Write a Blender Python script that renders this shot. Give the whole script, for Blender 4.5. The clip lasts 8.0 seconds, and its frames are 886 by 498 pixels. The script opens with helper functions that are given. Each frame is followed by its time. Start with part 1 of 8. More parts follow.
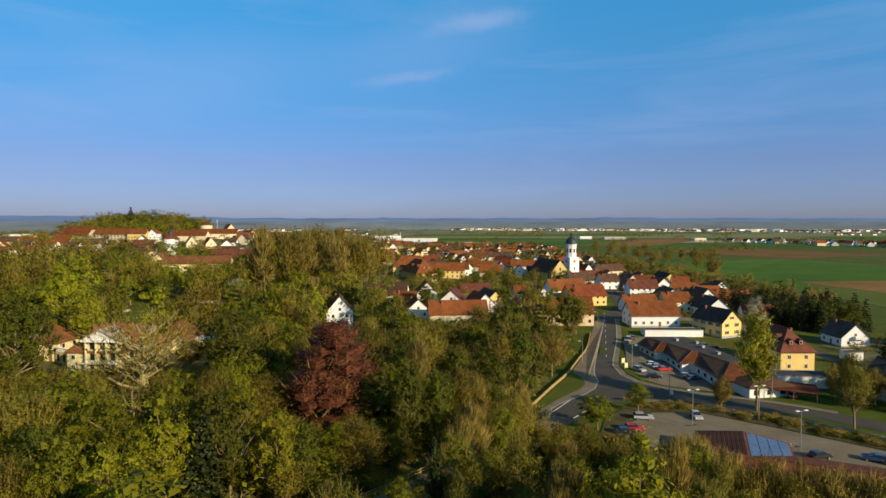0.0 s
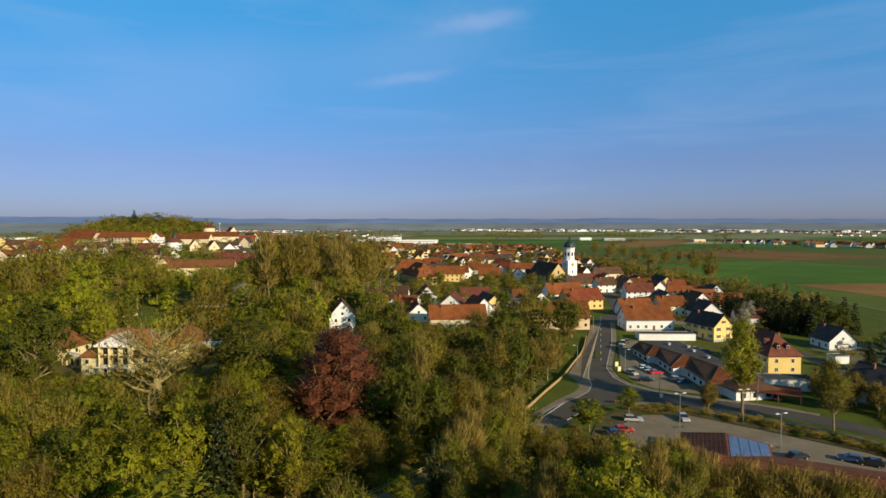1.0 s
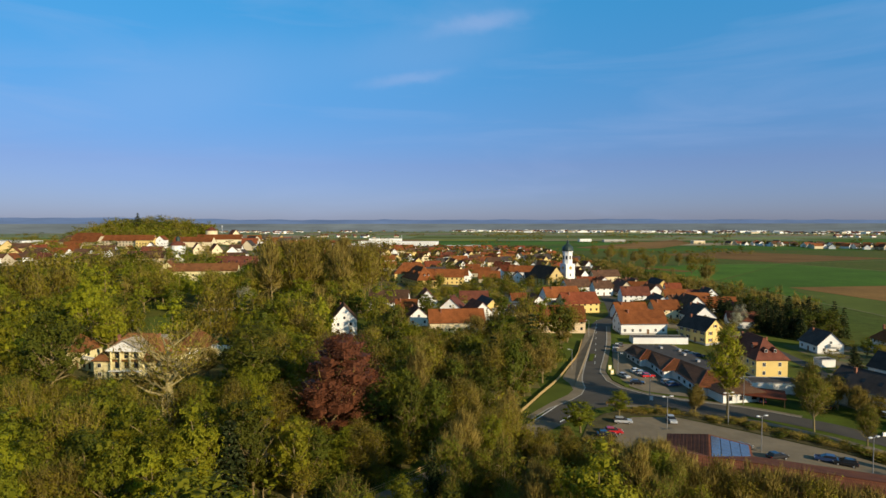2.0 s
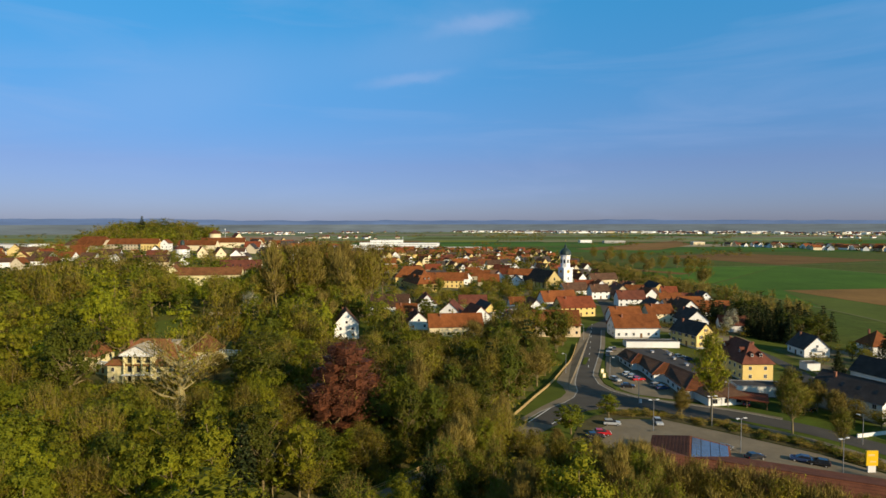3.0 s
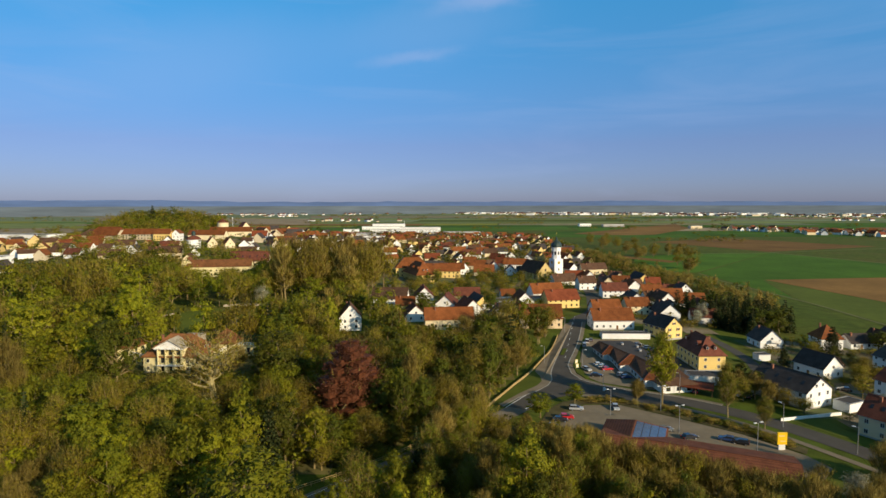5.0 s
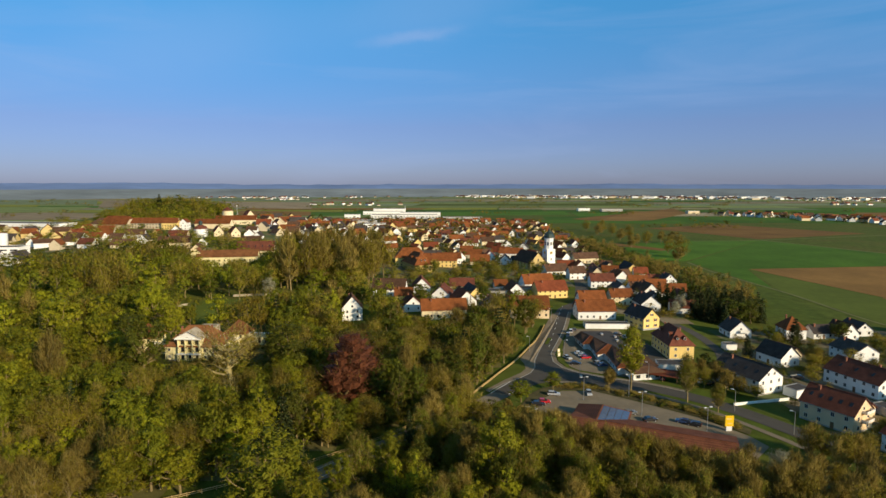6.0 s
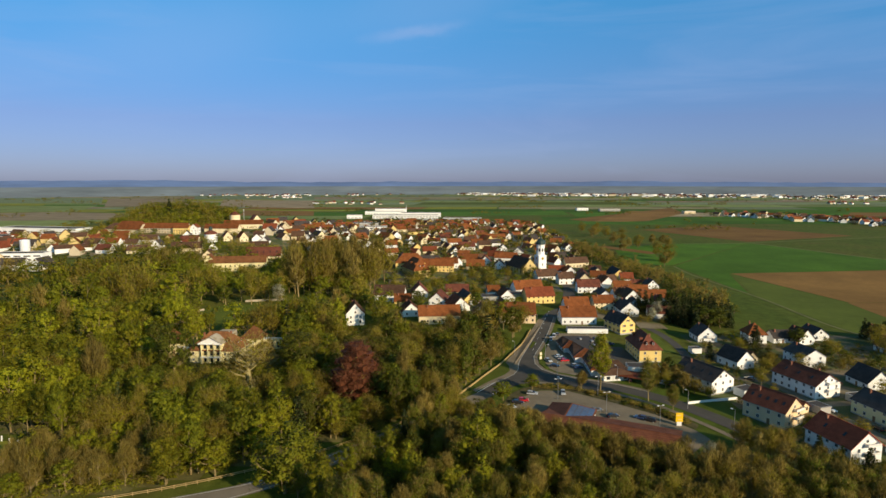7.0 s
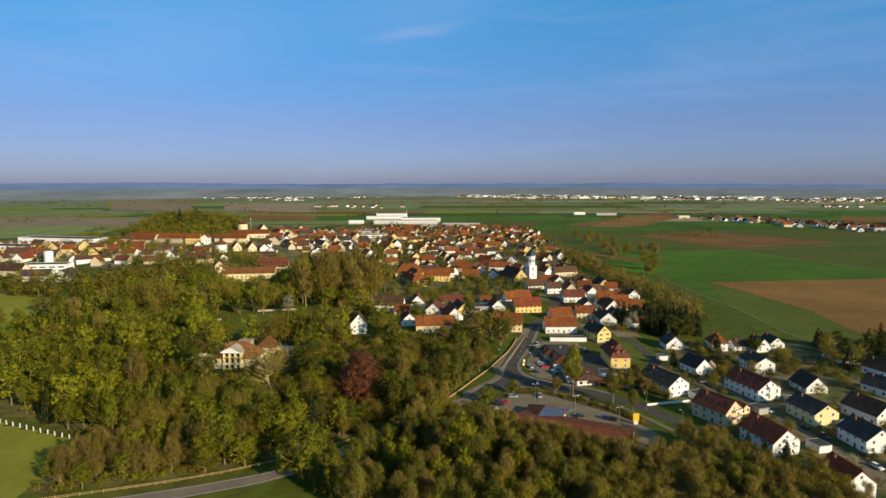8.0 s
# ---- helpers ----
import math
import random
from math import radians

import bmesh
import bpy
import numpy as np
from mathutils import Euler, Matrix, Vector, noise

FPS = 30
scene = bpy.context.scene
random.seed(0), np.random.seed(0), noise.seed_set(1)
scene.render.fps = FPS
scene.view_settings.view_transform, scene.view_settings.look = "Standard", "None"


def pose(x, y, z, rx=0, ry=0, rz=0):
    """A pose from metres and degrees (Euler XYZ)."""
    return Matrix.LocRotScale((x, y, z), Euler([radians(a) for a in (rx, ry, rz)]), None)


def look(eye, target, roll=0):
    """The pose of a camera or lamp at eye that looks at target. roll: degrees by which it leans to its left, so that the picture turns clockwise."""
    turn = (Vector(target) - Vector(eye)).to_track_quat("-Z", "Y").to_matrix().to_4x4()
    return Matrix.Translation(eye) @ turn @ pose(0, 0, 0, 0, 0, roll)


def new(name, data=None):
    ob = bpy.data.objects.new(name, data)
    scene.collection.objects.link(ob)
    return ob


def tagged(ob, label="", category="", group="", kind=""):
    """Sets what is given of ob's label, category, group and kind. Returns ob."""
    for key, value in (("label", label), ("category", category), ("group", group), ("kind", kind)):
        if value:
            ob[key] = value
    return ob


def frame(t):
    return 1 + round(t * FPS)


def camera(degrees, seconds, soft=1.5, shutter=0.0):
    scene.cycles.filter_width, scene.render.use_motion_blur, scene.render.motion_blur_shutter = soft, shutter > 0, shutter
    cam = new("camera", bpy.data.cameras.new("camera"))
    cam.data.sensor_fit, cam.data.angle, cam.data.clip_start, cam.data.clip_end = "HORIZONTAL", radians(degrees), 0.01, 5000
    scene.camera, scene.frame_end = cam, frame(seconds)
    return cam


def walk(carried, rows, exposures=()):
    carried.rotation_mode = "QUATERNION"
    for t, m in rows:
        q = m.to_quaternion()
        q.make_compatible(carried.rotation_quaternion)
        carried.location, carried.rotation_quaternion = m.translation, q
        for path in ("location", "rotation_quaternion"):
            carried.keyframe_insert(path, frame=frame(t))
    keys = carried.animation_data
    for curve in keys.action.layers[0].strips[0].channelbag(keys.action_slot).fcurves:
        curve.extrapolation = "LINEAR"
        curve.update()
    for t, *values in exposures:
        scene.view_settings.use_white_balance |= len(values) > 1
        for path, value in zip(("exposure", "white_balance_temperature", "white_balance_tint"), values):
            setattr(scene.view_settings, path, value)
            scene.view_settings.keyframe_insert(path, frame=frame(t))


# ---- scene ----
cam = camera(75.9, 8.0, 1.5)
METRES, EYE, TILT, LEAN, TURN = 135.0, 44.5, -2.6, 0.0, 0.0
ROWS = [
    (0.0, 0.0, 0.0, 0.0, 0.0, 0.0, -0.0),
    (0.5, 0.0008, -0.0237, 0.0084, 0.01, 0.03, -0.01),
    (1.0, 0.0023, -0.0469, 0.017, 0.05, 0.04, 0.03),
    (1.5, 0.0044, -0.0705, 0.0252, 0.08, 0.07, 0.04),
    (3.0, 0.0137, -0.1501, 0.0536, 0.25, 0.12, 0.08),
    (3.5, 0.019, -0.1869, 0.0671, 0.31, 0.13, 0.12),
    (4.0, 0.0251, -0.2277, 0.0823, 0.37, -0.08, 0.09),
    (4.5, 0.0333, -0.2775, 0.1022, 0.43, -0.91, 0.1),
    (5.0, 0.0432, -0.3349, 0.1252, 0.51, -1.89, 0.08),
    (6.5, 0.0821, -0.5727, 0.2194, 0.72, -4.1, -0.0),
    (7.0, 0.0974, -0.6811, 0.2597, 0.82, -4.12, 0.0),
    (7.5, 0.1132, -0.8001, 0.3033, 0.88, -4.12, 0.02),
    (8.0, 0.1297, -0.9268, 0.3513, 0.93, -4.1, 0.04),
]
walk(cam, [(t, pose(0, 0, EYE, TILT, LEAN, TURN) @ pose(METRES * x, METRES * y, METRES * z, 90 + pitch, roll, yaw)) for t, x, y, z, yaw, pitch, roll in ROWS])

# ---------------------------------------------------------------- light
SUN_AZ, SUN_EL = radians(47), radians(21)      # azimuth from -y towards +x
to_sun = Vector((math.sin(SUN_AZ) * math.cos(SUN_EL), -math.cos(SUN_AZ) * math.cos(SUN_EL), math.sin(SUN_EL)))
sun = new("sun", bpy.data.lights.new("sun", "SUN"))
sun.data.energy, sun.data.angle, sun.data.color = 5.6, radians(0.53), (1.0, 0.80, 0.52)
sun.matrix_basis = look(to_sun * 100, (0, 0, 0))

world = bpy.data.worlds.new("world")
scene.world = world
world.use_nodes = True
wn = world.node_tree
wn.nodes.clear()
sky = wn.nodes.new("ShaderNodeTexSky")
sky.sky_type, sky.sun_disc = "NISHITA", False
sky.sun_elevation, sky.sun_rotation = SUN_EL, math.pi - SUN_AZ
sky.altitude, sky.air_density, sky.dust_density, sky.ozone_density = 450, 1.0, 0.6, 2.5
back = wn.nodes.new("ShaderNodeBackground")
back.inputs["Strength"].default_value = 0.14
wout = wn.nodes.new("ShaderNodeOutputWorld")
# clear spring air: deep blue above, lavender haze towards the horizon, faint cirrus
gen_co = wn.nodes.new("ShaderNodeTexCoord").outputs["Generated"]
sep = wn.nodes.new("ShaderNodeSeparateXYZ")
wn.links.new(gen_co, sep.inputs[0])
air = wn.nodes.new("ShaderNodeValToRGB")
els = air.color_ramp.elements
while len(els) < 5:
    els.new(0.5)
for e, (at, c) in zip(els, ((0.0, (0.274, 0.312, 0.590)), (0.10, (0.332, 0.374, 0.590)), (0.36, (0.242, 0.82, 1.00)), (0.5, (0.52, 0.80, 0.70)), (1.0, (0.72, 0.82, 0.59)))):
    e.position, e.color = at, (*c, 1)
wn.links.new(sep.outputs["Z"], air.inputs["Fac"])
tint = wn.nodes.new("ShaderNodeMix")
tint.data_type, tint.blend_type = "RGBA", "MULTIPLY"
tint.inputs["Factor"].default_value = 1.0
wn.links.new(sky.outputs[0], tint.inputs[6])
wn.links.new(air.outputs[0], tint.inputs[7])
cmap = wn.nodes.new("ShaderNodeMapping")
cmap.inputs["Rotation"].default_value = (0.0, radians(16), radians(20))
cmap.inputs["Scale"].default_value = (1.1, 1.0, 7.0)
cmap.inputs["Location"].default_value = (0.3, 0.0, 0.45)
wn.links.new(gen_co, cmap.inputs["Vector"])
cn = wn.nodes.new("ShaderNodeTexNoise")
cn.inputs["Scale"].default_value, cn.inputs["Detail"].default_value, cn.inputs["Roughness"].default_value, cn.inputs["Distortion"].default_value = 2.2, 7, 0.55, 0.6
wn.links.new(cmap.outputs[0], cn.inputs["Vector"])
cirrus = wn.nodes.new("ShaderNodeValToRGB")
cirrus.color_ramp.elements[0].position, cirrus.color_ramp.elements[0].color = 0.52, (0, 0, 0, 1)
cirrus.color_ramp.elements[1].position, cirrus.color_ramp.elements[1].color = 0.85, (0.26, 0.26, 0.26, 1)
wn.links.new(cn.outputs["Fac"], cirrus.inputs["Fac"])
# two fine streaks of cirrus and a thin veil around them, low in the north
over = wn.nodes.new("ShaderNodeVectorMath")
over.operation = "DIVIDE"
fore = wn.nodes.new("ShaderNodeCombineXYZ")
for k in range(3):
    wn.links.new(sep.outputs["Y"], fore.inputs[k])
wn.links.new(gen_co, over.inputs[0])
wn.links.new(fore.outputs[0], over.inputs[1])
fray = wn.nodes.new("ShaderNodeTexNoise")
fray.inputs["Scale"].default_value, fray.inputs["Detail"].default_value, fray.inputs["Roughness"].default_value = 16.0, 6, 0.6
wn.links.new(gen_co, fray.inputs["Vector"])
shake = wn.nodes.new("ShaderNodeVectorMath")
shake.operation = "MULTIPLY_ADD"
shake.inputs[1].default_value = (0.05, 0.0, 0.03)
wn.links.new(fray.outputs["Color"], shake.inputs[0])
wn.links.new(over.outputs[0], shake.inputs[2])
veil = cirrus.outputs[0]
for place, turn, half, high, dense in (((0.090, 0.363), 12, 0.125, 0.022, 0.27), ((-0.04, 0.268), 9, 0.11, 0.015, 0.26), ((-0.01, 0.32), 11, 0.26, 0.085, 0.16), ((-0.42, 0.27), 8, 0.34, 0.10, 0.16)):
    at = wn.nodes.new("ShaderNodeMapping")
    at.vector_type = "TEXTURE"
    at.inputs["Location"].default_value = (place[0], 1.0, place[1])
    at.inputs["Rotation"].default_value = (0.0, radians(-turn), 0.0)
    at.inputs["Scale"].default_value = (half, 1.0, high)
    wn.links.new(shake.outputs[0], at.inputs["Vector"])
    far_off = wn.nodes.new("ShaderNodeVectorMath")
    far_off.operation = "LENGTH"
    wn.links.new(at.outputs[0], far_off.inputs[0])
    fade = wn.nodes.new("ShaderNodeMapRange")
    fade.interpolation_type = "SMOOTHERSTEP"
    fade.inputs["From Min"].default_value, fade.inputs["From Max"].default_value = 0.0, 1.15
    fade.inputs["To Min"].default_value, fade.inputs["To Max"].default_value = dense, 0.0
    wn.links.new(far_off.outputs["Value"], fade.inputs["Value"])
    both = wn.nodes.new("ShaderNodeMath")
    wn.links.new(veil, both.inputs[0])
    wn.links.new(fade.outputs[0], both.inputs[1])
    veil = both.outputs[0]
wisps = wn.nodes.new("ShaderNodeMix")
wisps.data_type = "RGBA"
wisps.inputs[7].default_value = (2.9, 3.6, 5.6, 1)
wn.links.new(veil, wisps.inputs["Factor"])
gain = wn.nodes.new("ShaderNodeMapRange")
gain.inputs["From Min"].default_value, gain.inputs["From Max"].default_value = -0.6, 0.7
gain.inputs["To Min"].default_value, gain.inputs["To Max"].default_value = 1.10, 1.42
wn.links.new(sep.outputs["X"], gain.inputs["Value"])
east = wn.nodes.new("ShaderNodeVectorMath")
east.operation = "SCALE"
wn.links.new(tint.outputs[2], east.inputs[0])
wn.links.new(gain.outputs[0], east.inputs["Scale"])
wn.links.new(east.outputs[0], wisps.inputs[6])
wn.links.new(wisps.outputs[2], back.inputs["Color"])
wn.links.new(back.outputs[0], wout.inputs["Surface"])


# ---------------------------------------------------------------- materials
def node_mat(name):
    m = bpy.data.materials.new(name)
    m.use_nodes = True
    nt = m.node_tree
    bsdf = nt.nodes["Principled BSDF"]
    return m, nt, bsdf


def noise_node(nt, vec, scale, detail=4, rough=0.6):
    n = nt.nodes.new("ShaderNodeTexNoise")
    n.inputs["Scale"].default_value, n.inputs["Detail"].default_value, n.inputs["Roughness"].default_value = scale, detail, rough
    nt.links.new(vec, n.inputs["Vector"])
    return n


def ramp(nt, fac, stops):
    r = nt.nodes.new("ShaderNodeValToRGB")
    els = r.color_ramp.elements
    while len(els) < len(stops):
        els.new(0.5)
    for e, (p, c) in zip(els, stops):
        e.position, e.color = p, (*c, 1)
    nt.links.new(fac, r.inputs["Fac"])
    return r


def mix_rgb(nt, kind, fac, a, b):
    n = nt.nodes.new("ShaderNodeMix")
    n.data_type, n.blend_type = "RGBA", kind
    for socket, value in ((n.inputs["Factor"], fac), (n.inputs[6], a), (n.inputs[7], b)):
        if isinstance(value, (int, float)):
            socket.default_value = value
        elif isinstance(value, tuple):
            socket.default_value = (*value, 1)
        else:
            nt.links.new(value, socket)
    return n.outputs[2]


def shade(c, k):
    return tuple(max(0.0, min(1.0, v * k)) for v in c)


def surface(name, colour, rough=0.8, big=0.25, small=2.5, spread=0.25, metal=0.0, bump=0.0, per_object=0.0, island=0.0):
    """A plain weathered surface: stains at a large scale, grain at a small one."""
    m, nt, bsdf = node_mat(name)
    tc = nt.nodes.new("ShaderNodeTexCoord")
    vec = tc.outputs["Object"]
    n1, n2 = noise_node(nt, vec, big, 5), noise_node(nt, vec, small, 4)
    c1 = ramp(nt, n1.outputs["Fac"], [(0.3, shade(colour, 1 - spread)), (0.7, shade(colour, 1 + spread * 0.6))])
    c2 = ramp(nt, n2.outputs["Fac"], [(0.3, (1 - spread * 0.5,) * 3), (0.7, (1.0, 1.0, 1.0))])
    col = mix_rgb(nt, "MULTIPLY", 1.0, c1.outputs[0], c2.outputs[0])
    if per_object or island:
        hsv = nt.nodes.new("ShaderNodeHueSaturation")
        src = nt.nodes.new("ShaderNodeObjectInfo").outputs["Random"] if per_object else nt.nodes.new("ShaderNodeNewGeometry").outputs["Random Per Island"]
        k = per_object or island
        mr = nt.nodes.new("ShaderNodeMapRange")
        mr.inputs["To Min"].default_value, mr.inputs["To Max"].default_value = 1 - k, 1 + k
        nt.links.new(src, mr.inputs["Value"])
        nt.links.new(mr.outputs[0], hsv.inputs["Value"])
        nt.links.new(col, hsv.inputs["Color"])
        col = hsv.outputs[0]
    nt.links.new(col, bsdf.inputs["Base Color"])
    bsdf.inputs["Roughness"].default_value, bsdf.inputs["Metallic"].default_value = rough, metal
    bsdf.inputs["Specular IOR Level"].default_value = 0.18 if rough > 0.65 else 0.5
    if bump:
        b = nt.nodes.new("ShaderNodeBump")
        b.inputs["Strength"].default_value, b.inputs["Distance"].default_value = 0.6, bump
        nt.links.new(n2.outputs["Fac"], b.inputs["Height"])
        nt.links.new(b.outputs[0], bsdf.inputs["Normal"])
    return m


def tile_roof(name, colour):
    """Clay tiles: rows across the slope, weathered patches, per-house shade."""
    m, nt, bsdf = node_mat(name)
    vec = nt.nodes.new("ShaderNodeTexCoord").outputs["Object"]
    rows = nt.nodes.new("ShaderNodeTexWave")
    rows.bands_direction = "Z"
    rows.inputs["Scale"].default_value, rows.inputs["Distortion"].default_value = 1.3, 0.4
    cols = nt.nodes.new("ShaderNodeTexWave")
    cols.bands_direction = "X"
    cols.inputs["Scale"].default_value, cols.inputs["Distortion"].default_value = 1.0, 0.3
    for w in (rows, cols):
        nt.links.new(vec, w.inputs["Vector"])
    n1, n2 = noise_node(nt, vec, 0.35, 5), noise_node(nt, vec, 4.0, 3)
    c1 = ramp(nt, n1.outputs["Fac"], [(0.3, shade(colour, 0.62)), (0.55, colour), (0.75, shade(colour, 1.25))])
    c2 = ramp(nt, n2.outputs["Fac"], [(0.35, (0.72, 0.72, 0.75)), (0.65, (1, 1, 1))])
    c3 = ramp(nt, rows.outputs["Fac"], [(0.0, (0.7, 0.68, 0.66)), (0.35, (1, 1, 1))])
    col = mix_rgb(nt, "MULTIPLY", 1.0, mix_rgb(nt, "MULTIPLY", 1.0, c1.outputs[0], c2.outputs[0]), c3.outputs[0])
    hsv = nt.nodes.new("ShaderNodeHueSaturation")
    mr = nt.nodes.new("ShaderNodeMapRange")
    mr.inputs["To Min"].default_value, mr.inputs["To Max"].default_value = 0.72, 1.22
    nt.links.new(nt.nodes.new("ShaderNodeObjectInfo").outputs["Random"], mr.inputs["Value"])
    nt.links.new(mr.outputs[0], hsv.inputs["Value"])
    nt.links.new(col, hsv.inputs["Color"])
    nt.links.new(hsv.outputs[0], bsdf.inputs["Base Color"])
    bsdf.inputs["Roughness"].default_value, bsdf.inputs["Specular IOR Level"].default_value = 0.8, 0.15
    add = nt.nodes.new("ShaderNodeMath")
    nt.links.new(rows.outputs["Fac"], add.inputs[0])
    nt.links.new(cols.outputs["Fac"], add.inputs[1])
    b = nt.nodes.new("ShaderNodeBump")
    b.inputs["Strength"].default_value, b.inputs["Distance"].default_value = 0.5, 0.05
    nt.links.new(add.outputs[0], b.inputs["Height"])
    nt.links.new(b.outputs[0], bsdf.inputs["Normal"])
    return m


def leaf_mat(name, dark, light, trans=0.38, hue=0.010):
    """Foliage: colour varies leaf by leaf and tree by tree; thin leaves let light through."""
    m, nt, bsdf = node_mat(name)
    isl = nt.nodes.new("ShaderNodeNewGeometry").outputs["Random Per Island"]
    soft = [tuple(d + (l - d) * k for d, l in zip(dark, light)) for k in (0.22, 0.78)]
    col = ramp(nt, isl, [(0.0, soft[0]), (1.0, soft[1])]).outputs[0]
    rnd = nt.nodes.new("ShaderNodeObjectInfo").outputs["Random"]
    hsv = nt.nodes.new("ShaderNodeHueSaturation")
    for socket, lo, hi in (("Value", 0.78, 1.22), ("Hue", 0.5 - hue, 0.5 + hue)):
        mr = nt.nodes.new("ShaderNodeMapRange")
        mr.inputs["To Min"].default_value, mr.inputs["To Max"].default_value = lo, hi
        nt.links.new(rnd, mr.inputs["Value"])
        nt.links.new(mr.outputs[0], hsv.inputs[socket])
    nt.links.new(col, hsv.inputs["Color"])
    bsdf.inputs["Roughness"].default_value = 0.65
    bsdf.inputs["Specular IOR Level"].default_value = 0.2
    nt.links.new(hsv.outputs[0], bsdf.inputs["Base Color"])
    tr = nt.nodes.new("ShaderNodeBsdfTranslucent")
    nt.links.new(hsv.outputs[0], tr.inputs["Color"])
    mixs = nt.nodes.new("ShaderNodeMixShader")
    mixs.inputs[0].default_value = trans
    nt.links.new(bsdf.outputs[0], mixs.inputs[1])
    nt.links.new(tr.outputs[0], mixs.inputs[2])
    nt.links.new(mixs.outputs[0], nt.nodes["Material Output"].inputs["Surface"])
    return m


def ground_mat():
    m, nt, bsdf = node_mat("meadow_grass")
    vec = nt.nodes.new("ShaderNodeTexCoord").outputs["Object"]
    n1, n2, n3 = noise_node(nt, vec, 0.012, 5), noise_node(nt, vec, 0.15, 5), noise_node(nt, vec, 2.0, 3)
    c1 = ramp(nt, n1.outputs["Fac"], [(0.35, (0.085, 0.120, 0.017)), (0.5, (0.105, 0.132, 0.020)), (0.65, (0.13, 0.125, 0.030))])
    c2 = ramp(nt, n2.outputs["Fac"], [(0.3, (0.62, 0.6, 0.55)), (0.7, (1.1, 1.1, 1.0))])
    c3 = ramp(nt, n3.outputs["Fac"], [(0.3, (0.75, 0.75, 0.7)), (0.7, (1.0, 1.0, 1.0))])
    col = mix_rgb(nt, "MULTIPLY", 1.0, mix_rgb(nt, "MULTIPLY", 1.0, c1.outputs[0], c2.outputs[0]), c3.outputs[0])
    nt.links.new(col, bsdf.inputs["Base Color"])
    bsdf.inputs["Roughness"].default_value = 0.95
    bsdf.inputs["Specular IOR Level"].default_value = 0.1
    return m


def crop_mat(name, colour, per_object=0.12, stripe=0.0):
    """A tilled or sown field with soft drill lines and broad patches."""
    m, nt, bsdf = node_mat(name)
    vec = nt.nodes.new("ShaderNodeTexCoord").outputs["Object"]
    n1, n2 = noise_node(nt, vec, 0.015, 5), noise_node(nt, vec, 0.2, 5)
    wave = nt.nodes.new("ShaderNodeTexWave")
    wave.inputs["Scale"].default_value, wave.inputs["Distortion"].default_value = 0.12, 1.0
    nt.links.new(vec, wave.inputs["Vector"])
    c1 = ramp(nt, n1.outputs["Fac"], [(0.3, shade(colour, 0.75)), (0.7, shade(colour, 1.2))])
    c2 = ramp(nt, n2.outputs["Fac"], [(0.3, (0.82, 0.82, 0.82)), (0.7, (1, 1, 1))])
    c3 = ramp(nt, wave.outputs["Fac"], [(0.2, (1 - stripe,) * 3), (0.5, (1, 1, 1))])
    col = mix_rgb(nt, "MULTIPLY", 1.0, mix_rgb(nt, "MULTIPLY", 1.0, c1.outputs[0], c2.outputs[0]), c3.outputs[0])
    hsv = nt.nodes.new("ShaderNodeHueSaturation")
    mr = nt.nodes.new("ShaderNodeMapRange")
    mr.inputs["To Min"].default_value, mr.inputs["To Max"].default_value = 1 - per_object, 1 + per_object
    nt.links.new(nt.nodes.new("ShaderNodeObjectInfo").outputs["Random"], mr.inputs["Value"])
    nt.links.new(mr.outputs[0], hsv.inputs["Value"])
    nt.links.new(col, hsv.inputs["Color"])
    nt.links.new(hsv.outputs[0], bsdf.inputs["Base Color"])
    bsdf.inputs["Roughness"].default_value = 0.95
    bsdf.inputs["Specular IOR Level"].default_value = 0.1
    return m


MAT = {}
MAT["grass"] = ground_mat()
MAT["litter"] = surface("leaf_litter", (0.150, 0.135, 0.045), 0.95, 0.15, 2.0, 0.4)
MAT["bank"] = surface("bark_mulch_bank", (0.098, 0.084, 0.034), 0.95, 0.2, 1.5, 0.4)
MAT["lawn"] = crop_mat("lawn_grass", (0.095, 0.120, 0.018), 0.1)
MAT["wheat"] = crop_mat("young_cereal", (0.068, 0.140, 0.012), 0.2, 0.12)
MAT["soil"] = crop_mat("tilled_soil", (0.228, 0.126, 0.037), 0.15, 0.15)
MAT["pale"] = crop_mat("pale_fallow", (0.27, 0.24, 0.12), 0.2, 0.1)
MAT["meadow"] = crop_mat("sunny_meadow", (0.225, 0.226, 0.030), 0.1)
# paler, bluer tones for far fields: distance haze painted into the crop colour
MAT["straw"] = crop_mat("haze_straw_land", (0.34, 0.27, 0.17), 0.2, 0.1)
MAT["rye"] = crop_mat("haze_green_crop", (0.190, 0.228, 0.118), 0.2, 0.1)
MAT["loam"] = crop_mat("haze_brown_soil", (0.300, 0.232, 0.142), 0.15, 0.12)
MAT["mint"] = crop_mat("haze_pale_grass", (0.190, 0.228, 0.072), 0.2, 0.1)
m, nt, b = node_mat("yards_and_lawns")
v = nt.nodes.new("ShaderNodeTexCoord").outputs["Object"]
n1, n2 = noise_node(nt, v, 0.055, 3, 0.45), noise_node(nt, v, 0.7, 5)
c1 = ramp(nt, n1.outputs["Fac"], [(0.38, (0.065, 0.088, 0.014)), (0.50, (0.095, 0.108, 0.018)), (0.54, (0.170, 0.130, 0.065)), (0.64, (0.225, 0.178, 0.110))])
c2 = ramp(nt, n2.outputs["Fac"], [(0.3, (0.65, 0.65, 0.62)), (0.7, (1.0, 1.0, 1.0))])
nt.links.new(mix_rgb(nt, "MULTIPLY", 1.0, c1.outputs[0], c2.outputs[0]), b.inputs["Base Color"])
b.inputs["Roughness"].default_value = 0.95
MAT["garden"] = m
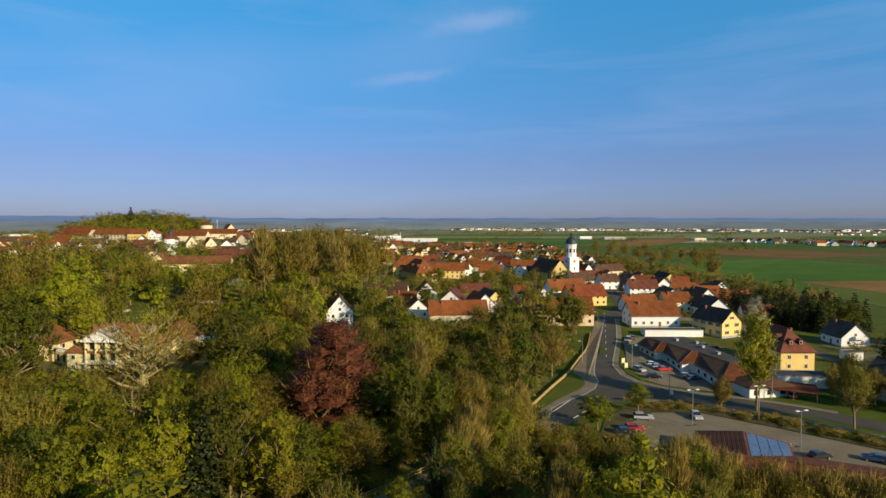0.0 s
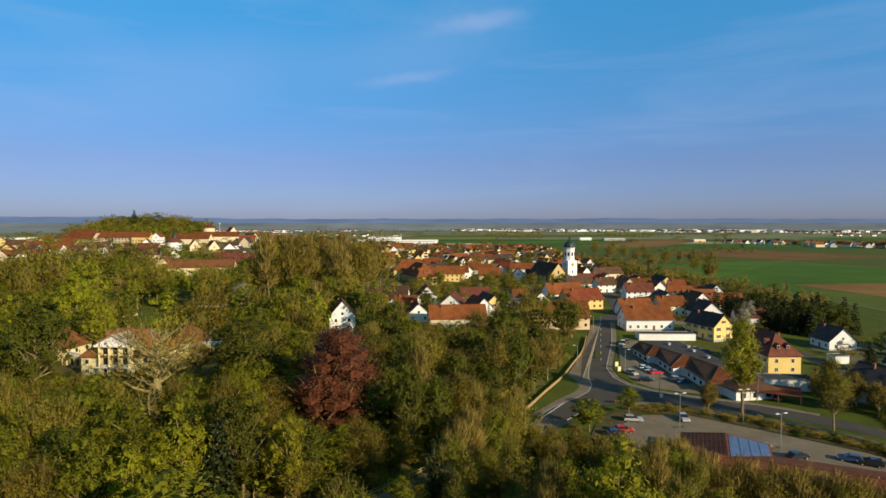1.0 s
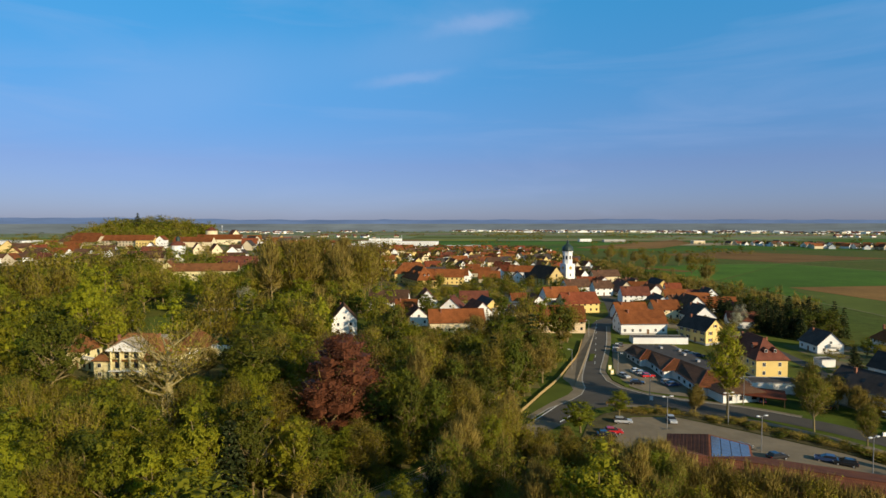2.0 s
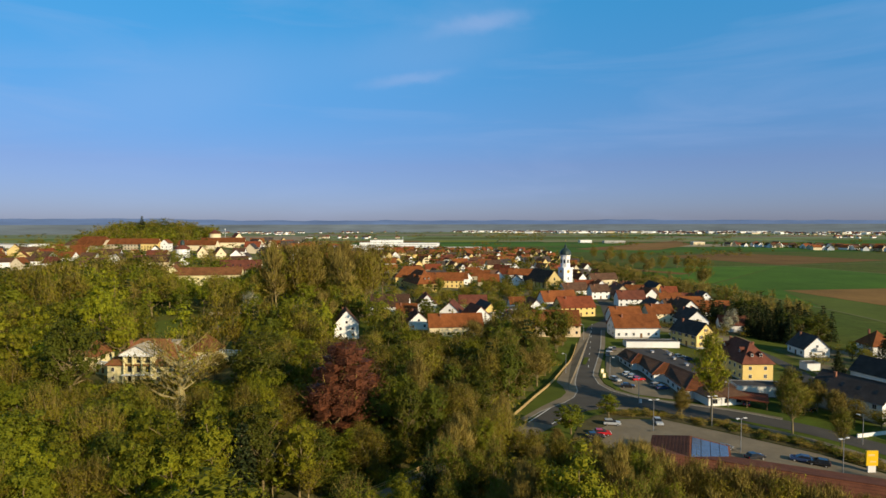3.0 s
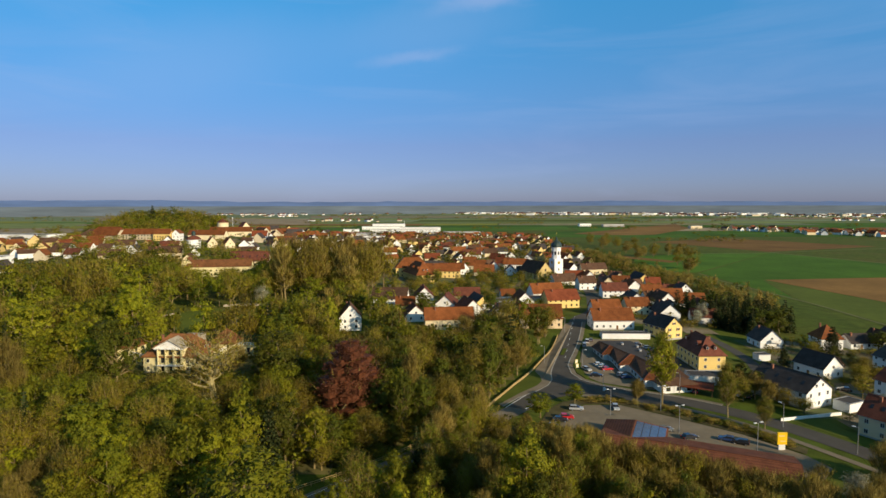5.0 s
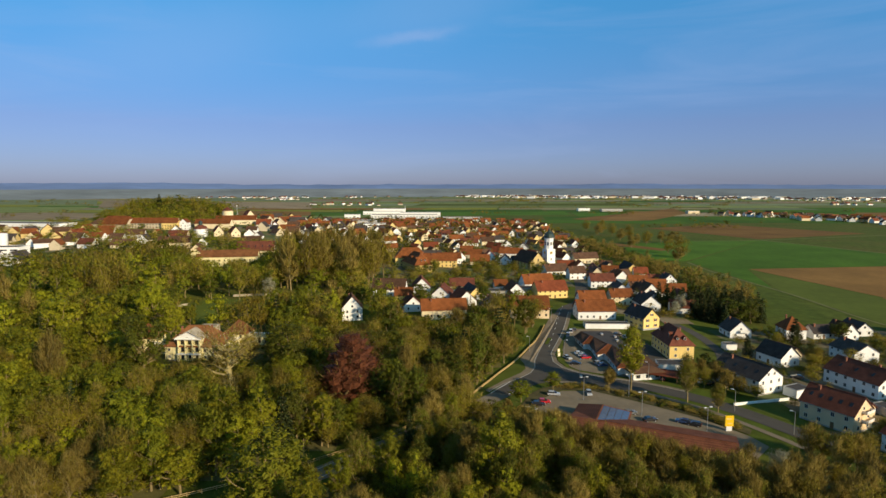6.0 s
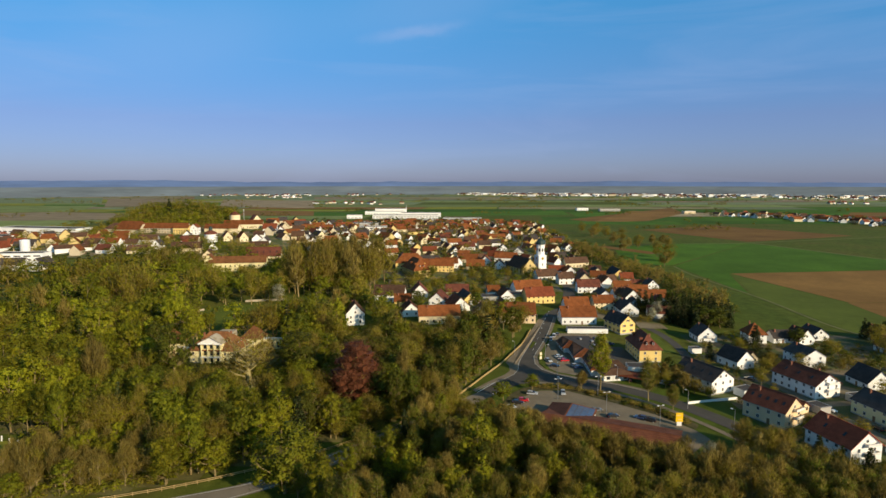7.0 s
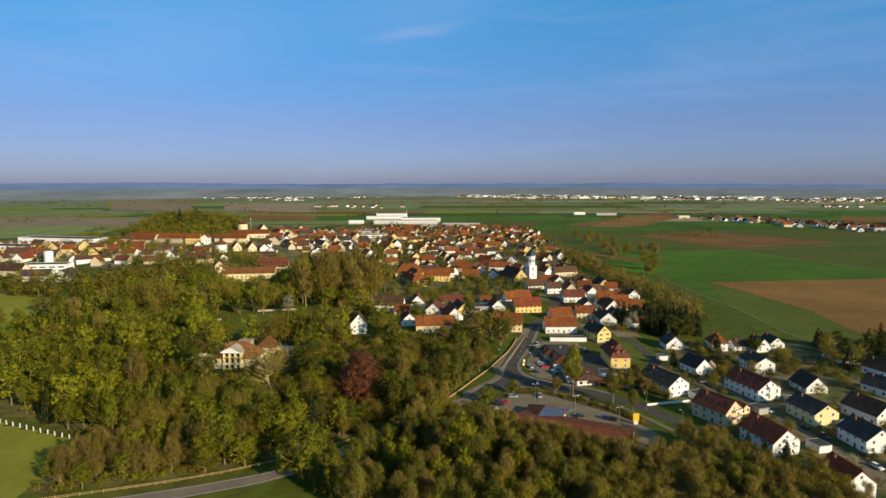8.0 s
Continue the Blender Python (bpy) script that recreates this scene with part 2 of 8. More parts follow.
MAT["asphalt"] = surface("asphalt", (0.082, 0.074, 0.064), 0.85, 0.12, 3.0, 0.22, bump=0.004)
# lighter, warmer copy of the asphalt: sunlight painted into the road's colour
MAT["sunlit_asphalt"] = surface("sunlit_road_asphalt", (0.205, 0.172, 0.132), 0.85, 0.12, 3.0, 0.2, bump=0.004)
MAT["paving"] = surface("concrete_paving", (0.208, 0.169, 0.117), 0.85, 0.2, 2.0, 0.2, bump=0.005)
MAT["track"] = surface("farm_track", (0.155, 0.160, 0.055), 0.95, 0.1, 1.0, 0.25)
MAT["line"] = surface("road_paint", (0.72, 0.72, 0.70), 0.7, 0.6, 4.0, 0.25)
MAT["kerb"] = surface("kerb_stone", (0.38, 0.36, 0.33), 0.85, 0.5, 4.0, 0.2)
WALLS = {"white": (0.86, 0.85, 0.82), "cream": (0.74, 0.62, 0.40), "yellow": (0.80, 0.585, 0.215), "beige": (0.55, 0.47, 0.33), "grey": (0.42, 0.40, 0.37),
         "paleyellow": (0.80, 0.70, 0.38), "peach": (0.78, 0.60, 0.38), "ochre": (0.62, 0.47, 0.20)}
for key, col in WALLS.items():
    MAT["wall_" + key] = surface("render_" + key, col, 0.9, 0.18, 3.0, 0.10, bump=0.004, per_object=0.05)
ROOFS = {"orange": (0.262, 0.086, 0.026), "red": (0.255, 0.068, 0.029), "scarlet": (0.40, 0.078, 0.036), "darkred": (0.195, 0.066, 0.040), "market": (0.185, 0.066, 0.034), "villa": (0.27, 0.115, 0.045), "brown": (0.13, 0.070, 0.042), "dark": (0.080, 0.066, 0.060), "grey": (0.17, 0.165, 0.16)}
for key, col in ROOFS.items():
    MAT["roof_" + key] = tile_roof("tiles_" + key, col)
MAT["felt"] = surface("grey_roofing_felt", (0.072, 0.066, 0.064), 0.9, 0.2, 2.0, 0.25)
MAT["frame"] = surface("white_window_frame", (0.74, 0.72, 0.68), 0.5, 1.0, 6.0, 0.08)
MAT["wood"] = surface("weathered_wood", (0.24, 0.14, 0.07), 0.8, 1.2, 8.0, 0.3, per_object=0.2)
MAT["fence_wood"] = surface("pale_fence_wood", (0.42, 0.30, 0.13), 0.8, 1.2, 8.0, 0.25, per_object=0.15)
MAT["shutter"] = surface("painted_shutter", (0.16, 0.085, 0.04), 0.7, 1.0, 6.0, 0.2)
MAT["brick"] = surface("chimney_brick", (0.30, 0.13, 0.08), 0.9, 1.5, 7.0, 0.3, per_object=0.15)
MAT["bark"] = surface("tree_bark", (0.25, 0.19, 0.088), 0.95, 0.8, 5.0, 0.35, per_object=0.2)
MAT["thicket_bark"] = surface("grey_brown_thicket_bark", (0.31, 0.24, 0.115), 0.95, 0.8, 5.0, 0.35, per_object=0.3)
MAT["pale_bark"] = surface("pale_plane_bark", (0.37, 0.31, 0.14), 0.9, 0.8, 4.0, 0.3)
MAT["metal"] = surface("galvanised_steel", (0.45, 0.45, 0.46), 0.45, 1.0, 6.0, 0.15, metal=0.7)
MAT["white_metal"] = surface("white_coated_metal", (0.78, 0.78, 0.77), 0.4, 0.5, 5.0, 0.08)
MAT["yellow_sign"] = surface("yellow_sign_panel", (0.85, 0.52, 0.01), 0.4, 0.8, 5.0, 0.06)
MAT["copper"] = surface("patinated_copper", (0.035, 0.062, 0.055), 0.5, 0.8, 4.0, 0.3, metal=0.3)
MAT["gold"] = surface("gilt_metal", (0.75, 0.52, 0.12), 0.3, 1.0, 5.0, 0.1, metal=1.0)
MAT["tyre"] = surface("tyre_rubber", (0.02, 0.02, 0.02), 0.85, 2.0, 20.0, 0.2)
MAT["plastic_red"] = surface("red_tail_lens", (0.45, 0.01, 0.01), 0.2, 2.0, 20.0, 0.05)
MAT["stone"] = surface("sandstone", (0.42, 0.36, 0.27), 0.9, 0.4, 3.0, 0.25)
# hills and far plain: distance haze is put into the base colour
MAT["hills"] = surface("haze_blue_hills", (0.165, 0.242, 0.44), 1.0, 0.0016, 0.008, 0.24)
MAT["haze_land"] = surface("haze_tinted_plain", (0.205, 0.235, 0.250), 1.0, 0.0024, 0.010, 0.30)

glass, gnt, gb = node_mat("dark_window_glass")
gb.inputs["Base Color"].default_value, gb.inputs["Roughness"].default_value = (0.022, 0.026, 0.034, 1), 0.08
MAT["glass"] = glass
solar, snt, sb = node_mat("solar_cells")
svec = snt.nodes.new("ShaderNodeTexCoord").outputs["Object"]
sn = noise_node(snt, svec, 0.8, 3)
snt.links.new(ramp(snt, sn.outputs["Fac"], [(0.3, (0.05, 0.075, 0.14)), (0.7, (0.08, 0.11, 0.19))]).outputs[0], sb.inputs["Base Color"])
sb.inputs["Roughness"].default_value = 0.16
MAT["solar"] = solar
for key, col, rough in (("silver", (0.40, 0.41, 0.43), 0.3), ("red", (0.50, 0.012, 0.02), 0.3), ("black", (0.018, 0.018, 0.022), 0.25), ("blue", (0.03, 0.06, 0.16), 0.3), ("white", (0.75, 0.75, 0.75), 0.3), ("grey", (0.13, 0.14, 0.15), 0.3)):
    m, nt, b = node_mat("car_paint_" + key)
    v = nt.nodes.new("ShaderNodeTexCoord").outputs["Object"]
    nt.links.new(ramp(nt, noise_node(nt, v, 1.5, 4).outputs["Fac"], [(0.3, shade(col, 0.85)), (0.7, shade(col, 1.05))]).outputs[0], b.inputs["Base Color"])
    b.inputs["Roughness"].default_value, b.inputs["Coat Weight"].default_value = rough, 0.6
    MAT["car_" + key] = m

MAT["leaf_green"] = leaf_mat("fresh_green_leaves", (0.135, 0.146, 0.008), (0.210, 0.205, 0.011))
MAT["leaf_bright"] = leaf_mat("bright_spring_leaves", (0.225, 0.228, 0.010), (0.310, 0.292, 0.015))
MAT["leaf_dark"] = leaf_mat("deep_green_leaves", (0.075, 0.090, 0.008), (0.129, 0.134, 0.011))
MAT["leaf_wood"] = leaf_mat("soft_woodland_leaves", (0.122, 0.138, 0.009), (0.188, 0.198, 0.012))
MAT["leaf_bud"] = leaf_mat("olive_budding_leaves", (0.186, 0.160, 0.010), (0.262, 0.214, 0.014), hue=0.010)
MAT["leaf_copper"] = leaf_mat("copper_beech_leaves", (0.092, 0.030, 0.016), (0.150, 0.048, 0.022), trans=0.22)
MAT["leaf_conifer"] = leaf_mat("conifer_needles", (0.020, 0.032, 0.008), (0.055, 0.068, 0.015), trans=0.15)
MAT["leaf_blossom"] = leaf_mat("white_blossom", (0.30, 0.30, 0.16), (0.62, 0.60, 0.46))
MAT["twig"] = surface("brown_twigs", (0.285, 0.214, 0.052), 0.95, 0.5, 3.0, 0.3, per_object=0.25)


# ---------------------------------------------------------------- mesh helpers
class Shape:
    """Collects vertices and faces for one mesh."""

    def __init__(self):
        self.v, self.f, self.s = [], [], []

    def poly(self, pts, slot=0):
        n = len(self.v)
        self.v += [tuple(p) for p in pts]
        self.f.append(tuple(range(n, n + len(pts))))
        self.s.append(slot)

    def box(self, cx, cy, cz, sx, sy, sz, rot=0.0, slot=0):
        """A box by its centre and sizes, turned by rot degrees about z."""
        c, s = math.cos(radians(rot)), math.sin(radians(rot))
        n = len(self.v)
        for dz in (-0.5, 0.5):
            for dx, dy in ((-0.5, -0.5), (0.5, -0.5), (0.5, 0.5), (-0.5, 0.5)):
                x, y = dx * sx, dy * sy
                self.v.append((cx + c * x - s * y, cy + s * x + c * y, cz + dz * sz))
        for q in ((3, 2, 1, 0), (4, 5, 6, 7), (0, 1, 5, 4), (1, 2, 6, 5), (2, 3, 7, 6), (3, 0, 4, 7)):
            self.f.append(tuple(n + i for i in q))
            self.s.append(slot)

    def tube(self, p, q, r0, r1, n=6, cap=True, slot=0):
        p, q = Vector(p), Vector(q)
        d = q - p
        a = d.orthogonal().normalized()
        b = d.normalized().cross(a)
        k = len(self.v)
        for o, r in ((p, r0), (q, r1)):
            for i in range(n):
                w = 2 * math.pi * i / n
                self.v.append(tuple(o + (a * math.cos(w) + b * math.sin(w)) * r))
        for i in range(n):
            j = (i + 1) % n
            self.f.append((k + i, k + j, k + n + j, k + n + i))
            self.s.append(slot)
        if cap:
            self.f.append(tuple(k + n + i for i in range(n)))
            self.f.append(tuple(k + n - 1 - i for i in range(n)))
            self.s += [slot, slot]

    def lathe(self, cx, cy, profile, n=12, slot=0, turn=0.0):
        """Rings (radius, z) from the bottom up, closed at the top."""
        k = len(self.v)
        for r, z in profile:
            for i in range(n):
                w = 2 * math.pi * (i + turn) / n
                self.v.append((cx + r * math.cos(w), cy + r * math.sin(w), z))
        for a in range(len(profile) - 1):
            for i in range(n):
                j = (i + 1) % n
                self.f.append((k + a * n + i, k + a * n + j, k + (a + 1) * n + j, k + (a + 1) * n + i))
                self.s.append(slot)
        self.f.append(tuple(k + (len(profile) - 1) * n + i for i in range(n)))
        self.s.append(slot)

    def slab(self, pts, thick):
        """A sloping plate: pts is its upper outline, in order; thick is straight down."""
        top = [Vector(p) for p in pts]
        low = [p - Vector((0, 0, thick)) for p in top]
        self.poly(top)
        self.poly(low[::-1])
        for i in range(len(top)):
            j = (i + 1) % len(top)
            self.poly([top[i], low[i], low[j], top[j]])

    def mesh(self, name, *mats):
        me = bpy.data.meshes.new(name)
        me.from_pydata(self.v, [], self.f)
        for m in mats:
            me.materials.append(m)
        if len(mats) > 1:
            me.polygons.foreach_set("material_index", self.s)
        me.validate()
        me.update()
        return me


def part(name, shape, material, parent, label=""):
    """One mesh object under a thing or a part."""
    me = shape if isinstance(shape, bpy.types.Mesh) else shape.mesh(name, material)
    ob = new(name, me)
    ob.parent = parent
    return tagged(ob, label)


def thing(name, m, label, category, group="", kind=""):
    ob = new(name)
    ob.empty_display_size = 0.5
    ob.matrix_basis = m
    return tagged(ob, label, category, group, kind)


def sheet(name, shape, material, label="", category="", kind="structure"):
    ob = new(name, shape.mesh(name, material))
    return tagged(ob, label, category, "", kind)


# ---------------------------------------------------------------- the land
def smooth(u):
    u = min(1.0, max(0.0, u))
    return u * u * (3 - 2 * u)


def land(x, y):
    """Height of the ground: flat plain, a gentle rise in the village, the castle hill."""
    hill = 31 * math.exp(-((x + 330) / 250) ** 2 - ((y - 640) / 290) ** 2) + 14 * math.exp(-((x + 375) / 85) ** 2 - ((y - 692) / 62) ** 2)
    fade = (1 - smooth((y - 650) / 400)) * smooth((x + 900) / 400)
    village = 2.5 * smooth((y - 185) / 70) * (1 - smooth((x - 105) / 60)) * fade
    park = 2.0 * smooth((-x - 10) / 70) * smooth((y - 85) / 60) * fade
    return (hill + max(village, park)) * smooth((1500 - y) / 500)


def steps(*spans):
    out = []
    for a, b, d in spans:
        n = max(1, round((b - a) / d))
        out += [a + (b - a) * i / n for i in range(n)]
    return out + [spans[-1][1]]


xs = steps((-6000, -1400, 920), (-1400, -700, 70), (-700, 260, 10), (260, 600, 34), (600, 6000, 900))
ys = steps((-1500, -300, 400), (-300, 0, 60), (0, 900, 10), (900, 1500, 60), (1500, 5400, 650))
sh = Shape()
sh.v = [(x, y, land(x, y)) for y in ys for x in xs]
nx = len(xs)
sh.f = [(j * nx + i, j * nx + i + 1, (j + 1) * nx + i + 1, (j + 1) * nx + i) for j in range(len(ys) - 1) for i in range(nx - 1)]
sh.s = [0] * len(sh.f)
ground = sheet("ground", sh, MAT["grass"], "grassy ground reaching to the horizon", "ground")
for p in ground.data.polygons:
    p.use_smooth = True


def strip(name, pts, width, material, label, category, lift=0.05, side=0.0):
    """A ribbon along pts on the ground; side shifts it to its right."""
    pts = spline(pts)
    out = Shape()
    prev = None
    for i, (x, y) in enumerate(pts):
        a, b = pts[max(0, i - 1)], pts[min(len(pts) - 1, i + 1)]
        d = Vector((b[0] - a[0], b[1] - a[1])).normalized()
        nrm = Vector((d.y, -d.x))
        w = width[0] + (width[1] - width[0]) * i / (len(pts) - 1) if isinstance(width, tuple) else width
        l, r = Vector((x, y)) + nrm * (side - w / 2), Vector((x, y)) + nrm * (side + w / 2)
        cur = [(l.x, l.y, land(l.x, l.y) + lift), (r.x, r.y, land(r.x, r.y) + lift)]
        if prev:
            out.poly([prev[0], prev[1], cur[1], cur[0]])
        prev = cur
    return sheet(name, out, material, label, category)


def spline(pts, gap=6.0):
    """A smooth line through pts (Catmull-Rom), cut into short pieces."""
    p = [Vector(q) for q in pts]
    if len(p) < 3:
        n = max(1, int((p[1] - p[0]).length / gap))
        return [tuple(p[0].lerp(p[1], i / n)) for i in range(n + 1)]
    p = [2 * p[0] - p[1]] + p + [2 * p[-1] - p[-2]]
    out = []
    for i in range(1, len(p) - 2):
        n = max(1, int((p[i + 1] - p[i]).length / gap))
        for k in range(n):
            u = k / n
            out.append(tuple(0.5 * ((2 * p[i]) + (p[i + 1] - p[i - 1]) * u + (2 * p[i - 1] - 5 * p[i] + 4 * p[i + 1] - p[i + 2]) * u * u + (3 * p[i] - p[i - 1] - 3 * p[i + 1] + p[i + 2]) * u ** 3)))
    return out + [tuple(p[-2])]


def patch(name, pts, material, label, category, lift=0.04, kind="structure"):
    """A flat field or paved area over the ground."""
    cx, cy = sum(p[0] for p in pts) / len(pts), sum(p[1] for p in pts) / len(pts)
    out = Shape()
    out.poly([(x, y, max(land(x, y), land(cx, cy)) + lift) for x, y in pts])
    return sheet(name, out, material, label, category, kind)


# fields of the plain
patch("field", [(270, 429), (760, 492), (760, 335), (291, 302)], MAT["soil"], "bare brown tilled field beside green cereal", "field", 0.10)
patch("field", [(288.5, 301), (760, 334), (760, 190), (277, 214)], MAT["soil"], "paler brown tilled field on the plain", "field", 0.12)
patch("field", [(190, 480), (236, 480), (424, 695), (330, 685), (222, 640)], MAT["wheat"], "strip of young green cereal", "field", 0.06)
patch("field", [(237, 476), (236, 330), (268, 428), (800, 505), (900, 780), (730, 795), (494, 505), (424, 694)], MAT["wheat"], "deep green field of young cereal", "field", 0.08)
patch("field", [(237, 326), (238, 222), (276, 214), (290, 302), (268, 425)], MAT["lawn"], "green meadow beside the farm track", "field", 0.07)
patch("field", [(346, 911), (520, 1010), (640, 800), (430, 709)], MAT["soil"], "long brown field among green ones", "field", 0.07)
patch("field", [(278, 1189), (726, 1766), (644, 1462), (327, 1076)], MAT["soil"], "brown strip of ploughed land", "field", 0.07)
patch("field", [(199, 640), (245, 567), (262, 580), (216, 655)], MAT["soil"], "small dark ploughed plot by the trees", "field", 0.11)
random.seed(31)
y0 = 1050
while y0 < 3900:
    depth = 50 + 0.085 * y0 * random.uniform(0.5, 1.5)
    x0 = -0.95 * y0 - 300
    while x0 < 0.95 * y0 + 300:
        wide = random.uniform(0.10, 0.45) * y0
        # haze by colour: the paled fields grow likelier with distance
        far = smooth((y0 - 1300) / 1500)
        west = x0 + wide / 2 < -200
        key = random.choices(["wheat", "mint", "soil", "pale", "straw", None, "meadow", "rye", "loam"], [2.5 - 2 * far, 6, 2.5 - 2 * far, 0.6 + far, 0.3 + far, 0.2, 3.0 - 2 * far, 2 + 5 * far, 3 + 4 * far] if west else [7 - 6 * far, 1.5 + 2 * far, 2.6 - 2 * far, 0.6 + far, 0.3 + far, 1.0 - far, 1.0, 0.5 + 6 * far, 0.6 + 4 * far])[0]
        if key in ("soil", "loam", "pale") and abs(x0 + wide / 2) < 500 and y0 < 1600:
            key = "wheat"
        if key and not (-260 < x0 + wide / 2 < 220 and y0 < 1180):
            sl = random.uniform(-0.05, 0.12) * wide
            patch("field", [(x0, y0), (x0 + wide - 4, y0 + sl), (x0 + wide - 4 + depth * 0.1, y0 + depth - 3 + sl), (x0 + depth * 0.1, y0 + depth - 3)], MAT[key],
                  {"wheat": "green cereal field on the plain", "mint": "pale meadow strip on the plain", "meadow": "sunny green strip on the plain", "straw": "straw-coloured strip on the plain", "soil": "brown ploughed strip on the plain", "pale": "pale fallow strip on the plain", "rye": "green field on the plain, bluish haze in its colour", "loam": "brown ploughed field on the plain, haze in its colour"}[key], "field", 0.05)
        x0 += wide
    y0 += depth
strip("farm_track", [(235, 473), (231, 413), (237, 316), (235, 240), (243, 200)], 2.2, MAT["track"], "pale grassy farm track between fields", "track", 0.16)
strip("farm_track", [(329, 681), (424, 695), (714, 796), (1000, 900)], 4, MAT["track"], "pale farm track across the fields", "track", 0.16)
strip("farm_track", [(424, 695), (494, 502), (560, 420)], 4, MAT["track"], "pale farm track across the fields", "track", 0.18)
strip("farm_track", [(170, 470), (172, 366), (172, 315), (180, 285)], 3, MAT["track"], "pale farm track along a hedge", "track", 0.16)

patch("field", [(-1188, 1863), (-886, 1859), (-1279, 2646), (-1701, 2736)], MAT["loam"], "brown ploughed field on the plain, haze in its colour", "field", 0.14)
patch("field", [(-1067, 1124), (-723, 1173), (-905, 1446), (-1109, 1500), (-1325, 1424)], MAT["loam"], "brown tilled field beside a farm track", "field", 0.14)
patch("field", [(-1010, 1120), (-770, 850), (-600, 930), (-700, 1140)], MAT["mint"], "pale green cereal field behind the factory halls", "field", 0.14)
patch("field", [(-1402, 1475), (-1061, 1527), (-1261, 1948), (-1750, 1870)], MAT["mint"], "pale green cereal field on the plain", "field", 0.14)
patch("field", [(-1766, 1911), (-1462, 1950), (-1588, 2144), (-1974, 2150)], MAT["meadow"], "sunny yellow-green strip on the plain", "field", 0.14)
patch("field", [(-785, 1858), (-429, 1741), (-607, 2485), (-1087, 2642)], MAT["loam"], "brown ploughed field on the plain, haze in its colour", "field", 0.14)
patch("field", [(-1949, 2203), (-1400, 2194), (-1839, 2915), (-2648, 3033)], MAT["rye"], "green field on the plain, bluish haze in its colour", "field", 0.14)
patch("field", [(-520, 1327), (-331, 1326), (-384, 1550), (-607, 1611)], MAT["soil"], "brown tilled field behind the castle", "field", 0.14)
patch("field", [(-1264, 2726), (-642, 2632), (-863, 3560), (-1716, 3735)], MAT["rye"], "green field on the plain, bluish haze in its colour", "field", 0.14)
patch("field", [(300, 1091), (436, 1137), (669, 1487), (537, 1572)], MAT["soil"], "brown tilled field on the plain", "field", 0.14)
patch("field", [(970, 1300), (1190, 1299), (1341, 1483), (1108, 1484)], MAT["soil"], "pale brown field beside the far village", "field", 0.14)

# distant plain and hills all round, well beyond the towns
sh = Shape()
hill_rows = []
for i in range(361):
    w = 2 * math.pi * i / 360
    c, s = math.sin(w), math.cos(w)
    top = 87 + 12 * noise.noise((c * 3, s * 3, 1.0)) + 8 * noise.noise((c * 11, s * 11, 4.0)) + 7 * noise.noise((c * 34, s * 34, 2.0)) + 2.5 * noise.noise((c * 90, s * 90, 6.0))
    mid = 70 + 8 * noise.noise((c * 9, s * 9, 8.0)) + 10 * noise.noise((c * 30, s * 30, 3.0))
    hill_rows.append([(c * 3780, s * 3780, -1), (c * 4300, s * 4300, 53), (c * 4500, s * 4500, mid), (c * 4720, s * 4720, top)])
near = Shape()
for a, b in zip(hill_rows, hill_rows[1:]):
    near.poly([a[0], b[0], b[1], a[1]])
sh.v = [p for row in hill_rows for p in row[1:]]
sh.f = [(3 * i + k, 3 * i + 3 + k, 3 * i + 4 + k, 3 * i + 1 + k) for i in range(len(hill_rows) - 1) for k in (0, 1)]
sh.s = [0] * len(sh.f)
far_hills = sheet("backdrop", sh, MAT["hills"], "low wooded hills along the horizon, blue haze in their colour", "hills")
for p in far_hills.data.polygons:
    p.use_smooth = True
sheet("backdrop", near, MAT["haze_land"], "far plain at the foot of the hills, haze in its colour", "plain")

# ---------------------------------------------------------------- roads and paving
STREET = [(46, 160), (50, 174), (57, 195), (65, 220), (75, 252), (88, 273), (95, 300), (102, 332), (106, 360), (108, 395), (118, 425), (135, 450)]
strip("road", STREET, 8.6, MAT["asphalt"], "grey asphalt village street", "road", 0.07)
strip("road", [(47, 164), (52, 153), (62, 146), (78, 137), (95, 123), (107, 106), (116, 88), (124, 66), (132, 40), (140, 5)], 7.4, MAT["asphalt"], "grey asphalt road curving past the car park", "road", 0.075)
strip("road", [(49, 164), (42, 148), (30, 131), (10, 108), (-14, 82), (-38, 59), (-58, 49), (-80, 41), (-120, 28), (-170, 10)], 6.6, MAT["sunlit_asphalt"], "grey asphalt road entering the wood, sunlight put into its colour", "road", 0.08)
def raised(name, pts, material, label, category, high):
    """A paved or planted area standing a kerb's height above the road, with upright edges."""
    out = Shape()
    top = [(x, y, land(x, y) + high) for x, y in pts]
    out.poly(top)
    for p, q in zip(top, top[1:] + top[:1]):
        out.poly([p, (p[0], p[1], p[2] - high - 0.1), (q[0], q[1], q[2] - high - 0.1), q])
    return sheet(name, out, material, label, category)


patch("road", [(47, 176), (44.3, 164.4), (43.3, 156.6), (40.4, 150), (36.7, 144.9), (28.5, 137), (24.5, 129.3), (30.5, 126), (36, 133), (42, 138), (50.1, 141.5), (56.5, 140.2), (63, 136), (70, 131.5), (76.5, 127), (81.3, 138.5), (66.8, 145.4), (59.4, 150), (53.9, 156.6), (52.1, 164.4), (53.6, 176)], MAT["asphalt"], "asphalt of the road junction", "road", 0.10)
KERB_WEST = [(70.3, 245.5), (62.5, 222), (55.3, 200.4), (47.7, 176.6), (44.3, 164.4), (43.3, 156.6), (40.6, 150), (36.7, 144.9), (28.5, 137), (23.0, 129.3)]
